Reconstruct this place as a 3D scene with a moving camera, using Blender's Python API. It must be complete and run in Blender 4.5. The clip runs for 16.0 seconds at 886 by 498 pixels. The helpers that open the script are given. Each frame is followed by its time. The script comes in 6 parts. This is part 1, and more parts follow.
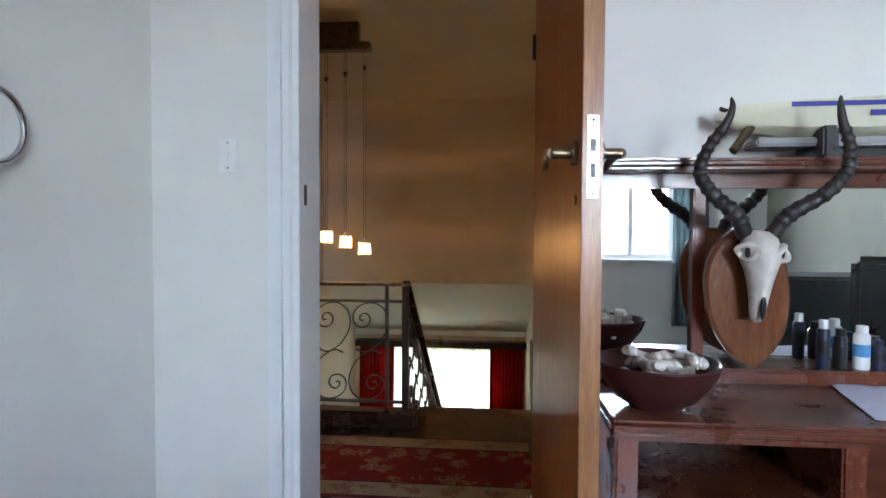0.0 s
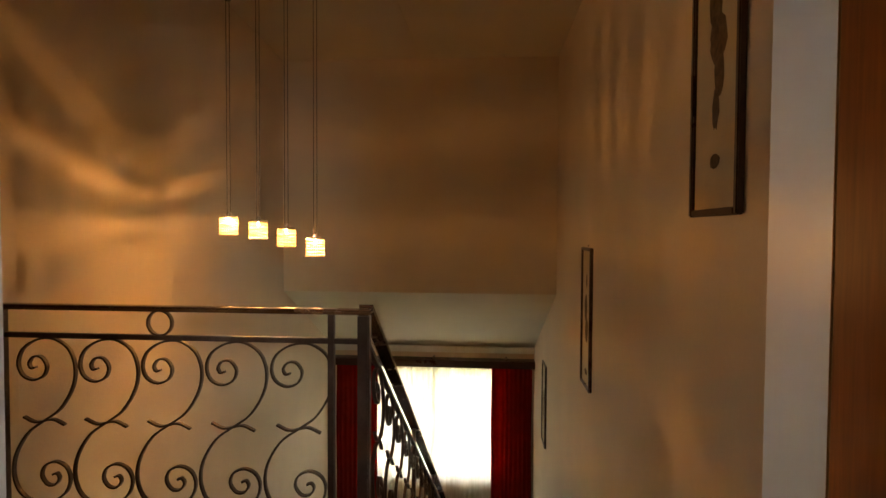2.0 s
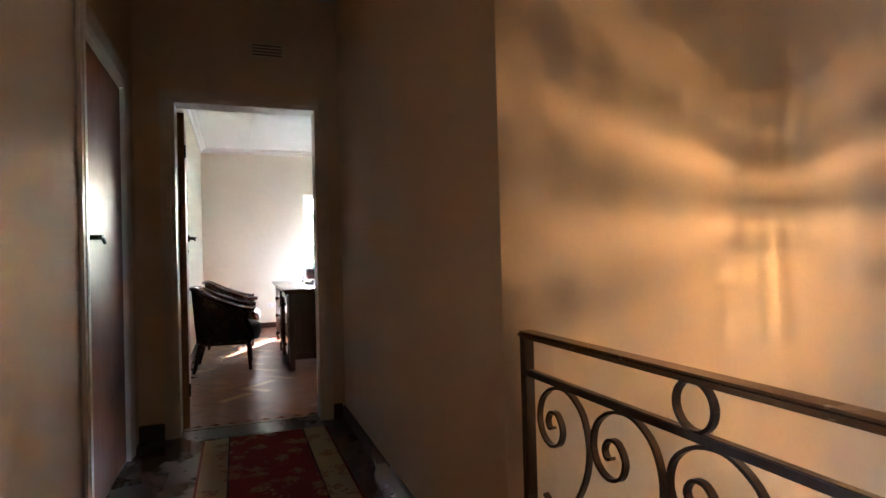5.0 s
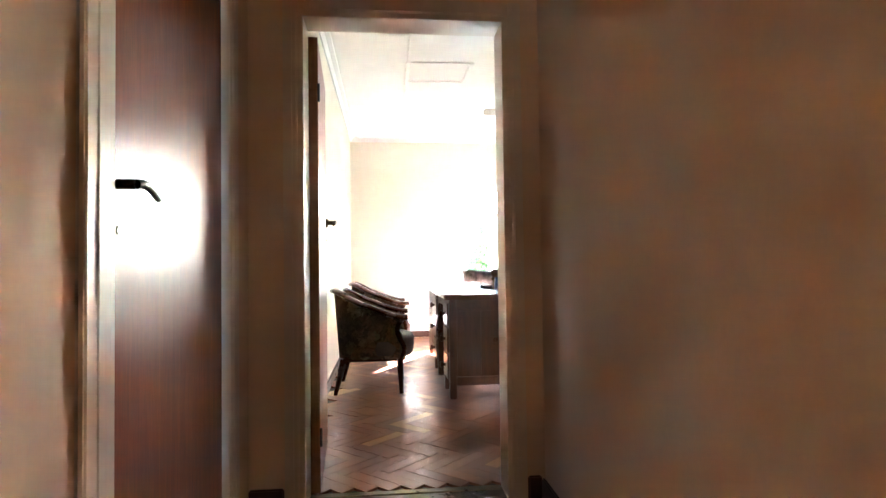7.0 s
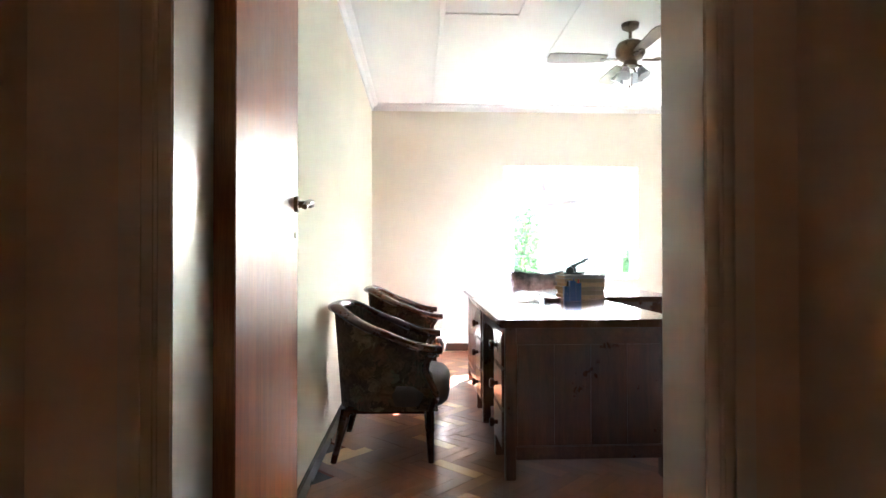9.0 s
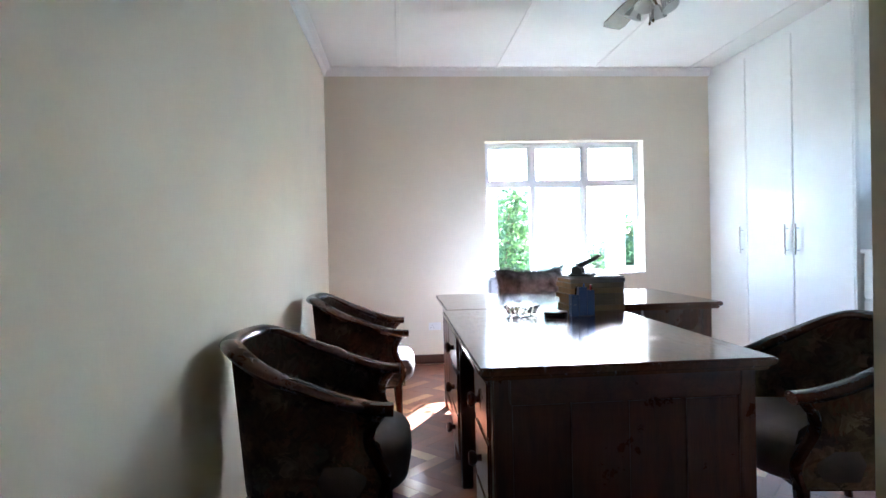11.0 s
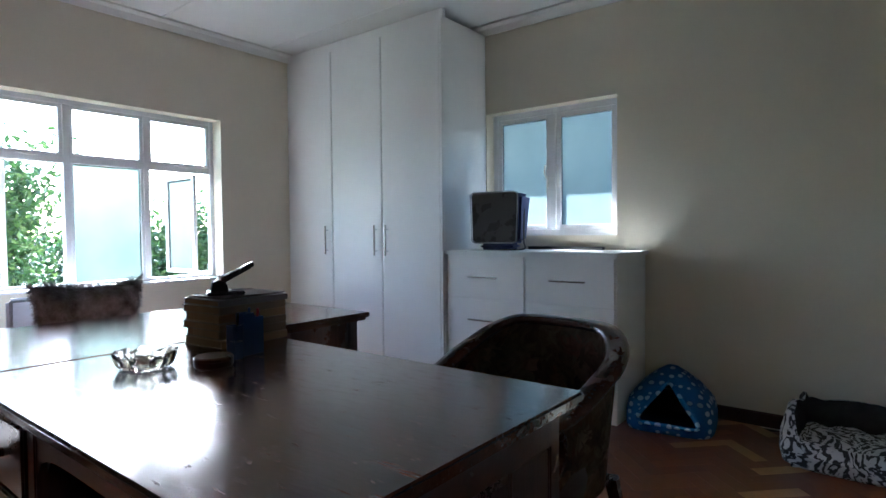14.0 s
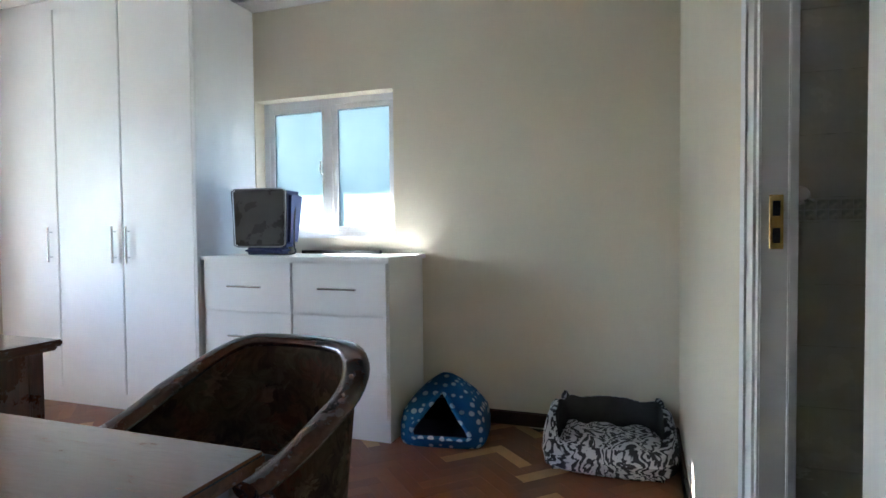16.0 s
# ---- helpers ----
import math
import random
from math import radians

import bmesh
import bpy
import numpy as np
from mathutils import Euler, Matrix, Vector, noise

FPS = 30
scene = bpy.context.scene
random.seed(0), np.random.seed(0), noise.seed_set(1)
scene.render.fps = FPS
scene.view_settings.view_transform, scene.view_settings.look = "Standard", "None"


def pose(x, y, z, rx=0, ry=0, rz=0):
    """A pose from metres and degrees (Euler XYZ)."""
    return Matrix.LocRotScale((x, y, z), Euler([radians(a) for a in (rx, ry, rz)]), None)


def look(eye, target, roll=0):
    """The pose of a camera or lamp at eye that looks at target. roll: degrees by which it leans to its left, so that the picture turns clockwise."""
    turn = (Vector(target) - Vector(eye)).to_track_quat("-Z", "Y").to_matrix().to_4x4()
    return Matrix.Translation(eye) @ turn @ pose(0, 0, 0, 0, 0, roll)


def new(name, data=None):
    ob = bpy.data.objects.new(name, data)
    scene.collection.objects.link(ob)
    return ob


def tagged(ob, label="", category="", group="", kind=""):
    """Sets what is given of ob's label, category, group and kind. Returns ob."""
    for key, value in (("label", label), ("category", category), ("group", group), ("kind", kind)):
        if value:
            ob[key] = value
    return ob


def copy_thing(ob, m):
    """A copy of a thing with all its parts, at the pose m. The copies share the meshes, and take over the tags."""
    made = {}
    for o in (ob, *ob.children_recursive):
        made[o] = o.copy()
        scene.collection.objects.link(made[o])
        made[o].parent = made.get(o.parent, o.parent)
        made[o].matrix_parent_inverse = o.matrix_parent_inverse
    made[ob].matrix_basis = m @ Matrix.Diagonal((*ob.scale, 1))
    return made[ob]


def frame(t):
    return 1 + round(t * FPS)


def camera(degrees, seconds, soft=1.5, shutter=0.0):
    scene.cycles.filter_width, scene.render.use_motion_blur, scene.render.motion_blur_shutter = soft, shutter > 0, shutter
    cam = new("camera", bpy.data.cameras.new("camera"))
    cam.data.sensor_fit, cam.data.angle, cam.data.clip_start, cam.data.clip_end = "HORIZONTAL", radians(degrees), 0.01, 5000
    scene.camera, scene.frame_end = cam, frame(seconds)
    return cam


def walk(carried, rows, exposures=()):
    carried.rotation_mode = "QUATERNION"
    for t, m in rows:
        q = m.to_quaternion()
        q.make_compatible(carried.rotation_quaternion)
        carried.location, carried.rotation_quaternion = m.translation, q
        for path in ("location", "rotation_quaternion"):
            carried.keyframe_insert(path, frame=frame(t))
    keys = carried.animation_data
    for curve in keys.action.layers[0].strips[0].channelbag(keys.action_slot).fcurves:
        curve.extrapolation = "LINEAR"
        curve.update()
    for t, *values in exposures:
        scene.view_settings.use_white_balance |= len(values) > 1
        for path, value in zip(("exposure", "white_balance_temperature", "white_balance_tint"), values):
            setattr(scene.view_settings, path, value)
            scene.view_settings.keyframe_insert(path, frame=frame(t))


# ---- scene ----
cam = camera(76.3, 16.0)
PATH = [
    (0, (0.528, -3.367, 1.177), (0.353, -1.375, 1.111), 0.3),
    (0.5, (0.48, -2.996, 1.152), (0.318, -1.003, 1.093), 0.1),
    (0.7, (0.465, -2.855, 1.151), (0.31, -0.862, 1.09), 0.3),
    (1, (0.452, -2.635, 1.135), (0.311, -0.641, 1.073), 0.3),
    (1.5, (0.456, -2.263, 1.135), (0.308, -0.269, 1.077), 0.1),
    (2, (0.42, -1.899, 1.122), (0.266, 0.094, 1.059), 0.3),
    (2.3, (0.413, -1.71, 1.1), (0.243, 0.282, 1.037), 0.4),
    (2.5, (0.42, -1.56, 1.094), (0.199, 0.427, 1.033), -0.1),
    (3, (0.377, -1.316, 1.102), (-0.17, 0.607, 1.038), -0.4),
    (3.5, (0.272, -1.075, 1.101), (-0.62, 0.714, 1.046), -0.9),
    (4, (0.188, -0.91, 1.084), (-1.077, 0.639, 1.051), -1.4),
    (4.5, (0.138, -0.795, 1.078), (-1.561, 0.259, 1.079), -1.9),
    (5, (0.049, -0.763, 1.065), (-1.829, -0.074, 1.087), -1.5),
    (5.2, (-0.02, -0.784, 1.072), (-1.929, -0.187, 1.088), -2.0),
    (7.5, (-1.783, -0.751, 0.987), (-3.777, -0.593, 1.038), -0.2),
    (8, (-2.168, -0.713, 1.04), (-4.164, -0.595, 1.076), -0.2),
    (8.5, (-2.543, -0.728, 1.037), (-4.54, -0.633, 1.071), -0.1),
    (8.7, (-2.667, -0.727, 1.054), (-4.665, -0.637, 1.081), -0.0),
    (10.8, (-3.758, -0.589, 1.137), (-5.754, -0.463, 1.114), -1.3),
    (11, (-3.884, -0.563, 1.139), (-5.878, -0.413, 1.117), -1.3),
    (11.5, (-4.144, -0.551, 1.137), (-6.126, -0.285, 1.108), -1.4),
    (12, (-4.369, -0.549, 1.137), (-6.303, -0.04, 1.105), -1.2),
    (12.5, (-4.582, -0.555, 1.138), (-6.42, 0.232, 1.095), -1.2),
    (13, (-4.752, -0.575, 1.146), (-6.443, 0.493, 1.099), -0.9),
    (13.5, (-4.854, -0.68, 1.163), (-6.332, 0.666, 1.105), -0.7),
    (14, (-4.911, -0.732, 1.166), (-6.145, 0.841, 1.106), -0.5),
    (14.5, (-4.903, -0.742, 1.17), (-5.94, 0.967, 1.11), -0.5),
    (15, (-4.86, -0.71, 1.171), (-5.743, 1.083, 1.109), -0.4),
    (15.5, (-4.853, -0.525, 1.167), (-5.61, 1.325, 1.107), -0.5),
    (16, (-4.842, -0.289, 1.168), (-5.511, 1.595, 1.108), -0.5),
]
walk(cam, [(t, look(eye, target, roll)) for t, eye, target, roll in PATH], [(0.0, 5.3, 5900, 10), (1.0, 5.25, 6500, 14), (2.0, 4.9, 8600, 18), (3.0, 4.5, 8600, 18), (3.5, 4.3, 8200, 17), (4.5, 5.15, 6100, 14), (5.2, 5.9, 5400, 12), (7.5, 7.25, 5750, 14), (8.0, 7.05, 5750, 14), (8.7, 6.75, 5600, 13), (10.8, 5.4, 5100, 12), (11.5, 4.75, 5050, 12), (12.0, 3.85, 5050, 12), (12.5, 3.3, 5050, 12), (13.5, 3.55, 5100, 12), (14.5, 4.2, 5250, 12), (16.0, 4.95, 5450, 13)])

# ---- world and sun ----
world = bpy.data.worlds.new("sky_world")
scene.world = world
world.use_nodes = True
wn = world.node_tree.nodes
sky = wn.new("ShaderNodeTexSky")
sky.sky_type = "NISHITA"
sky.sun_disc = False
SUN_DIR = Vector((1.62, -0.85, -1.0)).normalized()      # the way the sunlight travels
sky.sun_elevation = math.asin(-SUN_DIR.z)
sky.sun_rotation = math.atan2(-SUN_DIR.x, -SUN_DIR.y)
wn["Background"].inputs["Strength"].default_value = 0.15
world.node_tree.links.new(sky.outputs["Color"], wn["Background"].inputs["Color"])
sun = new("sun", bpy.data.lights.new("sun", "SUN"))
sun.data.energy, sun.data.angle, sun.data.color = 5.0, radians(0.53), (1.0, 0.94, 0.84)
sun.matrix_world = look((0, 0, 30), Vector((0, 0, 30)) + SUN_DIR)


def lamp_point(name, place, watts, colour, radius):
    ob = new(name, bpy.data.lights.new(name, "POINT"))
    ob.data.energy, ob.data.color, ob.data.shadow_soft_size = watts, colour, radius
    ob.location = place
    return ob


def window_lamp(name, at, wide, high, watts, colour):
    ob = new(name, bpy.data.lights.new(name, "AREA"))
    ob.data.shape, ob.data.size, ob.data.size_y = "RECTANGLE", wide, high
    ob.data.energy, ob.data.color = watts, colour
    ob.matrix_world = at
    return ob


# daylight standing in the bedroom window and in the stair window
window_lamp("bedroom_window_light", look((1.895, -5.76, 1.525), (1.895, 0, 1.45)), 0.88, 1.2, 1.65, (0.87, 0.89, 1.0))
window_lamp("stair_window_light", look((-0.315, 6.10, -1.565), (-0.315, 0, -1.565)), 1.85, 1.55, 0.85, (1.0, 0.97, 0.90))

# ---- materials ----
def nodes_of(name):
    m = bpy.data.materials.new(name)
    m.use_nodes = True
    return m, m.node_tree, m.node_tree.nodes["Principled BSDF"]


def add_noise(nt, scale, detail=4.0, stretch=(1, 1, 1), rough=0.55, distort=0.0):
    tc, mp, nz = nt.nodes.new("ShaderNodeTexCoord"), nt.nodes.new("ShaderNodeMapping"), nt.nodes.new("ShaderNodeTexNoise")
    mp.inputs["Scale"].default_value = stretch
    nz.inputs["Scale"].default_value, nz.inputs["Detail"].default_value = scale, detail
    nz.inputs["Roughness"].default_value, nz.inputs["Distortion"].default_value = rough, distort
    nt.links.new(tc.outputs["Object"], mp.inputs["Vector"])
    nt.links.new(mp.outputs["Vector"], nz.inputs["Vector"])
    return nz


def add_ramp(nt, fac, stops):
    r = nt.nodes.new("ShaderNodeValToRGB")
    e = r.color_ramp.elements
    while len(e) < len(stops):
        e.new(0.5)
    for k, (p, c) in enumerate(stops):
        e[k].position, e[k].color = p, (*c, 1)
    nt.links.new(fac, r.inputs["Fac"])
    return r


def mix_col(nt, fac, a, b, mode="MIX"):
    m = nt.nodes.new("ShaderNodeMix")
    m.data_type, m.blend_type = "RGBA", mode
    for sock, v in ((m.inputs[0], fac), (m.inputs[6], a), (m.inputs[7], b)):
        if isinstance(v, (int, float)):
            sock.default_value = v
        elif isinstance(v, tuple):
            sock.default_value = (*v, 1)
        else:
            nt.links.new(v, sock)
    return m.outputs[2]


def shade(c, k):
    return tuple(min(1.0, v * k) for v in c)


def add_bump(nt, bsdf, height, strength, distance=0.01):
    b = nt.nodes.new("ShaderNodeBump")
    b.inputs["Strength"].default_value, b.inputs["Distance"].default_value = strength, distance
    nt.links.new(height, b.inputs["Height"])
    nt.links.new(b.outputs["Normal"], bsdf.inputs["Normal"])


def surface(name, col, rough=0.6, metal=0.0, scale=6.0, vary=0.12, fine=60.0, bump=0.08, stretch=(1, 1, 1), coat=0.0, rough_vary=0.1, spec=0.5):
    """A surface with slow stains, fine grain and a little relief."""
    m, nt, b = nodes_of(name)
    slow = add_noise(nt, scale, 5, stretch)
    grain = add_noise(nt, fine, 3, stretch)
    c1 = add_ramp(nt, slow.outputs["Fac"], [(0.3, shade(col, 1 - vary)), (0.7, shade(col, 1 + vary))])
    c2 = add_ramp(nt, grain.outputs["Fac"], [(0.3, (1 - vary / 2,) * 3), (0.7, (1, 1, 1))])
    nt.links.new(mix_col(nt, 1.0, c1.outputs["Color"], c2.outputs["Color"], "MULTIPLY"), b.inputs["Base Color"])
    rr = nt.nodes.new("ShaderNodeMapRange")
    rr.inputs["To Min"].default_value, rr.inputs["To Max"].default_value = max(0.03, rough - rough_vary), min(1, rough + rough_vary)
    nt.links.new(slow.outputs["Fac"], rr.inputs["Value"])
    nt.links.new(rr.outputs["Result"], b.inputs["Roughness"])
    b.inputs["Metallic"].default_value = metal
    b.inputs["Coat Weight"].default_value = coat
    b.inputs["Coat Roughness"].default_value = 0.12
    b.inputs["Specular IOR Level"].default_value = spec
    if bump:
        add_bump(nt, b, grain.outputs["Fac"], bump, 0.004)
    return m


def timber(name, dark, light, rough=0.35, along=(1, 14, 14), scale=2.2, coat=0.3, bump=0.12, worn=0.0):
    """Wood with long fibres along one axis."""
    m, nt, b = nodes_of(name)
    fib = add_noise(nt, scale, 6, along, 0.6, 0.8)
    fine = add_noise(nt, scale * 9, 4, along)
    c = add_ramp(nt, fib.outputs["Fac"], [(0.25, dark), (0.55, tuple((a + d) / 2 for a, d in zip(dark, light))), (0.8, light)])
    f = add_ramp(nt, fine.outputs["Fac"], [(0.3, (0.72, 0.72, 0.72)), (0.65, (1, 1, 1))])
    col = mix_col(nt, 1.0, c.outputs["Color"], f.outputs["Color"], "MULTIPLY")
    info = nt.nodes.new("ShaderNodeObjectInfo")
    tone = add_ramp(nt, info.outputs["Random"], [(0, (0.88, 0.88, 0.88)), (1, (1, 1, 1))])
    col = mix_col(nt, 1.0, col, tone.outputs["Color"], "MULTIPLY")
    nt.links.new(col, b.inputs["Base Color"])
    rr = nt.nodes.new("ShaderNodeMapRange")
    patch = add_noise(nt, 22.0 if worn else 3.0, 8, (0.6, 2.4, 1) if worn else (1, 1, 1), 0.72, 0.0)
    (rr.inputs["From Min"].default_value, rr.inputs["From Max"].default_value) = (0.48, 0.66) if worn else (0.3, 0.7)
    rr.inputs["To Min"].default_value, rr.inputs["To Max"].default_value = max(0.04, rough - 0.06), rough + 0.06 + worn
    nt.links.new(patch.outputs["Fac"], rr.inputs["Value"])
    nt.links.new(rr.outputs["Result"], b.inputs["Roughness"])
    b.inputs["Coat Weight"].default_value = coat
    b.inputs["Coat Roughness"].default_value = 0.15
    add_bump(nt, b, fine.outputs["Fac"], bump, 0.003)
    return m


PLASTER = surface("cream_plaster", (0.77, 0.71, 0.58), 0.75, scale=1.4, vary=0.04, fine=90, bump=0.12, spec=0.25)
PLASTER_STAIR = surface("buff_plaster", (0.76, 0.64, 0.50), 0.7, scale=1.1, vary=0.06, fine=70, bump=0.15, spec=0.25)
PLASTER_BED = surface("off_white_plaster", (0.76, 0.75, 0.71), 0.7, scale=1.5, vary=0.03, fine=90, bump=0.1, spec=0.3)
# bedroom plaster with the back-lit wall's shade put into a dark grey-olive
PLASTER_BED_SHADE = surface("shaded_bedroom_plaster", (0.34, 0.34, 0.28), 0.75, scale=1.5, vary=0.05, fine=90, bump=0.1, spec=0.2)
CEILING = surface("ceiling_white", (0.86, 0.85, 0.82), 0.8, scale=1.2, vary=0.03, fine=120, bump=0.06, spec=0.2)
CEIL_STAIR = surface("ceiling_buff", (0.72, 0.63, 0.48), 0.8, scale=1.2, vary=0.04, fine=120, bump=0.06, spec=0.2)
GLOSS_WHITE = surface("white_gloss_paint", (0.78, 0.79, 0.80), 0.34, scale=3, vary=0.015, fine=40, bump=0.03, rough_vary=0.02)
FRAME_CREAM = surface("cream_gloss_paint", (0.72, 0.68, 0.60), 0.35, scale=5, vary=0.05, fine=40, bump=0.06)
MELAMINE = surface("white_melamine", (0.90, 0.90, 0.89), 0.38, scale=2, vary=0.02, fine=200, bump=0.03)
WINDOW_WHITE = surface("white_window_paint", (0.80, 0.81, 0.83), 0.4, scale=6, vary=0.04, fine=60, bump=0.04)
DARK_SKIRT = timber("dark_skirting", (0.035, 0.014, 0.008), (0.08, 0.03, 0.018), 0.3, (1, 10, 10))
DARK_SKIRT_Y = timber("dark_skirting_y", (0.035, 0.014, 0.008), (0.08, 0.03, 0.018), 0.3, (10, 1, 10))
DESK_WOOD = timber("desk_wood", (0.055, 0.016, 0.009), (0.14, 0.045, 0.024), 0.3, (1.2, 12, 12), 2.0, 0.25, 0.12)
DESK_TOP = timber("worn_desk_top", (0.075, 0.026, 0.013), (0.17, 0.07, 0.036), 0.2, (1, 9, 9), 1.6, 0.35, 0.10, worn=0.05)
DESK_TOP_Y = timber("worn_desk_top_y", (0.06, 0.024, 0.013), (0.15, 0.07, 0.04), 0.2, (9, 1, 9), 1.6, 0.35, 0.10, worn=0.16)
DESK_UP = timber("desk_wood_upright", (0.055, 0.016, 0.009), (0.14, 0.045, 0.024), 0.3, (12, 12, 1.2), 2.0, 0.25, 0.12)
DOOR_WOOD = timber("varnished_door", (0.21, 0.046, 0.010), (0.38, 0.10, 0.021), 0.36, (12, 12, 0.6), 2.4, 0.0, 0.01)
DOOR_WOOD.node_tree.nodes["Principled BSDF"].inputs["Specular IOR Level"].default_value = 0.24
DOOR_EDGE = timber("worn_door_edge", (0.22, 0.08, 0.02), (0.46, 0.20, 0.06), 0.4, (14, 14, 0.8), 3.0, 0.2, 0.15)
CHAIR_WOOD = timber("chair_wood", (0.05, 0.017, 0.008), (0.095, 0.034, 0.016), 0.26, (3, 3, 3), 3.0, 0.2, 0.06)
DRESSER_WOOD = timber("dresser_wood", (0.09, 0.021, 0.010), (0.20, 0.058, 0.026), 0.28, (1, 12, 12), 2.2, 0.4, 0.06)
DRESSER_UP = timber("dresser_wood_upright", (0.12, 0.028, 0.014), (0.27, 0.08, 0.035), 0.28, (12, 12, 1), 2.2, 0.4, 0.06)
PLAQUE_WOOD = timber("plaque_wood", (0.14, 0.045, 0.016), (0.30, 0.11, 0.045), 0.25, (6, 6, 1), 3.0, 0.5, 0.04)
STEP_WOOD = timber("dark_floor_boards", (0.03, 0.012, 0.008), (0.075, 0.03, 0.02), 0.28, (1, 10, 10), 2.0, 0.3, 0.08)
SUBFLOOR = surface("dark_joint", (0.03, 0.016, 0.010), 0.6, scale=8, vary=0.2)
IRON = surface("bronzed_iron", (0.13, 0.10, 0.085), 0.34, 0.75, scale=9, vary=0.25, fine=80, bump=0.12)
BRASS_RAIL = surface("bronze_handrail", (0.20, 0.12, 0.065), 0.25, 0.8, scale=7, vary=0.2, fine=60, bump=0.06)
CHROME = surface("brushed_chrome", (0.62, 0.63, 0.65), 0.22, 1.0, scale=8, vary=0.06, fine=120, bump=0.03)
BRONZE = surface("aged_bronze", (0.16, 0.12, 0.075), 0.3, 0.9, scale=20, vary=0.25, fine=90, bump=0.08)
BRASS = surface("brass", (0.60, 0.42, 0.16), 0.25, 1.0, scale=20, vary=0.1)
BLACK_METAL = surface("black_metal", (0.02, 0.02, 0.024), 0.35, 0.3, scale=12, vary=0.2)
BLACK_PLASTIC = surface("black_plastic", (0.018, 0.018, 0.02), 0.3, scale=12, vary=0.2, bump=0.03)
WHITE_PLASTIC = surface("white_plastic", (0.78, 0.78, 0.76), 0.35, scale=15, vary=0.03, bump=0.0)
FAN_BLADE = timber("fan_blade", (0.20, 0.15, 0.09), (0.34, 0.27, 0.18), 0.45, (6, 6, 6), 3.0, 0.1, 0.05)
RED_CLOTH = surface("red_curtain_cloth", (0.34, 0.018, 0.012), 0.85, scale=5, vary=0.2, fine=150, bump=0.2, spec=0.15)
GREEN_CLOTH = surface("green_grey_curtain", (0.25, 0.31, 0.32), 0.9, scale=7, vary=0.25, fine=150, bump=0.2)
BONE = surface("bleached_bone", (0.72, 0.68, 0.60), 0.6, scale=18, vary=0.16, fine=90, bump=0.3)
HORN = surface("dark_horn", (0.035, 0.03, 0.028), 0.4, scale=20, vary=0.3, fine=60, bump=0.3)
BOWL_RED = surface("oxblood_lacquer", (0.05, 0.013, 0.012), 0.3, scale=10, vary=0.2)
PAPER = surface("aged_paper", (0.21, 0.125, 0.06), 0.8, scale=9, vary=0.1, fine=140, bump=0.2)
PAPER_PLAIN = surface("plain_paper", (0.62, 0.52, 0.36), 0.8, scale=9, vary=0.06, fine=140, bump=0.1)
INK = surface("brown_ink", (0.14, 0.09, 0.055), 0.8, scale=30, vary=0.4)
BOOK_GREY = surface("grey_board", (0.13, 0.11, 0.10), 0.55, scale=12, vary=0.12)
BOOK_TAN = surface("tan_board", (0.24, 0.14, 0.06), 0.6, scale=12, vary=0.12)
BOOK_OLIVE = surface("olive_board", (0.15, 0.10, 0.05), 0.6, scale=12, vary=0.12)
PEN_BLUE = surface("blue_plastic", (0.012, 0.05, 0.17), 0.3, scale=20, vary=0.1, bump=0.0)
PEN_RED = surface("red_plastic", (0.35, 0.02, 0.02), 0.3, scale=20, vary=0.1, bump=0.0)
FUR = surface("dark_fur", (0.26, 0.25, 0.255), 0.95, scale=14, vary=0.7, fine=220, bump=0.9, spec=0.1)
PALE_BLUE = surface("pale_blue_vinyl", (0.45, 0.50, 0.60), 0.5, scale=8, vary=0.08)
BAG_BLACK = surface("black_mesh", (0.035, 0.032, 0.030), 0.28, scale=9, vary=0.3, fine=260, bump=0.25)
BAG_BLUE = surface("blue_nylon", (0.02, 0.035, 0.13), 0.6, scale=14, vary=0.15, fine=200, bump=0.2)
BAG_GREY = surface("grey_piping", (0.32, 0.32, 0.33), 0.6, scale=14, vary=0.1)
DARK_CLOTH = surface("charcoal_fleece", (0.045, 0.043, 0.042), 0.95, scale=12, vary=0.3, fine=180, bump=0.5, spec=0.1)
TILE = surface("grey_brown_tile", (0.62, 0.58, 0.51), 0.25, scale=4, vary=0.08, fine=40, bump=0.02)
TILE_BAND = surface("pale_mosaic", (0.52, 0.47, 0.38), 0.3, scale=25, vary=0.35, fine=60, bump=0.05)
CREAM_HULL = surface("cream_enamel", (0.72, 0.69, 0.52), 0.3, scale=8, vary=0.05, bump=0.02)
STRIPE_BLUE = surface("blue_stripe", (0.03, 0.03, 0.32), 0.35, scale=20, vary=0.05, bump=0.0)
BLUE_BAND = surface("light_blue_label", (0.10, 0.32, 0.62), 0.4, scale=20, vary=0.05, bump=0.0)
SILVER = surface("silver_tin", (0.55, 0.56, 0.57), 0.25, 0.9, scale=20, vary=0.05)
NAVY = surface("navy_plastic", (0.02, 0.025, 0.06), 0.35, scale=20, vary=0.1, bump=0.0)
LILAC = surface("lilac_cloth", (0.55, 0.55, 0.70), 0.9, scale=8, vary=0.06, fine=160, bump=0.2)
TV_GREY = surface("dark_grey_cabinet", (0.07, 0.08, 0.085), 0.4, scale=6, vary=0.1)
BARK = surface("grey_bark", (0.12, 0.09, 0.065), 0.9, scale=9, vary=0.4, fine=40, bump=0.8)
GRASS = surface("lawn", (0.06, 0.10, 0.03), 0.95, scale=0.6, vary=0.35, fine=18, bump=0.6)
ROOF_TILE = surface("grey_render_wall", (0.50, 0.50, 0.50), 0.8, scale=1.5, vary=0.1, fine=30, bump=0.2)


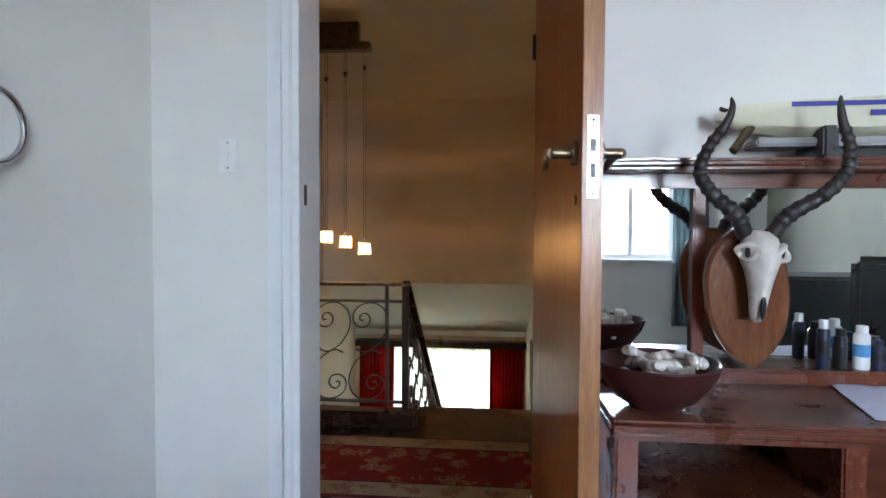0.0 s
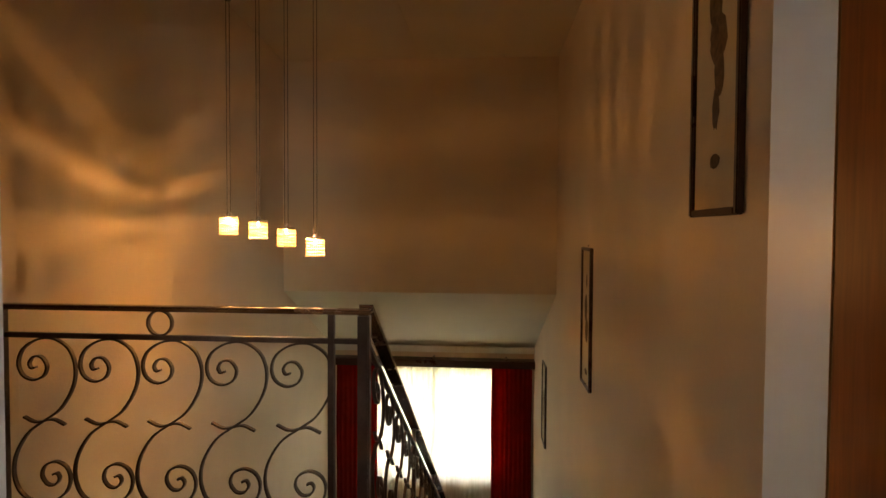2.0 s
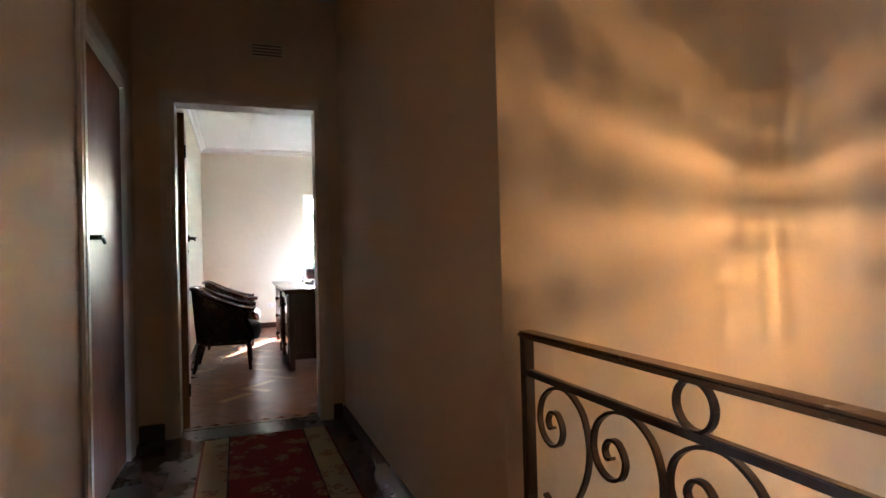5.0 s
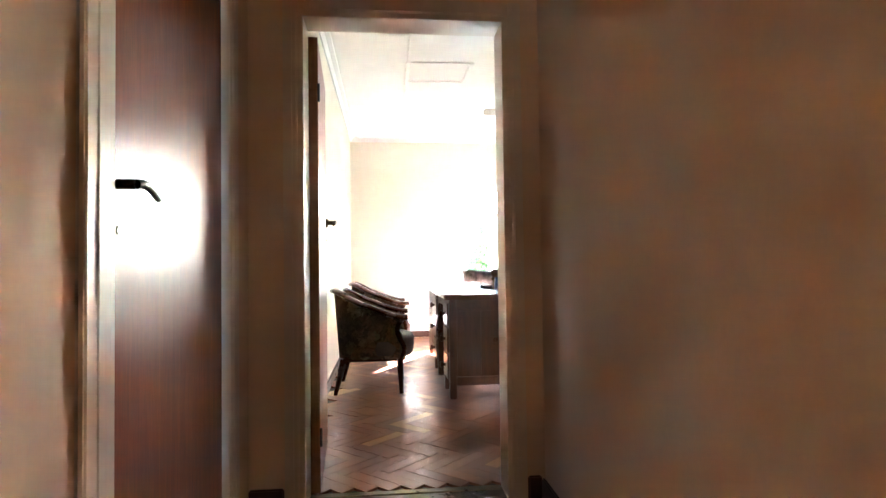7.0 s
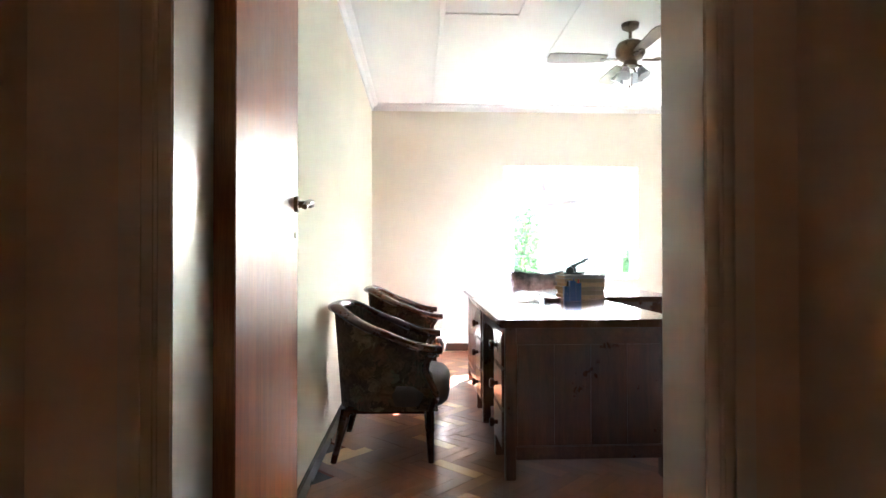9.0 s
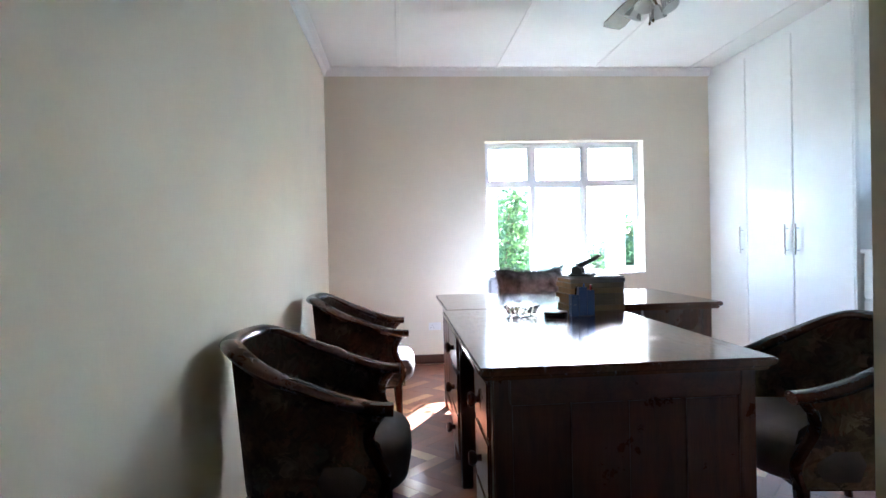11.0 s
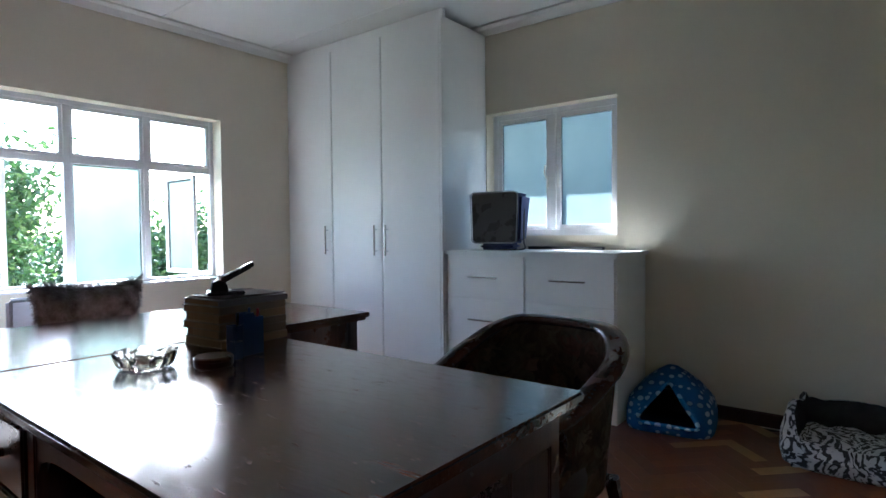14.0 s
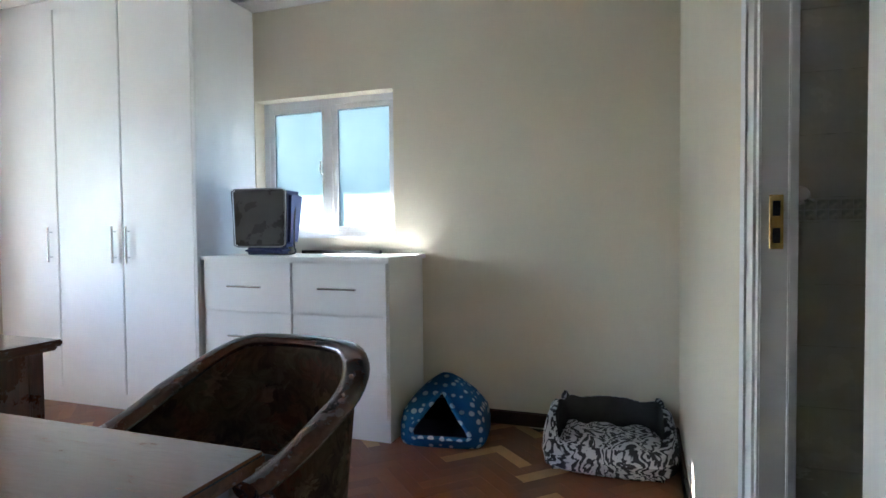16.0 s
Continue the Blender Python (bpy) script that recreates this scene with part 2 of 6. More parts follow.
def leaf_material():
    m, nt, b = nodes_of("green_leaves")
    geo = nt.nodes.new("ShaderNodeNewGeometry")
    r = add_ramp(nt, geo.outputs["Random Per Island"], [(0, (0.018, 0.045, 0.012)), (0.6, (0.035, 0.085, 0.020)), (1, (0.08, 0.13, 0.035))])
    nt.links.new(r.outputs["Color"], b.inputs["Base Color"])
    b.inputs["Roughness"].default_value = 0.45
    tr = nt.nodes.new("ShaderNodeBsdfTranslucent")
    nt.links.new(r.outputs["Color"], tr.inputs["Color"])
    ms = nt.nodes.new("ShaderNodeMixShader")
    ms.inputs[0].default_value = 0.22
    nt.links.new(b.outputs[0], ms.inputs[1])
    nt.links.new(tr.outputs[0], ms.inputs[2])
    nt.links.new(ms.outputs[0], nt.nodes["Material Output"].inputs["Surface"])
    return m


LEAF = leaf_material()


def glass_material(name, rough, tint, weight=1.0):
    m, nt, b = nodes_of(name)
    b.inputs["Base Color"].default_value = (*tint, 1)
    b.inputs["Transmission Weight"].default_value = weight
    b.inputs["Roughness"].default_value = rough
    b.inputs["IOR"].default_value = 1.45
    return m


CLEAR = glass_material("clear_glass", 0.0, (1, 1, 1))
CRYSTAL = glass_material("cut_crystal", 0.02, (1.0, 0.97, 0.9))


def bead_material():
    """Cut beads that pass a part of the bulb's light straight on."""
    m, nt, b = nodes_of("faceted_bead")
    b.inputs["Base Color"].default_value = (0.85, 0.76, 0.58, 1)
    b.inputs["Roughness"].default_value = 0.06
    b.inputs["Specular IOR Level"].default_value = 0.9
    tp, ms = nt.nodes.new("ShaderNodeBsdfTransparent"), nt.nodes.new("ShaderNodeMixShader")
    tp.inputs["Color"].default_value = (1.0, 0.93, 0.80, 1)
    ms.inputs[0].default_value = 0.28
    nt.links.new(b.outputs[0], ms.inputs[1])
    nt.links.new(tp.outputs[0], ms.inputs[2])
    nt.links.new(ms.outputs[0], nt.nodes["Material Output"].inputs["Surface"])
    return m


BEAD = bead_material()


def frosted_material(name, low, high):
    m, nt, b = nodes_of(name)
    nz = add_noise(nt, 2.5, 3)
    c = add_ramp(nt, nz.outputs["Fac"], [(0.3, low), (0.7, high)])
    tr = nt.nodes.new("ShaderNodeBsdfTranslucent")
    nt.links.new(c.outputs["Color"], tr.inputs["Color"])
    nt.links.new(c.outputs["Color"], b.inputs["Base Color"])
    b.inputs["Transmission Weight"].default_value = 1.0
    b.inputs["Roughness"].default_value = 0.55
    ms = nt.nodes.new("ShaderNodeMixShader")
    ms.inputs[0].default_value = 0.5
    nt.links.new(b.outputs[0], ms.inputs[1])
    nt.links.new(tr.outputs[0], ms.inputs[2])
    nt.links.new(ms.outputs[0], nt.nodes["Material Output"].inputs["Surface"])
    return m


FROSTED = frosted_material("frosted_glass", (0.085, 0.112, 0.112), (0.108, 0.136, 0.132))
# same glass coloured darker for the west window, to offset the sun's glare
FROSTED_DIM = frosted_material("dimmed_frosted_glass", (0.036, 0.052, 0.048), (0.055, 0.075, 0.068))
OPAL = frosted_material("opal_glass", (0.70, 0.70, 0.68), (0.78, 0.78, 0.76))


def net_material():
    m, nt, b = nodes_of("net_curtain_voile")
    nz = add_noise(nt, 9.0, 5, (6, 6, 0.6))
    c = add_ramp(nt, nz.outputs["Fac"], [(0.3, (0.72, 0.68, 0.56)), (0.7, (0.88, 0.85, 0.74))])
    tr, tp = nt.nodes.new("ShaderNodeBsdfTranslucent"), nt.nodes.new("ShaderNodeBsdfTransparent")
    for n in (tr.inputs["Color"], b.inputs["Base Color"]):
        nt.links.new(c.outputs["Color"], n)
    b.inputs["Roughness"].default_value = 0.9
    m1, m2 = nt.nodes.new("ShaderNodeMixShader"), nt.nodes.new("ShaderNodeMixShader")
    m1.inputs[0].default_value, m2.inputs[0].default_value = 0.7, 0.06
    nt.links.new(b.outputs[0], m1.inputs[1])
    nt.links.new(tr.outputs[0], m1.inputs[2])
    nt.links.new(m1.outputs[0], m2.inputs[1])
    nt.links.new(tp.outputs[0], m2.inputs[2])
    nt.links.new(m2.outputs[0], nt.nodes["Material Output"].inputs["Surface"])
    return m


NET = net_material()


def mirror_material():
    m, nt, b = nodes_of("mirror_silver")
    b.inputs["Base Color"].default_value = (0.86, 0.88, 0.87, 1)
    b.inputs["Metallic"].default_value = 1.0
    b.inputs["Roughness"].default_value = 0.01
    return m


MIRROR = mirror_material()


def glow_material(name, col, strength):
    m, nt, b = nodes_of(name)
    b.inputs["Emission Color"].default_value = (*col, 1)
    b.inputs["Emission Strength"].default_value = strength
    return m


BULB = glow_material("glowing_bulb", (1.0, 0.60, 0.26), 14.0)


def parquet_material():
    m, nt, b = nodes_of("parquet_block")
    info, geo = nt.nodes.new("ShaderNodeObjectInfo"), nt.nodes.new("ShaderNodeNewGeometry")
    add = nt.nodes.new("ShaderNodeMath")
    add.operation = "ADD"
    nt.links.new(info.outputs["Random"], add.inputs[0])
    nt.links.new(geo.outputs["Random Per Island"], add.inputs[1])
    fr = nt.nodes.new("ShaderNodeMath")
    fr.operation = "FRACT"
    nt.links.new(add.outputs[0], fr.inputs[0])
    tone = add_ramp(nt, fr.outputs[0], [(0.0, (0.16, 0.044, 0.017)), (0.5, (0.215, 0.064, 0.024)), (0.90, (0.27, 0.088, 0.032)), (0.93, (0.42, 0.20, 0.075)), (1.0, (0.54, 0.31, 0.13))])
    fib = add_noise(nt, 3.0, 5, (9, 9, 9), 0.6, 1.0)
    nt.links.new(geo.outputs["Position"], fib.inputs["Vector"])
    fib.inputs["Scale"].default_value = 27
    f = add_ramp(nt, fib.outputs["Fac"], [(0.3, (0.84, 0.84, 0.84)), (0.7, (1, 1, 1))])
    nt.links.new(mix_col(nt, 1.0, tone.outputs["Color"], f.outputs["Color"], "MULTIPLY"), b.inputs["Base Color"])
    worn = add_noise(nt, 2.0, 5)
    nt.links.new(geo.outputs["Position"], worn.inputs["Vector"])
    rr = nt.nodes.new("ShaderNodeMapRange")
    rr.inputs["To Min"].default_value, rr.inputs["To Max"].default_value = 0.26, 0.38
    nt.links.new(worn.outputs["Fac"], rr.inputs["Value"])
    nt.links.new(rr.outputs["Result"], b.inputs["Roughness"])
    b.inputs["Coat Weight"].default_value = 0.3
    b.inputs["Coat Roughness"].default_value = 0.15
    add_bump(nt, b, fib.outputs["Fac"], 0.015, 0.002)
    return m


PARQUET = parquet_material()


def fabric_floral():
    m, nt, b = nodes_of("dark_floral_tapestry")
    tc = nt.nodes.new("ShaderNodeTexCoord")
    v = nt.nodes.new("ShaderNodeTexVoronoi")
    v.inputs["Scale"].default_value = 17
    nz = add_noise(nt, 12, 5, (1, 1, 1), 0.6, 2.5)
    mixv = mix_col(nt, 0.12, tc.outputs["Object"], nz.outputs["Color"])
    nt.links.new(mixv, v.inputs["Vector"])
    r = add_ramp(nt, v.outputs["Color"], [(0.15, (0.085, 0.055, 0.036)), (0.42, (0.13, 0.085, 0.05)), (0.58, (0.15, 0.125, 0.075)), (0.76, (0.19, 0.092, 0.055)), (0.92, (0.27, 0.20, 0.13))])
    s = add_ramp(nt, nz.outputs["Fac"], [(0.38, (0.55, 0.52, 0.48)), (0.62, (1, 1, 1))])
    nt.links.new(mix_col(nt, 1.0, r.outputs["Color"], s.outputs["Color"], "MULTIPLY"), b.inputs["Base Color"])
    b.inputs["Roughness"].default_value = 0.9
    b.inputs["Specular IOR Level"].default_value = 0.2
    weave = add_noise(nt, 260, 2)
    add_bump(nt, b, weave.outputs["Fac"], 0.35, 0.003)
    return m


TAPESTRY = fabric_floral()
SEAT_CLOTH = surface("brown_velvet", (0.075, 0.05, 0.04), 0.6, scale=9, vary=0.35, fine=200, bump=0.25)


def zebra_material():
    m, nt, b = nodes_of("zebra_print")
    nz = add_noise(nt, 6, 3, (1, 1, 1), 0.5, 1.2)
    w = nt.nodes.new("ShaderNodeTexWave")
    w.inputs["Scale"].default_value, w.inputs["Distortion"].default_value = 8.5, 7.0
    w.inputs["Detail"].default_value, w.inputs["Detail Scale"].default_value = 2.0, 1.6
    tc = nt.nodes.new("ShaderNodeTexCoord")
    nt.links.new(mix_col(nt, 0.25, tc.outputs["Object"], nz.outputs["Color"]), w.inputs["Vector"])
    r = add_ramp(nt, w.outputs["Fac"], [(0.36, (0.03, 0.03, 0.035)), (0.46, (0.22, 0.22, 0.24)), (0.60, (0.55, 0.54, 0.53))])
    nt.links.new(r.outputs["Color"], b.inputs["Base Color"])
    b.inputs["Roughness"].default_value = 0.9
    add_bump(nt, b, add_noise(nt, 180, 2).outputs["Fac"], 0.3, 0.003)
    return m


ZEBRA = zebra_material()


def dots_material():
    m, nt, b = nodes_of("blue_spotted_fleece")
    tc = nt.nodes.new("ShaderNodeTexCoord")
    v = nt.nodes.new("ShaderNodeTexVoronoi")
    v.inputs["Scale"].default_value, v.inputs["Randomness"].default_value = 23.0, 0.3
    nt.links.new(tc.outputs["Object"], v.inputs["Vector"])
    r = add_ramp(nt, v.outputs["Distance"], [(0.30, (0.55, 0.70, 0.76)), (0.37, (0.018, 0.14, 0.34))])
    nt.links.new(r.outputs["Color"], b.inputs["Base Color"])
    b.inputs["Roughness"].default_value = 0.95
    add_bump(nt, b, add_noise(nt, 200, 2).outputs["Fac"], 0.4, 0.003)
    return m


DOTS = dots_material()


def rug_material(half, length):
    """Red runner with pale flowers, cream guard borders across its width (local y)."""
    m, nt, b = nodes_of("persian_rug")
    tc, sep = nt.nodes.new("ShaderNodeTexCoord"), nt.nodes.new("ShaderNodeSeparateXYZ")
    nt.links.new(tc.outputs["Object"], sep.inputs[0])
    ab = nt.nodes.new("ShaderNodeMath")
    ab.operation = "ABSOLUTE"
    nt.links.new(sep.outputs["Y"], ab.inputs[0])
    dv = nt.nodes.new("ShaderNodeMath")
    dv.operation = "DIVIDE"
    dv.inputs[1].default_value = half
    nt.links.new(ab.outputs[0], dv.inputs[0])
    field = add_ramp(nt, dv.outputs[0], [(0.0, (0.20, 0.022, 0.018)), (0.55, (0.22, 0.026, 0.020)), (0.57, (0.05, 0.02, 0.02)), (0.60, (0.36, 0.28, 0.17)), (0.92, (0.34, 0.26, 0.16)), (0.96, (0.10, 0.02, 0.02))])
    field.color_ramp.interpolation = "CONSTANT"
    nz = add_noise(nt, 14, 4, (1, 1, 1), 0.6, 1.5)
    v = nt.nodes.new("ShaderNodeTexVoronoi")
    v.inputs["Scale"].default_value, v.inputs["Randomness"].default_value = 10.0, 0.85
    nt.links.new(mix_col(nt, 0.14, tc.outputs["Object"], nz.outputs["Color"]), v.inputs["Vector"])
    fl = add_ramp(nt, v.outputs["Distance"], [(0.0, (1, 1, 1)), (0.10, (0.9, 0.9, 0.9)), (0.16, (0, 0, 0)), (0.24, (0.75, 0.75, 0.75)), (0.34, (0.5, 0.5, 0.5)), (0.40, (0, 0, 0))])
    edge = add_ramp(nt, dv.outputs[0], [(0.0, (0.34, 0.22, 0.13)), (0.57, (0.34, 0.22, 0.13)), (0.59, (0.20, 0.05, 0.035))])
    c = mix_col(nt, fl.outputs["Color"], field.outputs["Color"], edge.outputs["Color"])
    v2 = nt.nodes.new("ShaderNodeTexVoronoi")
    v2.inputs["Scale"].default_value = 26
    nt.links.new(tc.outputs["Object"], v2.inputs["Vector"])
    sm = add_ramp(nt, v2.outputs["Distance"], [(0.0, (0.35, 0.35, 0.35)), (0.16, (0.3, 0.3, 0.3)), (0.2, (0, 0, 0))])
    c = mix_col(nt, sm.outputs["Color"], c, (0.06, 0.045, 0.06))
    nt.links.new(c, b.inputs["Base Color"])
    b.inputs["Roughness"].default_value = 0.95
    b.inputs["Specular IOR Level"].default_value = 0.1
    add_bump(nt, b, add_noise(nt, 320, 2).outputs["Fac"], 0.5, 0.003)
    return m


# ---- building helpers ----
def slab(bm, a, b, bevel=0.0, seg=2):
    """A box from corner a to corner b, with rounded edges where asked."""
    t = bmesh.new()
    bmesh.ops.create_cube(t, size=1)
    for v in t.verts:
        v.co = Vector([(a[i] + b[i]) / 2 + v.co[i] * (b[i] - a[i]) for i in range(3)])
    if bevel:
        bmesh.ops.bevel(t, geom=t.edges[:], offset=bevel, segments=seg, affect="EDGES", clamp_overlap=True)
    join(bm, t)
    return bm


def join(bm, t, m=None):
    if m is not None:
        t.transform(m)
    me = bpy.data.meshes.new("tmp")
    t.to_mesh(me)
    t.free()
    bm.from_mesh(me)
    bpy.data.meshes.remove(me)


def rod(bm, p, q, r, n=12, r2=None):
    p, q = Vector(p), Vector(q)
    t = bmesh.new()
    bmesh.ops.create_cone(t, cap_ends=True, segments=n, radius1=r, radius2=r if r2 is None else r2, depth=(q - p).length)
    join(bm, t, Matrix.Translation((p + q) / 2) @ (q - p).to_track_quat("Z", "Y").to_matrix().to_4x4())
    return bm


def ball(bm, c, r, n=12, squash=(1, 1, 1)):
    t = bmesh.new()
    bmesh.ops.create_uvsphere(t, u_segments=n, v_segments=max(6, n // 2), radius=r)
    join(bm, t, Matrix.Translation(c) @ Matrix.Diagonal((*squash, 1)))
    return bm


def lathe(bm, profile, c=(0, 0, 0), n=28):
    """Turns a list of (radius, height) about z."""
    rings = []
    for r, z in profile:
        rings.append([bm.verts.new((c[0] + r * math.cos(2 * math.pi * k / n), c[1] + r * math.sin(2 * math.pi * k / n), c[2] + z)) for k in range(n)])
    for a, b in zip(rings, rings[1:]):
        for k in range(n):
            bm.faces.new((a[k], a[(k + 1) % n], b[(k + 1) % n], b[k]))
    return bm


def smooth_line(pts, n=6):
    """Catmull-Rom through the points."""
    pts = [Vector(p) for p in pts]
    ext = [2 * pts[0] - pts[1]] + pts + [2 * pts[-1] - pts[-2]]
    out = []
    for k in range(len(pts) - 1):
        a, b, c, d = ext[k:k + 4]
        for s in range(n):
            t = s / n
            out.append(0.5 * (2 * b + (c - a) * t + (2 * a - 5 * b + 4 * c - d) * t * t + (3 * b - a - 3 * c + d) * t ** 3))
    return out + [pts[-1]]


def tube(bm, pts, r, n=8, radii=None, flat=1.0):
    """A round or oval bar along the points."""
    rings = []
    up = Vector((0, 0, 1))
    for k, p in enumerate(pts):
        d = (pts[min(k + 1, len(pts) - 1)] - pts[max(k - 1, 0)]).normalized()
        side = d.cross(up)
        side = Vector((1, 0, 0)) if side.length < 1e-3 else side.normalized()
        nor = side.cross(d).normalized()
        rr = radii[k] if radii else r
        rings.append([bm.verts.new(p + side * rr * math.cos(2 * math.pi * j / n) + nor * rr * flat * math.sin(2 * math.pi * j / n)) for j in range(n)])
    for a, b in zip(rings, rings[1:]):
        for j in range(n):
            bm.faces.new((a[j], a[(j + 1) % n], b[(j + 1) % n], b[j]))
    bm.faces.new(rings[0][::-1])
    bm.faces.new(rings[-1])
    return bm


def ribbon(bm, pts, width, thick, axis):
    """A flat bar bent along the points, its width along axis."""
    axis = Vector(axis)
    rings = []
    for k, p in enumerate(pts):
        d = (pts[min(k + 1, len(pts) - 1)] - pts[max(k - 1, 0)]).normalized()
        nor = axis.cross(d).normalized()
        rings.append([bm.verts.new(p + axis * sx * width / 2 + nor * sy * thick / 2) for sx, sy in ((-1, -1), (1, -1), (1, 1), (-1, 1))])
    for a, b in zip(rings, rings[1:]):
        for j in range(4):
            bm.faces.new((a[j], a[(j + 1) % 4], b[(j + 1) % 4], b[j]))
    bm.faces.new(rings[0][::-1])
    bm.faces.new(rings[-1])
    return bm


def mesh_of(name, bm, material, soft=False):
    me = bpy.data.meshes.new(name)
    bmesh.ops.recalc_face_normals(bm, faces=bm.faces[:])
    bm.to_mesh(me)
    bm.free()
    me.materials.append(material)
    if soft:
        for p in me.polygons:
            p.use_smooth = True
        me.set_sharp_from_angle(angle=radians(40))
    return me


def part(name, bm, material, parent, label="", soft=False):
    ob = new(name, mesh_of(name, bm, material, soft))
    ob.parent = parent
    if label:
        ob["label"] = label
    return ob


def thing(name, label, category, at=None, group=""):
    return_ob = new(name)
    return_ob.empty_display_size = 0.05
    if at is not None:
        return_ob.matrix_basis = at
    return tagged(return_ob, label, category, group)


def solid(name, bm, material, label, category, at=None, group="", soft=False):
    ob = new(name, mesh_of(name, bm, material, soft))
    if at is not None:
        ob.matrix_basis = at
    return tagged(ob, label, category, group)


def setting(name, bm, material, label="", soft=False):
    return tagged(new(name, mesh_of(name, bm, material, soft)), label, kind="structure")


def wall_x(name, x0, x1, y0, y1, z0, z1, holes, material, label):
    """A wall that runs along y, with holes (ya, yb, za, zb)."""
    bm = bmesh.new()
    at = y0
    for ya, yb, za, zb in sorted(holes):
        slab(bm, (x0, at, z0), (x1, ya, z1))
        if za > z0:
            slab(bm, (x0, ya, z0), (x1, yb, za))
        if zb < z1:
            slab(bm, (x0, ya, zb), (x1, yb, z1))
        at = yb
    slab(bm, (x0, at, z0), (x1, y1, z1))
    return setting(name, bm, material, label)


def wall_y(name, y0, y1, x0, x1, z0, z1, holes, material, label):
    bm = bmesh.new()
    at = x0
    for xa, xb, za, zb in sorted(holes):
        slab(bm, (at, y0, z0), (xa, y1, z1))
        if za > z0:
            slab(bm, (xa, y0, z0), (xb, y1, za))
        if zb < z1:
            slab(bm, (xa, y0, zb), (xb, y1, z1))
        at = xb
    slab(bm, (at, y0, z0), (x1, y1, z1))
    return setting(name, bm, material, label)

# ---- the large structure ----
H = 2.78            # ceilings
XW, YN, YS = -9.215, 3.04, -1.24
W1 = (0.258, 1.81, 0.80, 2.095)        # office west window: y, y, z, z
W2 = (-7.42, -6.355, 1.135, 2.095)     # office north window: x, x, z, z
wall_x("wall_office_west", XW - 0.22, XW, YS - 0.29, YN + 0.2, -3.0, H + 0.2, [W1], PLASTER, "cream plastered wall with a window")
# the second hole is added, out of view, to let daylight into the bathroom
wall_y("wall_office_north", YN, YN + 0.2, XW, -3.2, -3.0, H + 0.2, [W2, (-3.80, -3.40, 1.45, 2.15)], PLASTER, "cream plastered wall with a frosted window")
wall_y("wall_office_south", YS - 0.29, YS, XW, -3.87, -3.0, H + 0.2, [], PLASTER, "cream plastered wall")
wall_x("wall_corridor_end", -3.87, -3.73, -1.53, -0.10, 0, H, [(-1.122, -0.24, 0, 2.062)], PLASTER_STAIR, "plastered end wall with a doorway")
wall_y("wall_nook_north", 0.12, 0.20, -4.61, -3.87, 0, H, [], PLASTER, "plastered wall")
wall_x("wall_ensuite_west", -4.654, -4.612, 0.12, YN, 0, H, [(0.275, 0.80, 0, 2.04)], PLASTER, "pale plastered wall with a bathroom doorway")
wall_y("wall_corridor_north", -0.10, 0.05, -3.87, -1.31, 0, H, [], PLASTER_STAIR, "plain buff wall")
wall_y("wall_bedroom_north", -1.53, -1.33, -3.73, 3.4, 0, H, [(-3.425, -2.545, 0, 2.04), (-0.135, 0.72, 0, 2.06)], PLASTER_BED, "off-white plastered wall with doorways")
bm = slab(bmesh.new(), (-3.73, -1.33, 2.16), (1.09, -1.326, H))
for xa, xb in ((-3.73, -3.53), (-2.44, -0.22), (0.80, 1.09)):
    slab(bm, (xa, -1.33, 0), (xb, -1.326, 2.16))
setting("wall_landing_south", bm, PLASTER_STAIR, "buff painted face of the landing wall")
# the stairwell's west wall runs a little askew
bm = bmesh.new()
t = slab(bmesh.new(), (-0.16, 0, -2.8), (0, 6.25, H))
join(bm, t, Matrix.Translation((-1.312, -0.03, 0)) @ Matrix.Rotation(radians(4.4), 4, "Z"))
setting("wall_stair_west", bm, PLASTER_STAIR, "tall buff plastered stairwell wall")
wall_x("wall_stair_east", 1.09, 1.30, -1.326, 6.3, -2.8, H, [], PLASTER_STAIR, "tall buff plastered stairwell wall")
wall_y("wall_stair_north", 3.56, 3.72, -1.9, 1.09, 0.52, H, [], PLASTER_STAIR, "upper stairwell wall")
W3 = (-1.25, 0.62, -2.35, -0.78)
wall_y("wall_stair_window", 5.93, 6.12, -2.1, 1.09, -2.8, -0.30, [W3], PLASTER_STAIR, "lower stairwell wall with a window")
bm = bmesh.new()
vs = [bm.verts.new(p) for x in (-2.0, 1.09) for p in ((x, 3.561, 0.52), (x, 5.93, -0.475), (x, 5.93, -0.33), (x, 3.561, 0.665))]
for f in ((0, 1, 5, 4), (1, 2, 6, 5), (2, 3, 7, 6), (3, 0, 4, 7), (0, 3, 2, 1), (4, 5, 6, 7)):
    bm.faces.new([vs[k] for k in f])
setting("soffit", bm, PLASTER, "sloping cream soffit under the roof")
bm = slab(bmesh.new(), (-1.75, 5.86, -0.56), (1.09, 5.929, -0.475), 0.008)
setting("cornice", bm, CEILING, "pale cornice above the stair window")
setting("floor_lower", slab(bmesh.new(), (-2.2, -0.2, -2.95), (1.3, 6.2, -2.8)), STEP_WOOD, "dark lower floor")
setting("wall_under_landing", slab(bmesh.new(), (-1.5, -0.1, -2.8), (0.08, 0.0, -0.2)), PLASTER_STAIR)
setting("floor_landing", slab(bmesh.new(), (-3.87, -1.53, -0.2), (1.09, 0.08, 0.0)), STEP_WOOD, "dark polished landing floor")
setting("floor_bedroom", slab(bmesh.new(), (-0.8, -5.8, -0.2), (3.4, -1.53, 0.0)), STEP_WOOD, "dark bedroom floor")
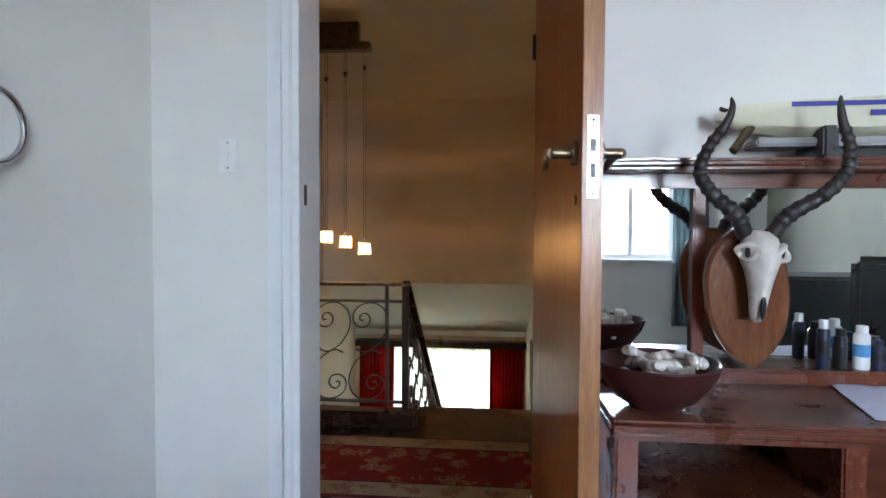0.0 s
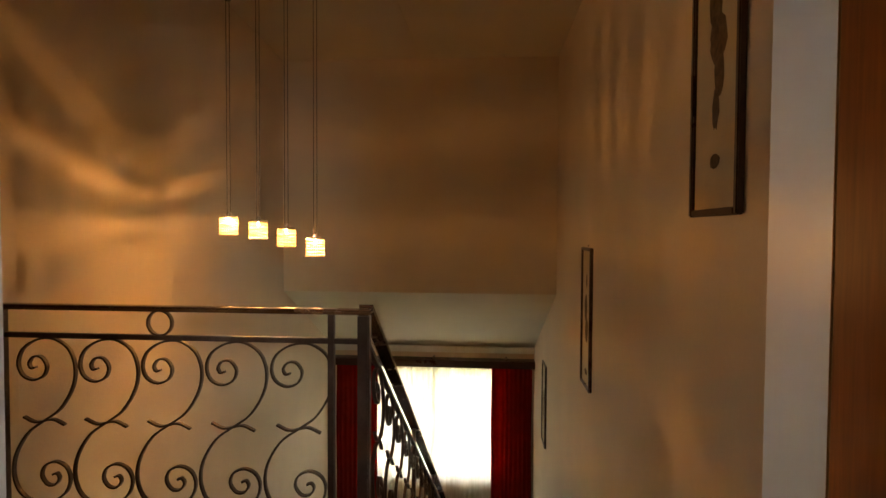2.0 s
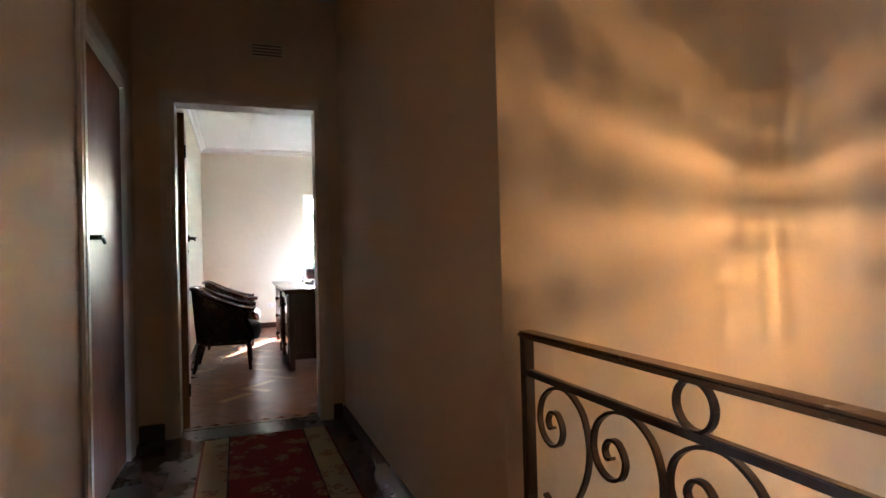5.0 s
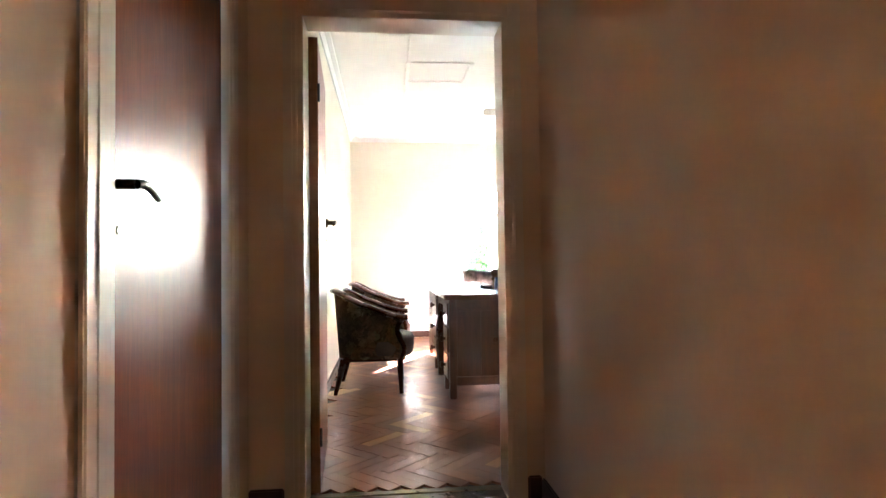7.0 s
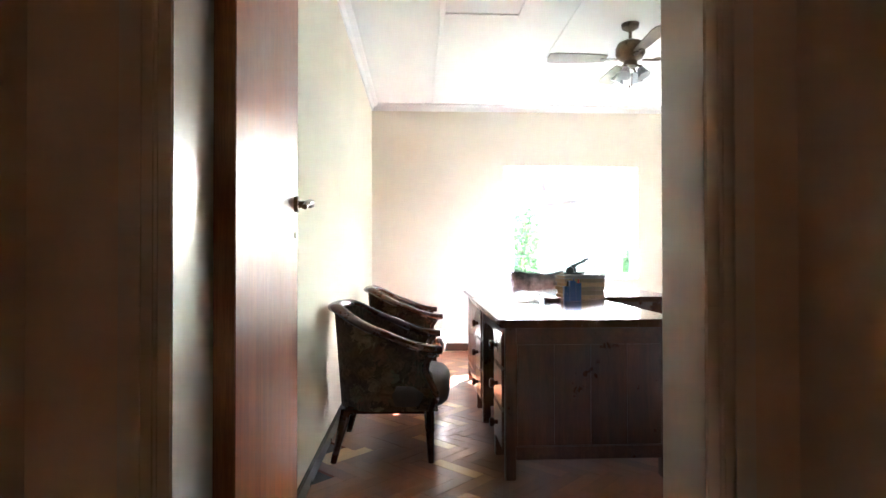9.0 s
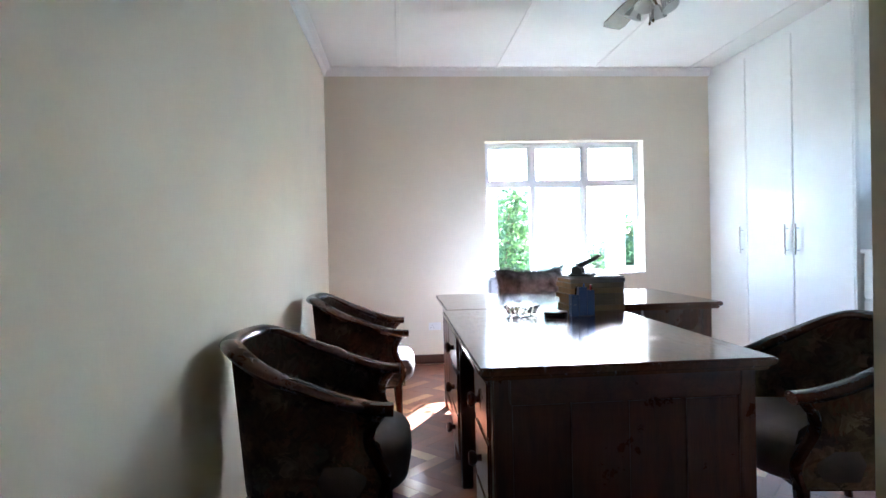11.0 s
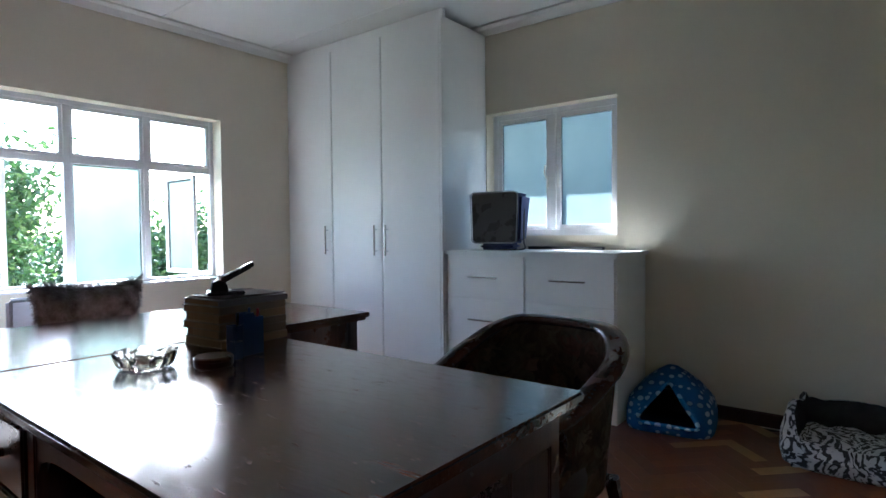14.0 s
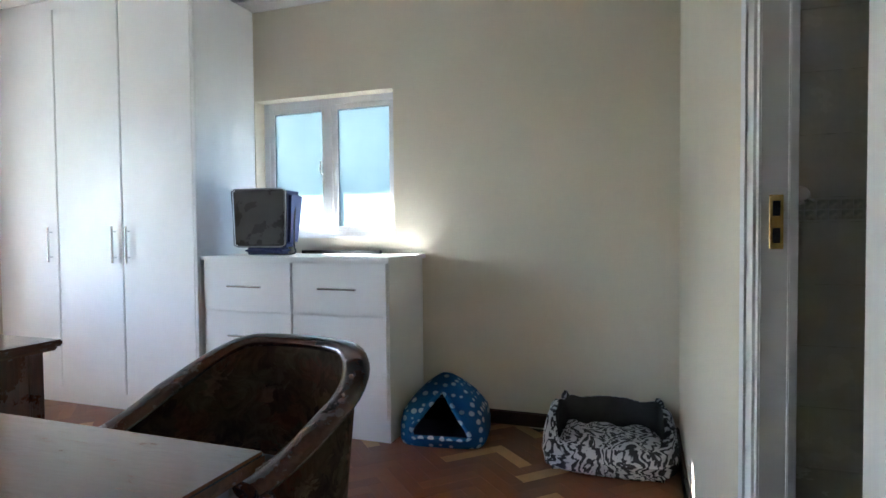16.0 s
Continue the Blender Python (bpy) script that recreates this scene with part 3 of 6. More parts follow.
setting("floor", slab(bmesh.new(), (XW, -1.53, -0.2), (-3.87, YN, -0.012)), SUBFLOOR, "parquet floor laid in herringbone")
setting("floor_ensuite", slab(bmesh.new(), (-4.60, 0.20, -0.011), (-3.2, YN, 0.0)), TILE, "tiled bathroom floor")
# ceilings
def ceiling(name, x0, y0, x1, y1, material, battens=(), hatch=None, along="x"):
    bm = slab(bmesh.new(), (x0, y0, H), (x1, y1, H + 0.15))
    for q in battens:
        if along == "x":
            slab(bm, (x0, q - 0.018, H - 0.008), (x1, q + 0.018, H + 0.001), 0.003, 1)
        else:
            slab(bm, (q - 0.018, y0, H - 0.008), (q + 0.018, y1, H + 0.001), 0.003, 1)
    return setting(name, bm, material, "board ceiling with cover strips" if battens else "plain ceiling")


ceiling("ceiling_office", XW, YS, -3.2, YN, CEILING, (-0.545, 0.39, 1.33, 2.27))
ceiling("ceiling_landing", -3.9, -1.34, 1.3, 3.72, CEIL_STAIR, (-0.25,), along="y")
ceiling("ceiling_bedroom", -0.8, -5.8, 3.4, -1.341, CEILING)


def coving(name, x0, y0, x1, y1, r=0.07):
    """A hollow cornice round a rectangular room."""
    bm = bmesh.new()
    prof = [(0, -r), (0.012, -r), (0.02, -r * 0.72), (r * 0.45, -0.028), (r, -0.014), (r, 0)]
    loops = []
    for d, z in prof:
        loops.append([bm.verts.new(p) for p in ((x0 + d, y0 + d, H + z), (x1 - d, y0 + d, H + z), (x1 - d, y1 - d, H + z), (x0 + d, y1 - d, H + z))])
    for a, b in zip(loops, loops[1:]):
        for k in range(4):
            bm.faces.new((a[k], a[(k + 1) % 4], b[(k + 1) % 4], b[k]))
    return setting(name, bm, CEILING, "white hollow cornice")


coving("cornice_office", XW + 0.001, YS + 0.001, -4.655, YN - 0.001)
bm = bmesh.new()
for a, b in (((-6.80, -0.57, H - 0.012), (-6.25, -0.53, H)), ((-6.80, -0.01, H - 0.012), (-6.25, 0.03, H)), ((-6.80, -0.529, H - 0.012), (-6.76, -0.011, H)), ((-6.29, -0.529, H - 0.012), (-6.25, -0.011, H))):
    slab(bm, a, b, 0.003, 1)
setting("ceiling_hatch", bm, CEILING, "white timber rim of a ceiling hatch")

# skirting boards
def skirting(name, x0, y0, x1, y1, material, h=0.085):
    bm = slab(bmesh.new(), (x0, y0, 0), (x1, y1, h), 0.006)
    return setting(name, bm, material, "dark-stained skirting board")


skirting("baseboard", XW, YS, -3.871, YS + 0.018, DARK_SKIRT)
skirting("baseboard", XW, YS + 0.019, XW + 0.018, 2.5, DARK_SKIRT_Y)
skirting("baseboard", -6.13, YN - 0.018, -4.673, YN, DARK_SKIRT)
skirting("baseboard", -4.672, 1.0, -4.654, YN - 0.001, DARK_SKIRT_Y)
skirting("baseboard", -3.729, -0.118, -1.315, -0.1, DARK_SKIRT)
skirting("baseboard", -3.73, -0.178, -3.712, -0.119, DARK_SKIRT_Y, 0.10)
skirting("baseboard", -3.73, -1.325, -3.712, -1.185, DARK_SKIRT_Y, 0.10)
skirting("baseboard", -2.44, -1.325, -0.22, -1.308, DARK_SKIRT)
skirting("baseboard", -0.628, -1.548, -0.22, -1.53, GLOSS_WHITE)

# bedroom shell
wall_x("wall_bedroom_west", -0.80, -0.63, -5.8, -1.531, 0, H, [], PLASTER_BED, "off-white wall")
# coloured dark because this wall is in shade when mirrored
wall_x("wall_bedroom_east", 3.2, 3.4, -5.8, -1.531, 0, H, [], PLASTER_BED_SHADE, "bedroom wall with its shade put in as grey-olive")
W4 = (1.45, 2.34, 0.90, 2.15)
wall_y("wall_bedroom_south", -5.8, -5.6, -0.63, 3.2, 0, H, [W4], PLASTER_BED, "off-white wall with a window")
# bathroom shell
wall_x("wall_ensuite_east", -3.32, -3.2, 0.05, YN, 0, H, [], TILE, "tiled shower wall")

# ---- door frames, doors ----
def frame_x(name, x0, x1, ya, yb, top, material, wide=0.07, proud=0.012, label="painted door frame"):
    """Lining and architraves of a doorway in a wall that runs along y."""
    ob = tagged(new(name), label, kind="structure")
    bm = bmesh.new()
    slab(bm, (x0 - proud, ya - 0.001, 0), (x1 + proud, ya + 0.022, top - 0.022), 0.003)
    slab(bm, (x0 - proud, yb - 0.022, 0), (x1 + proud, yb + 0.001, top - 0.022), 0.003)
    slab(bm, (x0 - proud, ya, top - 0.022), (x1 + proud, yb, top + 0.001), 0.003)
    part("lining", bm, material, ob)
    for xs in ((x0 - proud - 0.004, x0 - 0.0005), (x1 + 0.0005, x1 + proud + 0.004)):
        for y_in, y_out in ((ya - wide, ya - 0.002), (yb + 0.002, yb + wide)):
            b = bmesh.new()
            slab(b, (xs[0], y_in, 0), (xs[1], y_out, top + wide), 0.005)
            mid = (y_in + y_out) / 2
            slab(b, (xs[0] - 0.004, mid - 0.012, 0), (xs[1] + 0.004, mid + 0.012, top + wide - 0.004), 0.004)
            part("architrave", b, material, ob)
        part("head_architrave", slab(bmesh.new(), (xs[0], ya - 0.002, top + 0.002), (xs[1], yb + 0.002, top + wide), 0.005), material, ob)
    return ob


def frame_y(name, y0, y1, xa, xb, top, material, wide=0.07, proud=0.012, label="painted door frame"):
    ob = tagged(new(name), label, kind="structure")
    bm = bmesh.new()
    slab(bm, (xa - 0.001, y0 - proud, 0), (xa + 0.022, y1 + proud, top - 0.022), 0.003)
    slab(bm, (xb - 0.022, y0 - proud, 0), (xb + 0.001, y1 + proud, top - 0.022), 0.003)
    slab(bm, (xa, y0 - proud, top - 0.022), (xb, y1 + proud, top + 0.001), 0.003)
    part("lining", bm, material, ob)
    for ys in ((y0 - proud - 0.004, y0 - 0.0005), (y1 + 0.0005, y1 + proud + 0.004)):
        for x_in, x_out in ((xa - wide, xa - 0.002), (xb + 0.002, xb + wide)):
            b = bmesh.new()
            slab(b, (x_in, ys[0], 0), (x_out, ys[1], top + wide), 0.005)
            mid = (x_in + x_out) / 2
            slab(b, (mid - 0.012, ys[0] - 0.004, 0), (mid + 0.012, ys[1] + 0.004, top + wide - 0.004), 0.004)
            part("architrave", b, material, ob)
        part("head_architrave", slab(bmesh.new(), (xa - 0.002, ys[0], top + 0.002), (xb + 0.002, ys[1], top + wide), 0.005), material, ob)
    return ob


frame_x("door_frame_office", -3.87, -3.73, -1.122, -0.24, 2.062, FRAME_CREAM, 0.06)
fe = frame_x("door_frame_ensuite", -4.654, -4.612, 0.275, 0.80, 2.04, GLOSS_WHITE, 0.15, 0.006)
frame_y("door_frame_corridor", -1.53, -1.326, -3.425, -2.545, 2.04, FRAME_CREAM, 0.10)
fb = frame_y("door_frame_bedroom", -1.53, -1.326, -0.135, 0.72, 2.06, GLOSS_WHITE, 0.085)
b = slab(bmesh.new(), (-0.1135, -1.49, 1.26), (-0.111, -1.465, 1.33), 0.0008, 1)
part("strike_plate", b, BLACK_METAL, fb, "dark steel strike plate")
b = slab(bmesh.new(), (-4.645, 0.7745, 1.135), (-4.624, 0.778, 1.225), 0.0008, 1)
part("strike_plate", b, BRASS, fe, "brass strike plate")
part("keep", slab(slab(bmesh.new(), (-4.640, 0.7735, 1.145), (-4.629, 0.7743, 1.17)), (-4.640, 0.7735, 1.19), (-4.629, 0.7743, 1.215)), BLACK_METAL, fe, "dark latch holes")
part("door_stop", slab(bmesh.new(), (-4.618, 0.768, 0), (-4.604, 0.7775, 2.015), 0.002), GLOSS_WHITE, fe)


def lever(parent, z, side, material, along):
    """A lever handle on both faces of a leaf that lies along local x, faces at local y = 0 and 0.04."""
    for y, s in ((0.0, -1), (0.04, 1)):
        bm = bmesh.new()
        rod(bm, (side, y, z), (side, y + s * 0.012, z), 0.025, 20)
        rod(bm, (side, y, z), (side, y + s * 0.05, z), 0.011, 12)
        pts = smooth_line([(side, y + s * 0.05, z), (side + along * 0.03, y + s * 0.054, z + 0.004), (side + along * 0.08, y + s * 0.05, z - 0.002), (side + along * 0.125, y + s * 0.047, z - 0.018)], 5)
        tube(bm, pts, 0.010, 10, [0.0105 - 0.00018 * k for k in range(len(pts))])
        part("door_handle", bm, material, parent, "bronze lever handle", True)


def leaf(name, at, width, height, label, handle_z, lock_z=None, key=False, inset=0.06):
    """A flush wooden door leaf, hinge at local x = 0, thickness along local y."""
    ob = thing(name, label, "door", at)
    ob["kind"] = "structure"
    part("leaf", slab(bmesh.new(), (0.006, 0, 0.008), (width - 0.003, 0.04, height), 0.002), DOOR_WOOD, ob)
    part("lock_stile", slab(bmesh.new(), (width - 0.003, 0.0, 0.008), (width, 0.04, height), 0.0012), DOOR_EDGE, ob, "worn bare wooden edge")
    part("hinge_stile", slab(bmesh.new(), (0.003, 0.0, 0.008), (0.006, 0.04, height), 0.0012), DOOR_EDGE, ob, "bare wooden edge")
    lever(ob, handle_z, width - inset, BRONZE, -1)
    if lock_z:
        lp = part("lock_plate", slab(bmesh.new(), (width, 0.009, lock_z[0]), (width + 0.002, 0.031, lock_z[1]), 0.0006, 1), CHROME, ob, "steel mortice lock plate")
        m = (lock_z[0] + lock_z[1]) / 2
        part("latch", slab(slab(bmesh.new(), (width + 0.0015, 0.014, m + 0.01), (width + 0.0026, 0.026, m + 0.035)), (width + 0.0015, 0.015, m - 0.04), (width + 0.0026, 0.025, m - 0.012)), BLACK_METAL, lp, "dark latch openings")
        for z in (lock_z[0] + 0.009, lock_z[1] - 0.009):
            part("screw", rod(bmesh.new(), (width + 0.0015, 0.02, z), (width + 0.003, 0.02, z), 0.0035, 10), BLACK_METAL, lp)
    for y, s in ((0.0, -1), (0.04, 1)):
        part("keyhole", rod(bmesh.new(), (width - 0.06, y, handle_z - 0.095), (width - 0.06, y + s * 0.004, handle_z - 0.095), 0.010, 14), BRONZE, ob)
    if key:
        bm = bmesh.new()
        y = 0.04
        rod(bm, (width - 0.06, y, handle_z - 0.09), (width - 0.06, y + 0.05, handle_z - 0.09), 0.003, 8)
        ring = [Vector((width - 0.06 + 0.0, y + 0.05 + 0.012 * math.cos(a), handle_z - 0.103 + 0.012 * math.sin(a))) for a in np.linspace(0, 2 * math.pi, 15)]
        tube(bm, ring, 0.002, 6)
        rod(bm, (width - 0.06, y + 0.05, handle_z - 0.115), (width - 0.055, y + 0.062, handle_z - 0.175), 0.0028, 8)
        slab(bm, (width - 0.062, y + 0.058, handle_z - 0.18), (width - 0.050, y + 0.075, handle_z - 0.168))
        part("key", bm, BLACK_METAL, ob, "dark steel key in the lock")
    for z in (0.25, height - 0.25):
        part("hinge", rod(bmesh.new(), (0.0, -0.004, z - 0.04), (0.0, -0.004, z + 0.04), 0.006, 10), BLACK_METAL, ob)
    return ob


leaf("door_bedroom", pose(0.664, -1.475, 0, 0, 0, -87.4), 0.78, 2.03, "open varnished reddish-brown flush door with a worn edge", 1.335, (1.24, 1.40))
leaf("door_office", pose(-3.888, -1.100, 0, 0, 0, 183.4) @ pose(0, -0.04, 0), 0.76, 2.02, "open varnished reddish-brown flush door with a key", 1.24, None, True)
leaf("door_corridor", pose(-3.400, -1.378, 0), 0.83, 2.01, "closed varnished reddish-brown flush door", 1.175, None, False, 0.03)

# ---- windows ----
def pane(name, a, b, material, parent):
    ob = part(name, slab(bmesh.new(), a, b), material, parent)
    ob.visible_shadow = False
    return ob


def bars(bm, boxes, bevel=0.004):
    for a, b in boxes:
        slab(bm, a, b, bevel, 1)
    return bm


# office west window: steel frame set back in the reveal, side casements open outwards
win = tagged(new("window_1"), "white steel window with frosted panes and open side casements", kind="structure")
xf0, xf1 = XW - 0.17, XW - 0.12
ya, yb, za, zb = W1
m1, m2, tr = 0.735, 1.265, 1.685
bm = bmesh.new()
bars(bm, [((xf0, ya, za), (xf1, ya + 0.035, zb)), ((xf0, yb - 0.035, za), (xf1, yb, zb)), ((xf0, ya + 0.035, za), (xf1, yb - 0.035, za + 0.035)), ((xf0, ya + 0.035, zb - 0.035), (xf1, yb - 0.035, zb))])
part("window_frame", bm, WINDOW_WHITE, win)
part("mullion", bars(bmesh.new(), [((xf0, m1 - 0.022, za + 0.035), (xf1 + 0.004, m1 + 0.022, zb - 0.035))]), WINDOW_WHITE, win)
part("mullion", bars(bmesh.new(), [((xf0, m2 - 0.022, za + 0.035), (xf1 + 0.004, m2 + 0.022, zb - 0.035))]), WINDOW_WHITE, win)
part("transom", bars(bmesh.new(), [((xf0 + 0.002, ya + 0.035, tr - 0.024), (xf1 + 0.002, yb - 0.035, tr + 0.024))]), WINDOW_WHITE, win)
for y0, y1 in ((ya + 0.035, m1 - 0.022), (m1 + 0.022, m2 - 0.022), (m2 + 0.022, yb - 0.035)):
    v = part("top_light", bars(bmesh.new(), [((xf0 + 0.006, y0, tr + 0.024), (xf1 - 0.006, y0 + 0.022, zb - 0.035)), ((xf0 + 0.006, y1 - 0.022, tr + 0.024), (xf1 - 0.006, y1, zb - 0.035)), ((xf0 + 0.006, y0 + 0.022, tr + 0.024), (xf1 - 0.006, y1 - 0.022, tr + 0.046)), ((xf0 + 0.006, y0 + 0.022, zb - 0.057), (xf1 - 0.006, y1 - 0.022, zb - 0.035))], 0.002), WINDOW_WHITE, win)
    pane("pane", (xf0 + 0.02, y0 + 0.02, tr + 0.044), (xf0 + 0.025, y1 - 0.02, zb - 0.055), CLEAR, v)
    if y0 != m1 + 0.022:
        ym = (y0 + y1) / 2
        bm = bmesh.new()
        tube(bm, smooth_line([(xf1 + 0.0, ym - 0.05, tr + 0.03), (xf1 + 0.022, ym - 0.025, tr + 0.018), (xf1 + 0.024, ym + 0.02, tr + 0.015), (xf1 + 0.012, ym + 0.06, tr + 0.022)], 5), 0.007, 8)
        part("stay", bm, WHITE_PLASTIC, v, "white peg stay handle", True)
v = part("fixed_light", bars(bmesh.new(), [((xf0 + 0.006, m1 + 0.022, za + 0.035), (xf1 - 0.006, m1 + 0.04, tr - 0.024)), ((xf0 + 0.006, m2 - 0.04, za + 0.035), (xf1 - 0.006, m2 - 0.022, tr - 0.024))], 0.002), WINDOW_WHITE, win)
pane("pane", (xf0 + 0.02, m1 + 0.03, za + 0.035), (xf0 + 0.025, m2 - 0.03, tr - 0.024), FROSTED_DIM, v)


def casement(y_hinge, sign, width, angle):
    """An outward-open casement, hinged on the outer jamb."""
    m = Matrix.Translation((xf0, y_hinge, 0)) @ Matrix.Rotation(radians(angle) * sign, 4, "Z")
    s0, s1 = sorted((0.0, sign * width))
    z0, z1 = za + 0.04, tr - 0.03
    bm, t = bmesh.new(), bmesh.new()
    bars(t, [((-0.03, s0, z0), (0, s0 + 0.03, z1)), ((-0.03, s1 - 0.03, z0), (0, s1, z1)), ((-0.03, s0 + 0.03, z0), (0, s1 - 0.03, z0 + 0.03)), ((-0.03, s0 + 0.03, z1 - 0.03), (0, s1 - 0.03, z1))], 0.003)
    join(bm, t, m)
    c = part("casement", bm, WINDOW_WHITE, win, "open casement")
    bm = bmesh.new()
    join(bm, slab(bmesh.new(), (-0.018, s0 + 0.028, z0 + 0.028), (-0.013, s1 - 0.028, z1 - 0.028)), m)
    p = part("pane", bm, FROSTED_DIM, c)
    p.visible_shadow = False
    bm = bmesh.new()
    join(bm, slab(bmesh.new(), (0, s1 - 0.03 if sign > 0 else s0 + 0.01, (z0 + z1) / 2), (0.03, s1 - 0.01 if sign > 0 else s0 + 0.03, (z0 + z1) / 2 + 0.11), 0.004), m)
    part("catch", bm, WHITE_PLASTIC, c)


casement(ya + 0.14, 1, m1 - 0.03 - ya - 0.035, 89)
casement(yb - 0.155, -1, yb - 0.035 - m2 - 0.03, 90)
for y0, y1 in ((ya + 0.03, ya + 0.135), (yb - 0.03, yb - 0.15)):
    for z in (za + 0.055, tr - 0.045):
        part("hinge_arm", rod(bmesh.new(), (xf0 + 0.01, y0, z), (xf0 - 0.012, y1, z), 0.006, 8), WINDOW_WHITE, win)
part("window_sill", slab(bmesh.new(), (XW - 0.119, ya, za - 0.001), (XW + 0.012, yb, za + 0.014), 0.005), GLOSS_WHITE, win)
part("outer_sill", slab(bmesh.new(), (XW - 0.30, ya - 0.05, za - 0.03), (XW - 0.2, yb + 0.05, za + 0.002), 0.005), GLOSS_WHITE, win)

# office north window: two frosted casements, shut
win = tagged(new("window_2"), "white two-light window with frosted glass, shut", kind="structure")
xa, xb, za, zb = W2
yf0, yf1 = YN + 0.10, YN + 0.15
bm = bars(bmesh.new(), [((xa, yf0, za), (xa + 0.045, yf1, zb)), ((xb - 0.045, yf0, za), (xb, yf1, zb)), ((xa + 0.045, yf0, za), (xb - 0.045, yf1, za + 0.045)), ((xa + 0.045, yf0, zb - 0.045), (xb - 0.045, yf1, zb))])
part("window_frame", bm, WINDOW_WHITE, win)
xm = (xa + xb) / 2 - 0.0
part("mullion", bars(bmesh.new(), [((xm - 0.025, yf0 - 0.004, za + 0.045), (xm + 0.025, yf1, zb - 0.045))]), WINDOW_WHITE, win)
for x0, x1, hx in ((xa + 0.045, xm - 0.025, xm - 0.045), (xm + 0.025, xb - 0.045, xm + 0.045)):
    c = part("casement", bars(bmesh.new(), [((x0, yf0 + 0.005, za + 0.045), (x0 + 0.035, yf1 - 0.004, zb - 0.045)), ((x1 - 0.035, yf0 + 0.005, za + 0.045), (x1, yf1 - 0.004, zb - 0.045)), ((x0 + 0.035, yf0 + 0.005, za + 0.045), (x1 - 0.035, yf1 - 0.004, za + 0.08)), ((x0 + 0.035, yf0 + 0.005, zb - 0.08), (x1 - 0.035, yf1 - 0.004, zb - 0.045))], 0.003), WINDOW_WHITE, win)
    pane("pane", (x0 + 0.032, yf0 + 0.024, za + 0.078), (x1 - 0.032, yf0 + 0.029, zb - 0.078), FROSTED, c)
    part("gasket", bars(bmesh.new(), [((x0 + 0.035, yf0 + 0.02, zb - 0.085), (x1 - 0.035, yf0 + 0.023, zb - 0.08)), ((x0 + 0.035, yf0 + 0.02, za + 0.08), (x0 + 0.039, yf0 + 0.023, zb - 0.085)), ((x1 - 0.039, yf0 + 0.02, za + 0.08), (x1 - 0.035, yf0 + 0.023, zb - 0.085))], 0.0008), BLACK_PLASTIC, c, "black rubber gasket")
    bm = bmesh.new()
    slab(bm, (hx - 0.01, yf0 - 0.012, za + 0.36), (hx + 0.01, yf0 + 0.005, za + 0.45), 0.004)
    tube(bm, smooth_line([(hx, yf0 - 0.015, za + 0.43), (hx + (0.012 if hx > xm else -0.012), yf0 - 0.03, za + 0.47), (hx, yf0 - 0.035, za + 0.53)], 4), 0.007, 8)
    part("window_catch", bm, WHITE_PLASTIC, c, "white lever catch", True)
part("window_sill", slab(bmesh.new(), (xa, YN - 0.006, za - 0.001), (xb, yf0 - 0.001, za + 0.012), 0.004), GLOSS_WHITE, win)

# stair window and bedroom window
win = tagged(new("window_3"), "stair window behind net curtain", kind="structure")
xa, xb, za, zb = W3
part("window_frame", bars(bmesh.new(), [((xa, 6.02, za), (xa + 0.05, 6.07, zb)), ((xb - 0.05, 6.02, za), (xb, 6.07, zb)), ((xa + 0.05, 6.02, za), (xb - 0.05, 6.07, za + 0.05)), ((xa + 0.05, 6.02, zb - 0.05), (xb - 0.05, 6.07, zb))]), WINDOW_WHITE, win)
part("mullion", bars(bmesh.new(), [((-0.34, 6.02, za + 0.05), (-0.29, 6.07, zb - 0.05))]), WINDOW_WHITE, win)
pane("pane", (xa + 0.04, 6.04, za + 0.04), (-0.33, 6.045, zb - 0.04), CLEAR, win)
pane("pane", (-0.30, 6.04, za + 0.04), (xb - 0.04, 6.045, zb - 0.04), CLEAR, win)
win = tagged(new("window_4"), "white bedroom window", kind="structure")
xa, xb, za, zb = W4
part("window_frame", bars(bmesh.new(), [((xa, -5.74, za), (xa + 0.05, -5.69, zb)), ((xb - 0.05, -5.74, za), (xb, -5.69, zb)), ((xa + 0.05, -5.74, za), (xb - 0.05, -5.69, za + 0.05)), ((xa + 0.05, -5.74, zb - 0.05), (xb - 0.05, -5.69, zb))]), WINDOW_WHITE, win)
for q in (1.92,):
    part("mullion", bars(bmesh.new(), [((q - 0.025, -5.74, za + 0.05), (q + 0.025, -5.69, zb - 0.05))]), WINDOW_WHITE, win)
for x0, x1 in ((xa + 0.04, 1.90), (1.94, xb - 0.04)):
    pane("pane", (x0, -5.72, za + 0.04), (x1, -5.715, zb - 0.04), CLEAR, win)
part("window_sill", slab(bmesh.new(), (xa - 0.03, -5.6, za - 0.03), (xb + 0.03, -5.56, za + 0.0), 0.004), GLOSS_WHITE, win)

setting("trim_threshold", slab(bmesh.new(), (-3.885, -1.10, -0.002), (-3.845, -0.262, 0.006), 0.002), BRONZE, "dark metal threshold strip")

# ---- landing and stairs ----
stairs = tagged(new("stairs"), "dark wooden stairs going down", kind="structure")
RISE, GO = 0.175, 0.265
for k in range(15):
    y0, z1 = 0.06 + k * GO, -k * RISE
    part("tread", slab(bmesh.new(), (0.05, y0, z1 - 0.035), (1.089, y0 + GO + 0.028, z1 - 0.001 * (k == 0)), 0.008), STEP_WOOD, stairs)
    part("riser", slab(bmesh.new(), (0.055, y0 + GO - 0.012, z1 - RISE), (1.089, y0 + GO, z1 - 0.036)), STEP_WOOD, stairs)
bm = bmesh.new()
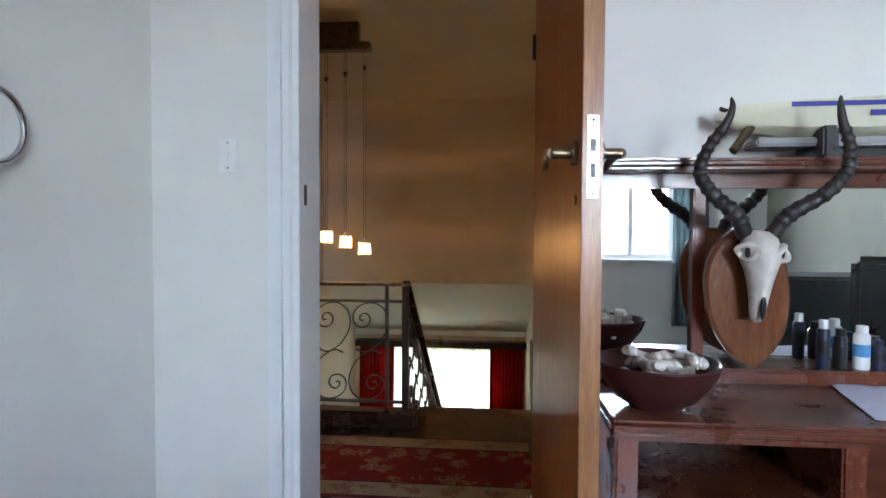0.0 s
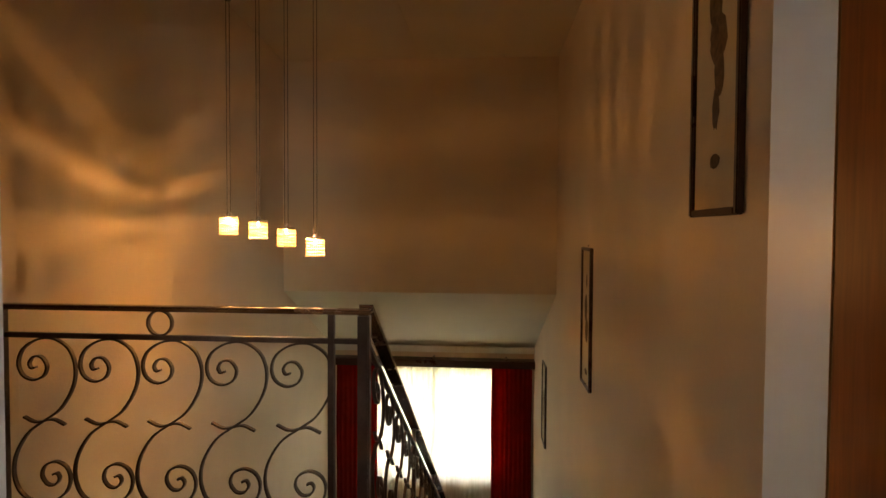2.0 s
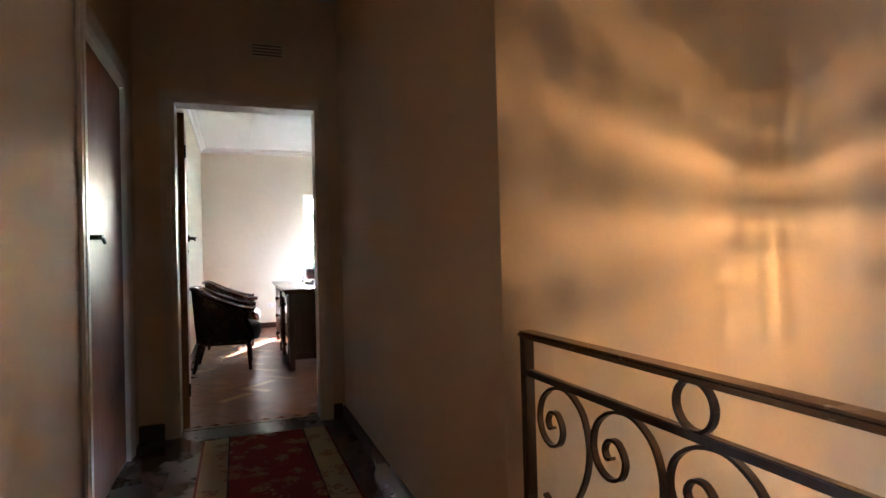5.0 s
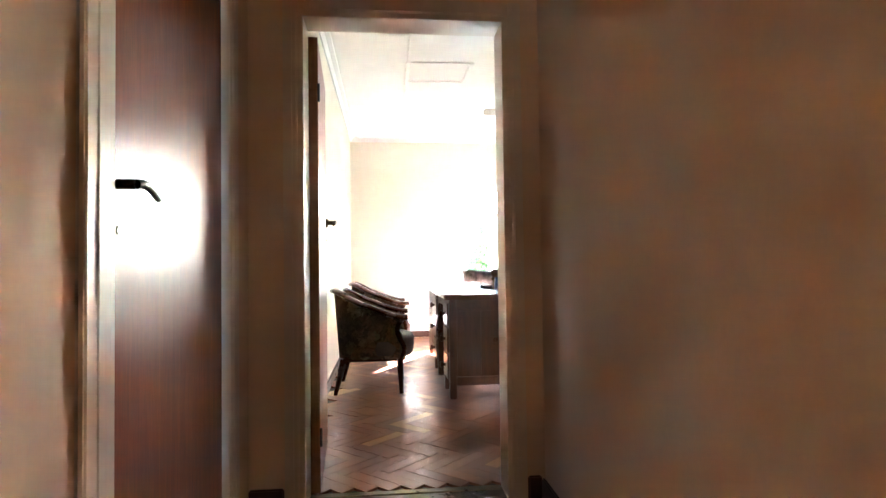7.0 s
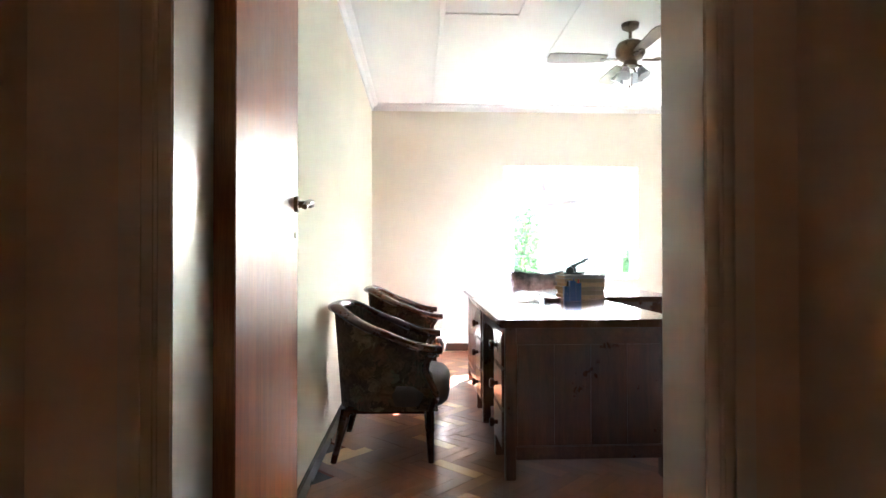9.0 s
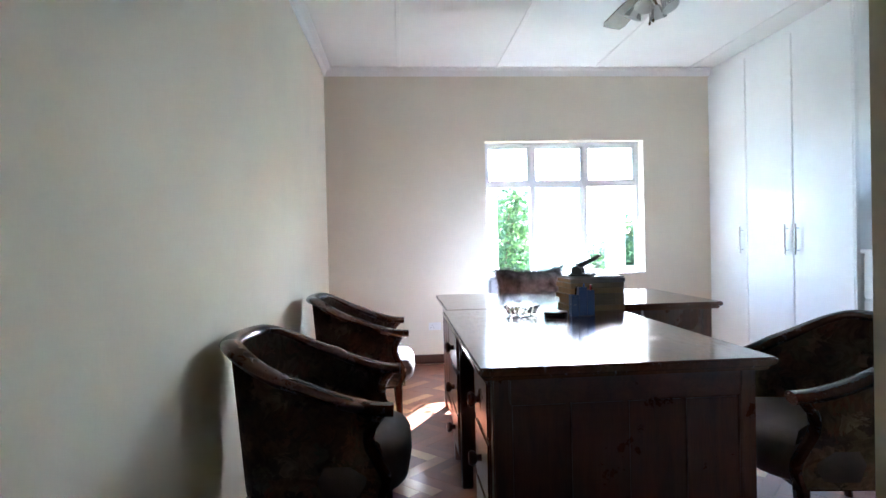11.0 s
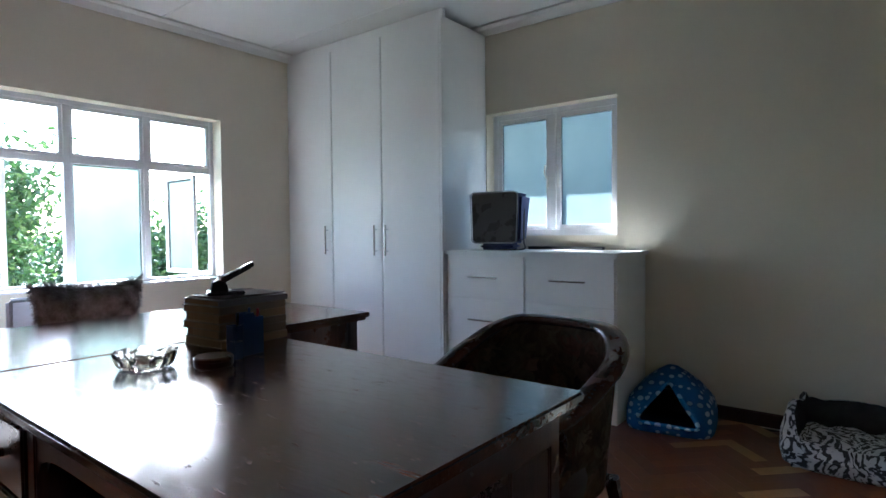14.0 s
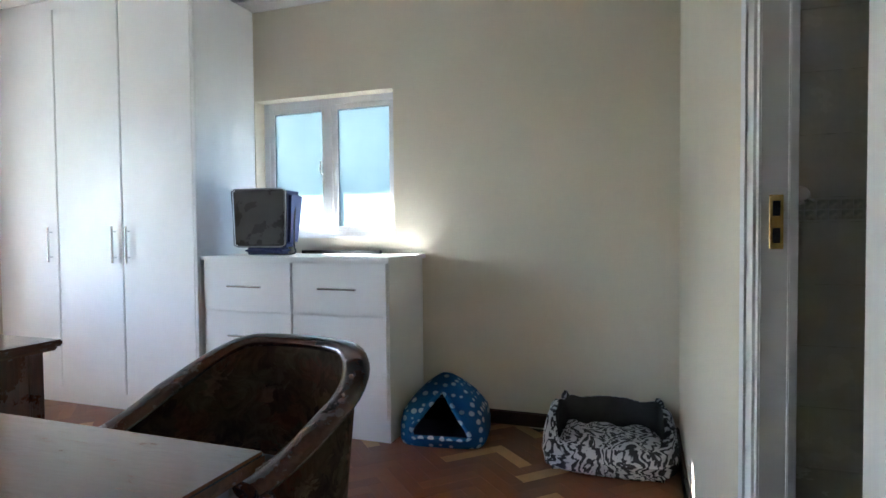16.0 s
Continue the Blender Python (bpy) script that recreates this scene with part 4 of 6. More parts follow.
vs = [bm.verts.new(p) for x in (0.0, 0.05) for p in ((x, 0.08, 0.02), (x, 0.30, 0.02), (x, 4.3, -2.62), (x, 4.3, -2.8), (x, 3.9, -2.8), (x, 0.08, -0.26))]
for f in ((0, 1, 2, 3, 4, 5), (11, 10, 9, 8, 7, 6)):
    bm.faces.new([vs[k] for k in f])
for k in range(6):
    bm.faces.new((vs[k], vs[k + 6], vs[(k + 1) % 6 + 6], vs[(k + 1) % 6]))
part("string", bm, STEP_WOOD, stairs)
solid("rail_curb", slab(bmesh.new(), (-1.315, -0.098, 0.0), (0.085, 0.02, 0.095), 0.012), STEP_WOOD, "dark stained timber curb under the landing railing", "curb")


def scroll(bm, m):
    """An S-shaped pair of scrolls about its waist, flat iron bar."""
    c = [(0, 0), (0.06, 0.045), (0.105, 0.12), (0.116, 0.19), (0.098, 0.25), (0.06, 0.283), (0.018, 0.294), (-0.035, 0.282), (-0.078, 0.248), (-0.092, 0.20), (-0.076, 0.16), (-0.038, 0.144), (0.0, 0.16), (0.012, 0.196), (-0.008, 0.226), (-0.036, 0.226), (-0.052, 0.204), (-0.044, 0.186), (-0.028, 0.190)]
    for s in (1, -1):
        pts = [m @ Vector((s * x, 0, s * z)) for x, z in c]
        ribbon(bm, smooth_line(pts, 4), 0.014, 0.007, m.to_3x3() @ Vector((0, 1, 0)))
    tail = [m @ Vector(p) for p in ((-0.075, 0, 0.012), (-0.03, 0, -0.006), (0.03, 0, 0.006), (0.075, 0, -0.012))]
    ribbon(bm, smooth_line(tail, 4), 0.014, 0.007, m.to_3x3() @ Vector((0, 1, 0)))
    return bm


rail = thing("landing_railing", "bronzed wrought-iron railing with scrolls along the landing edge", "railing")
YR = -0.045
part("handrail", slab(bmesh.new(), (-1.295, YR - 0.024, 0.842), (0.04, YR + 0.024, 0.86), 0.006), BRASS_RAIL, rail, "flat bronze handrail")
part("upper_bar", slab(bmesh.new(), (-1.29, YR - 0.009, 0.742), (0.0, YR + 0.009, 0.76), 0.002), IRON, rail)
part("lower_bar", slab(bmesh.new(), (-1.29, YR - 0.009, 0.135), (0.0, YR + 0.009, 0.153), 0.002), IRON, rail)
for x, w, top in ((-1.283, 0.014, 0.842), (-0.098, 0.011, 0.842)):
    part("post", slab(bmesh.new(), (x - w, YR - w, 0.094), (x + w, YR + w, top), 0.002), IRON, rail)
part("newel_post", slab(bmesh.new(), (-0.006, YR - 0.02, 0.094), (0.034, YR + 0.02, 0.842), 0.004), IRON, rail)
ring = [Vector((-0.70 + 0.043 * math.cos(a), YR, 0.801 + 0.043 * math.sin(a))) for a in np.linspace(0, 2 * math.pi, 29)]
part("ring", ribbon(bmesh.new(), ring, 0.014, 0.007, (0, 1, 0)), IRON, rail, soft=True)
for k in range(5):
    part("scroll", scroll(bmesh.new(), Matrix.Translation((-0.212 - k * 0.229, YR, 0.4475)) @ Matrix.Diagonal((1.02, 1, 1, 1))), IRON, rail, soft=True)

slope = RISE / GO
rail2 = thing("stair_railing", "bronzed wrought-iron railing running down the stairs", "railing")
LEN = 3.55


def sloped(bm, y0, y1, z_at, half_w, thick, x=0.014):
    vs = [bm.verts.new((x + sx * half_w, y, z_at - slope * y + dz)) for y in (y0, y1) for sx, dz in ((-1, -thick), (1, -thick), (1, 0), (-1, 0))]
    for f in ((0, 1, 5, 4), (1, 2, 6, 5), (2, 3, 7, 6), (3, 0, 4, 7), (3, 2, 1, 0), (4, 5, 6, 7)):
        bm.faces.new([vs[k] for k in f])
    return bm


part("handrail", sloped(bmesh.new(), YR + 0.027, LEN, 0.860, 0.024, 0.02), BRASS_RAIL, rail2, "flat bronze handrail")
part("upper_bar", sloped(bmesh.new(), YR + 0.024, LEN, 0.745, 0.009, 0.018), IRON, rail2)
part("lower_bar", sloped(bmesh.new(), YR + 0.12, LEN, 0.175, 0.009, 0.018), IRON, rail2)
for k in range(13):
    y = 0.20 + k * 0.262
    shear = Matrix(((0, 1, 0, 0), (1, 0, 0, 0), (-slope, 0, 1, 0), (0, 0, 0, 1)))
    part("scroll", scroll(bmesh.new(), Matrix.Translation((0.014, y, 0.455 - slope * y)) @ shear @ Matrix.Diagonal((0.95, 1, 0.93, 1))), IRON, rail2, soft=True)
for y in (1.27, 2.45, 3.53):
    part("post", slab(bmesh.new(), (0.003, y - 0.011, -slope * y + 0.03), (0.025, y + 0.011, 0.83 - slope * y), 0.002), IRON, rail2)

# ---- pendant lamps ----
LX, LY = (-0.935, -0.775, -0.624, -0.470), 0.98
LZ = (1.216, 1.195, 1.156, 1.106)      # tops of the caps
lamp = thing("pendant_lamp", "four lit crystal pendants hanging on long cords from a dark bar", "pendant lamp")
bm = slab(bmesh.new(), (-0.985, LY - 0.05, 2.565), (-0.42, LY + 0.05, 2.625), 0.008)
part("ceiling_bar", bm, BRONZE, lamp, "dark bronze ceiling bar")
part("mount", slab(bmesh.new(), (-0.91, LY - 0.035, 2.625), (-0.51, LY + 0.035, H), 0.004), BRONZE, lamp)
for x, zt in zip(LX, LZ):
    part("cord", rod(rod(bmesh.new(), (x - 0.009, LY, zt), (x - 0.009, LY, 2.565), 0.0018, 6), (x + 0.009, LY, zt), (x + 0.009, LY, 2.565), 0.0018, 6), BRONZE, lamp, "paired wire cords")
    part("cord_grip", slab(bmesh.new(), (x - 0.014, LY - 0.012, 2.42 - (zt - 1.1) * 0.9), (x + 0.014, LY + 0.012, 2.455 - (zt - 1.1) * 0.9), 0.003), BRONZE, lamp, "small bronze cord grip")
    bm = lathe(bmesh.new(), [(0.004, 0.0), (0.012, -0.004), (0.014, -0.016), (0.042, -0.020), (0.0465, -0.024), (0.0465, -0.029), (0.0, -0.030)], (x, LY, zt), 24)
    cap = part("cap", bm, CHROME, lamp, "polished metal cap", True)
    sh, rings = bmesh.new(), bmesh.new()
    for row in range(6):
        zz = zt - 0.038 - row * 0.0152
        for j in range(26):
            a = 2 * math.pi * (j + 0.5) / 26
            t = bmesh.new()
            bmesh.ops.create_icosphere(t, subdivisions=1, radius=1)
            join(sh, t, Matrix.Translation((x + 0.044 * math.cos(a), LY + 0.044 * math.sin(a), zz)) @ Matrix.Diagonal((0.0055, 0.0055, 0.0078, 1)))
        tube(rings, [Vector((x + 0.044 * math.cos(a), LY + 0.044 * math.sin(a), zz)) for a in np.linspace(0, 2 * math.pi, 25)], 0.0009, 5)
    part("shade", sh, BEAD, lamp, "cylinder of cut crystal beads")["kind"] = "stuff"
    part("wire_rings", rings, BRONZE, lamp)
    part("bulb", ball(bmesh.new(), (x, LY, zt - 0.044), 0.0075, 12, (1, 1, 1.6)), BULB, lamp, "glowing bulb", True)
    lamp_point("pendant_light", (x, LY, zt - 0.0760), 0.155, (1.0, 0.49, 0.155), 0.0007)

# ---- pictures on the stair wall ----
def picture(y0, y1, z0, z1, blots):
    ob = thing("picture", "tall narrow print in a dark wooden frame on the wall", "picture", group="stair pictures")
    x = 1.09
    bm = bmesh.new()
    w = 0.022
    for a, b in (((x - 0.022, y0, z0), (x, y0 + w, z1)), ((x - 0.022, y1 - w, z0), (x, y1, z1)), ((x - 0.022, y0 + w, z0), (x, y1 - w, z0 + w)), ((x - 0.022, y0 + w, z1 - w), (x, y1 - w, z1))):
        slab(bm, a, b, 0.004)
    part("frame", bm, DARK_SKIRT_Y, ob)
    sheet = part("print", slab(bmesh.new(), (x - 0.010, y0 + w, z0 + w), (x - 0.004, y1 - w, z1 - w)), PAPER_PLAIN, ob, "buff paper print")
    bm = bmesh.new()
    yc = (y0 + y1) / 2
    for dy, z, ry, rz in blots:
        t = bmesh.new()
        bmesh.ops.create_uvsphere(t, u_segments=14, v_segments=7, radius=1)
        for v in t.verts:
            v.co *= 1 + 0.25 * noise.noise(v.co * 2.3 + Vector((dy * 9, z * 7, 0)))
        join(bm, t, Matrix.Translation((x - 0.0105, yc + dy, z)) @ Matrix.Diagonal((0.0008, ry, rz, 1)))
        part("ink_shape", bm, INK, sheet)
        bm = bmesh.new()
    bm.free()
    part("hook", rod(bmesh.new(), (x - 0.006, yc, z1 + 0.012), (x - 0.001, yc, z1 + 0.012), 0.006, 10), BRONZE, ob)
    return ob


picture(-0.37, -0.02, 1.17, 2.12, [(0.01, 1.80, 0.05, 0.08), (-0.01, 1.68, 0.06, 0.07), (-0.02, 1.58, 0.035, 0.07), (0.0, 1.48, 0.025, 0.06), (0.0, 1.33, 0.035, 0.022)])
picture(1.70, 2.03, 0.10, 1.02, [(0.02, 0.62, 0.05, 0.09), (-0.01, 0.48, 0.05, 0.09), (0.0, 0.80, 0.02, 0.05), (0.0, 0.20, 0.05, 0.02)])
picture(4.30, 4.66, -1.27, -0.36, [(0.0, -0.75, 0.05, 0.09), (0.01, -0.9, 0.04, 0.08)])

# ---- curtains of the stair window ----
def drape(name, x0, x1, y, z0, z1, folds, depth, material, label, category, seed=0, sign=1):
    rnd = random.Random(seed)
    bm = bmesh.new()
    n = folds * 8
    ph = [rnd.uniform(-0.5, 0.5) for _ in range(folds + 1)]
    cols = []
    for k in range(n + 1):
        u = k / n
        f = u * folds
        amp = depth * (0.7 + 0.3 * math.sin(f * 1.7 + seed))
        off = amp * math.sin(2 * math.pi * f + ph[int(min(f, folds))] * 0.6)
        cols.append([bm.verts.new((x0 + (x1 - x0) * u + 0.004 * math.sin(7 * u + j), y + off * (0.35 + 0.65 * (1 - (zz - z0) / (z1 - z0))), zz)) for j, zz in enumerate(np.linspace(z0, z1, 9))])
    for a, b in zip(cols, cols[1:]):
        for j in range(8):
            bm.faces.new((a[j], b[j], b[j + 1], a[j + 1]))
    bmesh.ops.solidify(bm, geom=bm.faces[:], thickness=0.002)
    return solid(name, bm, material, label, category, soft=True)


drape("curtain", -1.66, -1.08, 5.80, -2.72, -0.72, 9, 0.028, RED_CLOTH, "deep red curtain drawn aside at the stair window", "curtain", 1)
drape("curtain", 0.50, 1.05, 5.80, -2.72, -0.72, 9, 0.028, RED_CLOTH, "deep red curtain drawn aside at the stair window", "curtain", 2)
drape("net_curtain", -1.15, 0.56, 5.87, -2.70, -0.72, 22, 0.014, NET, "white net curtain across the bright stair window", "curtain", 3)
po = thing("curtain_pelmet", "dark wooden curtain pelmet board above the stair window", "pelmet")
part("board", slab(bmesh.new(), (-1.72, 5.73, -0.74), (1.085, 5.76, -0.64), 0.006), DARK_SKIRT, po)
part("shelf", slab(bmesh.new(), (-1.72, 5.761, -0.66), (1.085, 5.929, -0.64), 0.004), DARK_SKIRT, po)
for x in (-1.3, -0.3, 0.7):
    part("bracket", slab(bmesh.new(), (x - 0.01, 5.755, -0.639), (x + 0.01, 5.928, -0.615), 0.003), BRONZE, po)

# ---- runner ----
HALF = 0.36
rug = new("runner_rug", mesh_of("runner_rug", slab(bmesh.new(), (-2.15, -HALF, 0), (2.15, HALF, 0.009), 0.003), rug_material(HALF, 4.3)))
rug.matrix_basis = pose(-1.42, -0.61, 0.0)
tagged(rug, "red and cream patterned Persian runner along the landing floor", "rug")
vent = thing("air_vent", "pale slotted air vent high on the corridor wall", "vent")
part("vent_plate", slab(bmesh.new(), (-3.73, -0.66, 2.36), (-3.722, -0.44, 2.46), 0.002), FRAME_CREAM, vent)
for z in (2.38, 2.40, 2.42, 2.44):
    part("slot", slab(bmesh.new(), (-3.7225, -0.64, z - 0.004), (-3.7205, -0.46, z + 0.004)), BRONZE, vent)

# ---- office: wardrobe and chest ----
ward = thing("wardrobe", "tall white built-in wardrobe with three doors and bar handles", "wardrobe")
XA, XB, YF = XW + 0.002, -7.425, 2.49
part("body", slab(bmesh.new(), (XA, YF + 0.002, 0.11), (XB, YN - 0.001, 2.715), 0.002), MELAMINE, ward)
part("plinth", slab(bmesh.new(), (XA, YF + 0.03, 0.0), (XB, YF + 0.05, 0.11)), MELAMINE, ward)
part("top_filler", slab(bmesh.new(), (XA, YF - 0.002, 2.70), (XB, YF + 0.03, 2.772)), MELAMINE, ward)
part("end_strip", slab(bmesh.new(), (XB - 0.018, YF - 0.022, 0.0), (XB + 0.001, YF + 0.002, 2.70), 0.002), MELAMINE, ward)
edges = (XA, -8.615, -8.03, XB - 0.018)
for k in range(3):
    d = part("door", slab(bmesh.new(), (edges[k] + 0.004, YF - 0.02, 0.115), (edges[k + 1] - 0.004, YF, 2.695), 0.004), MELAMINE, ward)
    hx = (edges[1] - 0.06, edges[2] - 0.06, edges[2] + 0.06)[k]
    bm = rod(bmesh.new(), (hx, YF - 0.05, 0.985), (hx, YF - 0.05, 1.225), 0.008, 12)
    for z in (1.02, 1.19):
        rod(bm, (hx, YF - 0.05, z), (hx, YF - 0.02, z), 0.005, 10)
    part("handle", bm, CHROME, d, "brushed steel bar handle", True)

chest = thing("chest_of_drawers", "white chest of drawers with steel bar handles under the window", "chest of drawers")
CX0, CX1, CY = -7.42, -6.155, 2.52
part("body", slab(bmesh.new(), (CX0, CY, 0.0), (CX1, YN - 0.02, 1.005), 0.002), MELAMINE, chest)
part("top", slab(bmesh.new(), (CX0, CY - 0.035, 1.006), (CX1 + 0.015, YN - 0.001, 1.032), 0.004), MELAMINE, chest)
rows = ((0.125, 0.385), (0.392, 0.70), (0.707, 0.998))
for x0, x1 in ((CX0 + 0.012, -6.772), (-6.765, CX1 - 0.004)):
    for z0, z1 in rows:
        d = part("drawer", slab(bmesh.new(), (x0, CY - 0.022, z0), (x1, CY - 0.002, z1), 0.006), MELAMINE, chest)
        xm, zm = (x0 + x1) / 2 + 0.005, z1 - 0.145
        bm = rod(bmesh.new(), (xm - 0.12, CY - 0.05, zm), (xm + 0.12, CY - 0.05, zm), 0.006, 12)
        for dx in (-0.08, 0.08):
            rod(bm, (xm + dx, CY - 0.05, zm), (xm + dx, CY - 0.02, zm), 0.005, 10)
        part("handle", bm, CHROME, d, "brushed steel bar handle", True)

# ---- desks ----
def desk(name, at, L, D, label, top_wood, drawers=True):
    """A pedestal desk, its length along local x, drawers on the local -y side; origin at the floor in the middle."""
    ob = thing(name, label, "desk", at, "office desks")
    bm = slab(bmesh.new(), (-L / 2, -D / 2, 0.750), (L / 2, D / 2, 0.775), 0.006)
    slab(bm, (-L / 2 + 0.012, -D / 2 + 0.012, 0.735), (L / 2 - 0.012, D / 2 - 0.012, 0.752), 0.006)
    part("top", bm, top_wood, ob, "worn polished desk top")
    i = 0.045
    for s in (-1, 1):
        xo = s * (L / 2 - i)
        xi = s * (L / 2 - i - 0.40)
        x0, x1 = min(xo, xi), max(xo, xi)
        ped = part("pedestal", slab(bmesh.new(), (x0 + 0.012, -D / 2 + i + 0.012, 0.105), (x1 - 0.012, D / 2 - i - 0.012, 0.735), 0.002), DESK_UP, ob)
        for sx in (x0, x1):
            for sy in (-D / 2 + i, D / 2 - i):
                ax, ay = sx + (0.0 if sx == x0 else -0.05), sy + (0.0 if sy < 0 else -0.05)
                part("leg", slab(bmesh.new(), (ax, ay, 0.0), (ax + 0.05, ay + 0.05, 0.736), 0.004), DESK_UP, ob)
        # panelled end: rails and four boards
        xe0, xe1 = (xo - 0.012, xo) if s > 0 else (xo, xo + 0.012)
        part("end_rail", slab(bmesh.new(), (xe0 - 0.004 * (s < 0), -D / 2 + i + 0.05, 0.10), (xe1 + 0.004 * (s > 0), D / 2 - i - 0.05, 0.165), 0.004), DESK_WOOD, ob)
        part("end_rail", slab(bmesh.new(), (xe0 - 0.004 * (s < 0), -D / 2 + i + 0.05, 0.655), (xe1 + 0.004 * (s > 0), D / 2 - i - 0.05, 0.735), 0.004), DESK_WOOD, ob)
        w = (D - 2 * i - 0.10) / 4
        for k in range(4):
            y0 = -D / 2 + i + 0.05 + k * w
            part("panel_board", slab(bmesh.new(), (xe0, y0 + 0.004, 0.165), (xe1 - 0.002, y0 + w - 0.004, 0.655), 0.005), DESK_UP, ob)
        if drawers:
            zz = (0.125, 0.325, 0.525, 0.715)
            for a, b in zip(zz, zz[1:]):
                d = part("drawer", slab(bmesh.new(), (x0 + 0.055, -D / 2 + i - 0.010, a + 0.006), (x1 - 0.055, -D / 2 + i + 0.014, b - 0.006), 0.006), DESK_WOOD, ob)
                bm = bmesh.new()
                t = lathe(bmesh.new(), [(0.0, 0.0), (0.012, 0.0), (0.011, 0.014), (0.022, 0.022), (0.026, 0.032), (0.02, 0.042), (0.0, 0.045)], n=18)
                join(bm, t, Matrix.Translation(((x0 + x1) / 2, -D / 2 + i - 0.010, (a + b) / 2)) @ Matrix.Rotation(radians(90), 4, "X"))
                part("knob", bm, DESK_WOOD, d, "turned wooden knob", True)
    # apron over the kneehole, with an arched lower edge
    bm = bmesh.new()
    xs = np.linspace(-L / 2 + 0.44, L / 2 - 0.44, 17)
    h = xs[-1]
    pts = [(x, 0.60 + 0.065 * math.sqrt(max(0, 1 - (x / h) ** 4))) for x in xs]
    for y in (-D / 2 + i + 0.006, -D / 2 + i + 0.026):
        lo = [bm.verts.new((x, y, z)) for x, z in pts]
        hi = [bm.verts.new((x, y, 0.735)) for x, z in pts]
        for k in range(16):
            bm.faces.new((lo[k], lo[k + 1], hi[k + 1], hi[k]))
    part("apron", bm, DESK_WOOD, ob)
    part("modesty_panel", slab(bmesh.new(), (-L / 2 + 0.45, D / 2 - i - 0.03, 0.20), (L / 2 - 0.45, D / 2 - i - 0.012, 0.735)), DESK_WOOD, ob)
    return ob


desk("writing_desk", pose(-6.195, 0.105, 0), 1.42, 0.905, "old dark-stained wooden desk with a panelled end, drawers and worn top", DESK_TOP)
desk("writing_desk", pose(-7.375, 0.455, 0, 0, 0, -90), 1.56, 0.92, "old dark-stained wooden desk set across behind the first", DESK_TOP)

# ---- tub chairs ----
def tub_chair(at):
    ob = thing("tub_chair", "tub armchair with dark floral upholstery and a curved wooden rail", "chair", at, "tub chairs")
    def plan(u, k=1.0):
        """Horseshoe seen from above; u from -1 (left arm) to 1 (right arm)."""
        a = abs(u)
        s = 1 if u >= 0 else -1
        if a > 0.62:
            f = (a - 0.62) / 0.38
            return s * (0.285 - 0.012 * f) * k, (-0.02 + 0.29 * f)
        th = a / 0.62 * math.pi / 2
        return s * 0.285 * math.sin(th) ** 0.85 * k, -0.02 - 0.285 * math.cos(th) ** 0.8 * (k if k < 1 else 1)
    def top(u):
        a = abs(u)
        e = max(0, (a - 0.22) / 0.78)
        return 0.805 - 0.205 * (e * e * (3 - 2 * e)) ** 0.85
    us = np.linspace(-1, 1, 45)
    line = [Vector((*plan(u), top(u))) for u in us]
    bm = bmesh.new()
    tube(bm, line, 0.037, 14, None, 0.62)
    rail_ob = part("top_rail", bm, CHAIR_WOOD, ob, "curved polished wooden rail", True)
    def shell(inset, z_low, taper, name):
        bm = bmesh.new()
        cols = []
        for u in us:
            a = abs(u)
            col = []
            for j in range(9):
                v = j / 8
                z = top(u) - 0.012 - (top(u) - 0.012 - z_low) * v
                x, y = plan(u)
                k = 1 - inset - taper * v
                back = 0.0
                if a > 0.62:
                    f = (a - 0.62) / 0.38
                    back = -f * (0.035 + 0.045 * math.sin(math.pi * min(1, v * 1.6))) + f * 0.05 * v
                col.append(bm.verts.new((x * k, (y + 0.02) * k - 0.02 + back, z)))
            cols.append(col)
        for c, d in zip(cols, cols[1:]):
            for j in range(8):
                bm.faces.new((c[j], d[j], d[j + 1], c[j + 1]))
        bmesh.ops.solidify(bm, geom=bm.faces[:], thickness=0.022)
        return part(name, bm, TAPESTRY, ob, "dark floral tapestry cover", True)
    shell(-0.005, 0.27, 0.13, "outer_back")
    shell(0.13, 0.40, 0.05, "inner_back")
    bm = bmesh.new()
    rings = []
    for z, k in ((0.285, 0.94), (0.30, 0.99), (0.36, 1.03), (0.415, 1.02), (0.44, 0.95), (0.452, 0.80), (0.458, 0.45)):
        ringv = []
        for q in range(36):
            a = 2 * math.pi * q / 36
            c, s = math.cos(a), math.sin(a)
            x = 0.255 * math.copysign(abs(c) ** 0.6, c) * k
            y = 0.045 + 0.265 * math.copysign(abs(s) ** 0.7, s) * k
            ringv.append(bm.verts.new((x * (0.93 if y < 0 else 1), y, z)))
        rings.append(ringv)
    for a, b in zip(rings, rings[1:]):
        for q in range(36):
            bm.faces.new((a[q], a[(q + 1) % 36], b[(q + 1) % 36], b[q]))
    bm.faces.new(rings[0][::-1])
    bm.faces.new(rings[-1])
    part("seat", bm, SEAT_CLOTH, ob, "rounded brown velvet seat", True)
    part("seat_frame", slab(bmesh.new(), (-0.225, -0.22, 0.25), (0.225, 0.22, 0.287), 0.012), CHAIR_WOOD, ob)
    for sx in (-1, 1):
        for y0, y1, spread in ((0.205, 0.215, 0.235), (-0.215, -0.275, 0.235)):
            bm = bmesh.new()
            tube(bm, smooth_line([(sx * 0.215, y0, 0.27), (sx * (0.22 + spread) / 2, (y0 * 0.6 + y1 * 0.4), 0.15), (sx * spread, y1, 0.0)], 4), 0.02, 8, [0.027, 0.026, 0.025, 0.023, 0.021, 0.0195, 0.018, 0.0165, 0.015])
            part("leg", bm, CHAIR_WOOD, ob, soft=True)
        bm = bmesh.new()
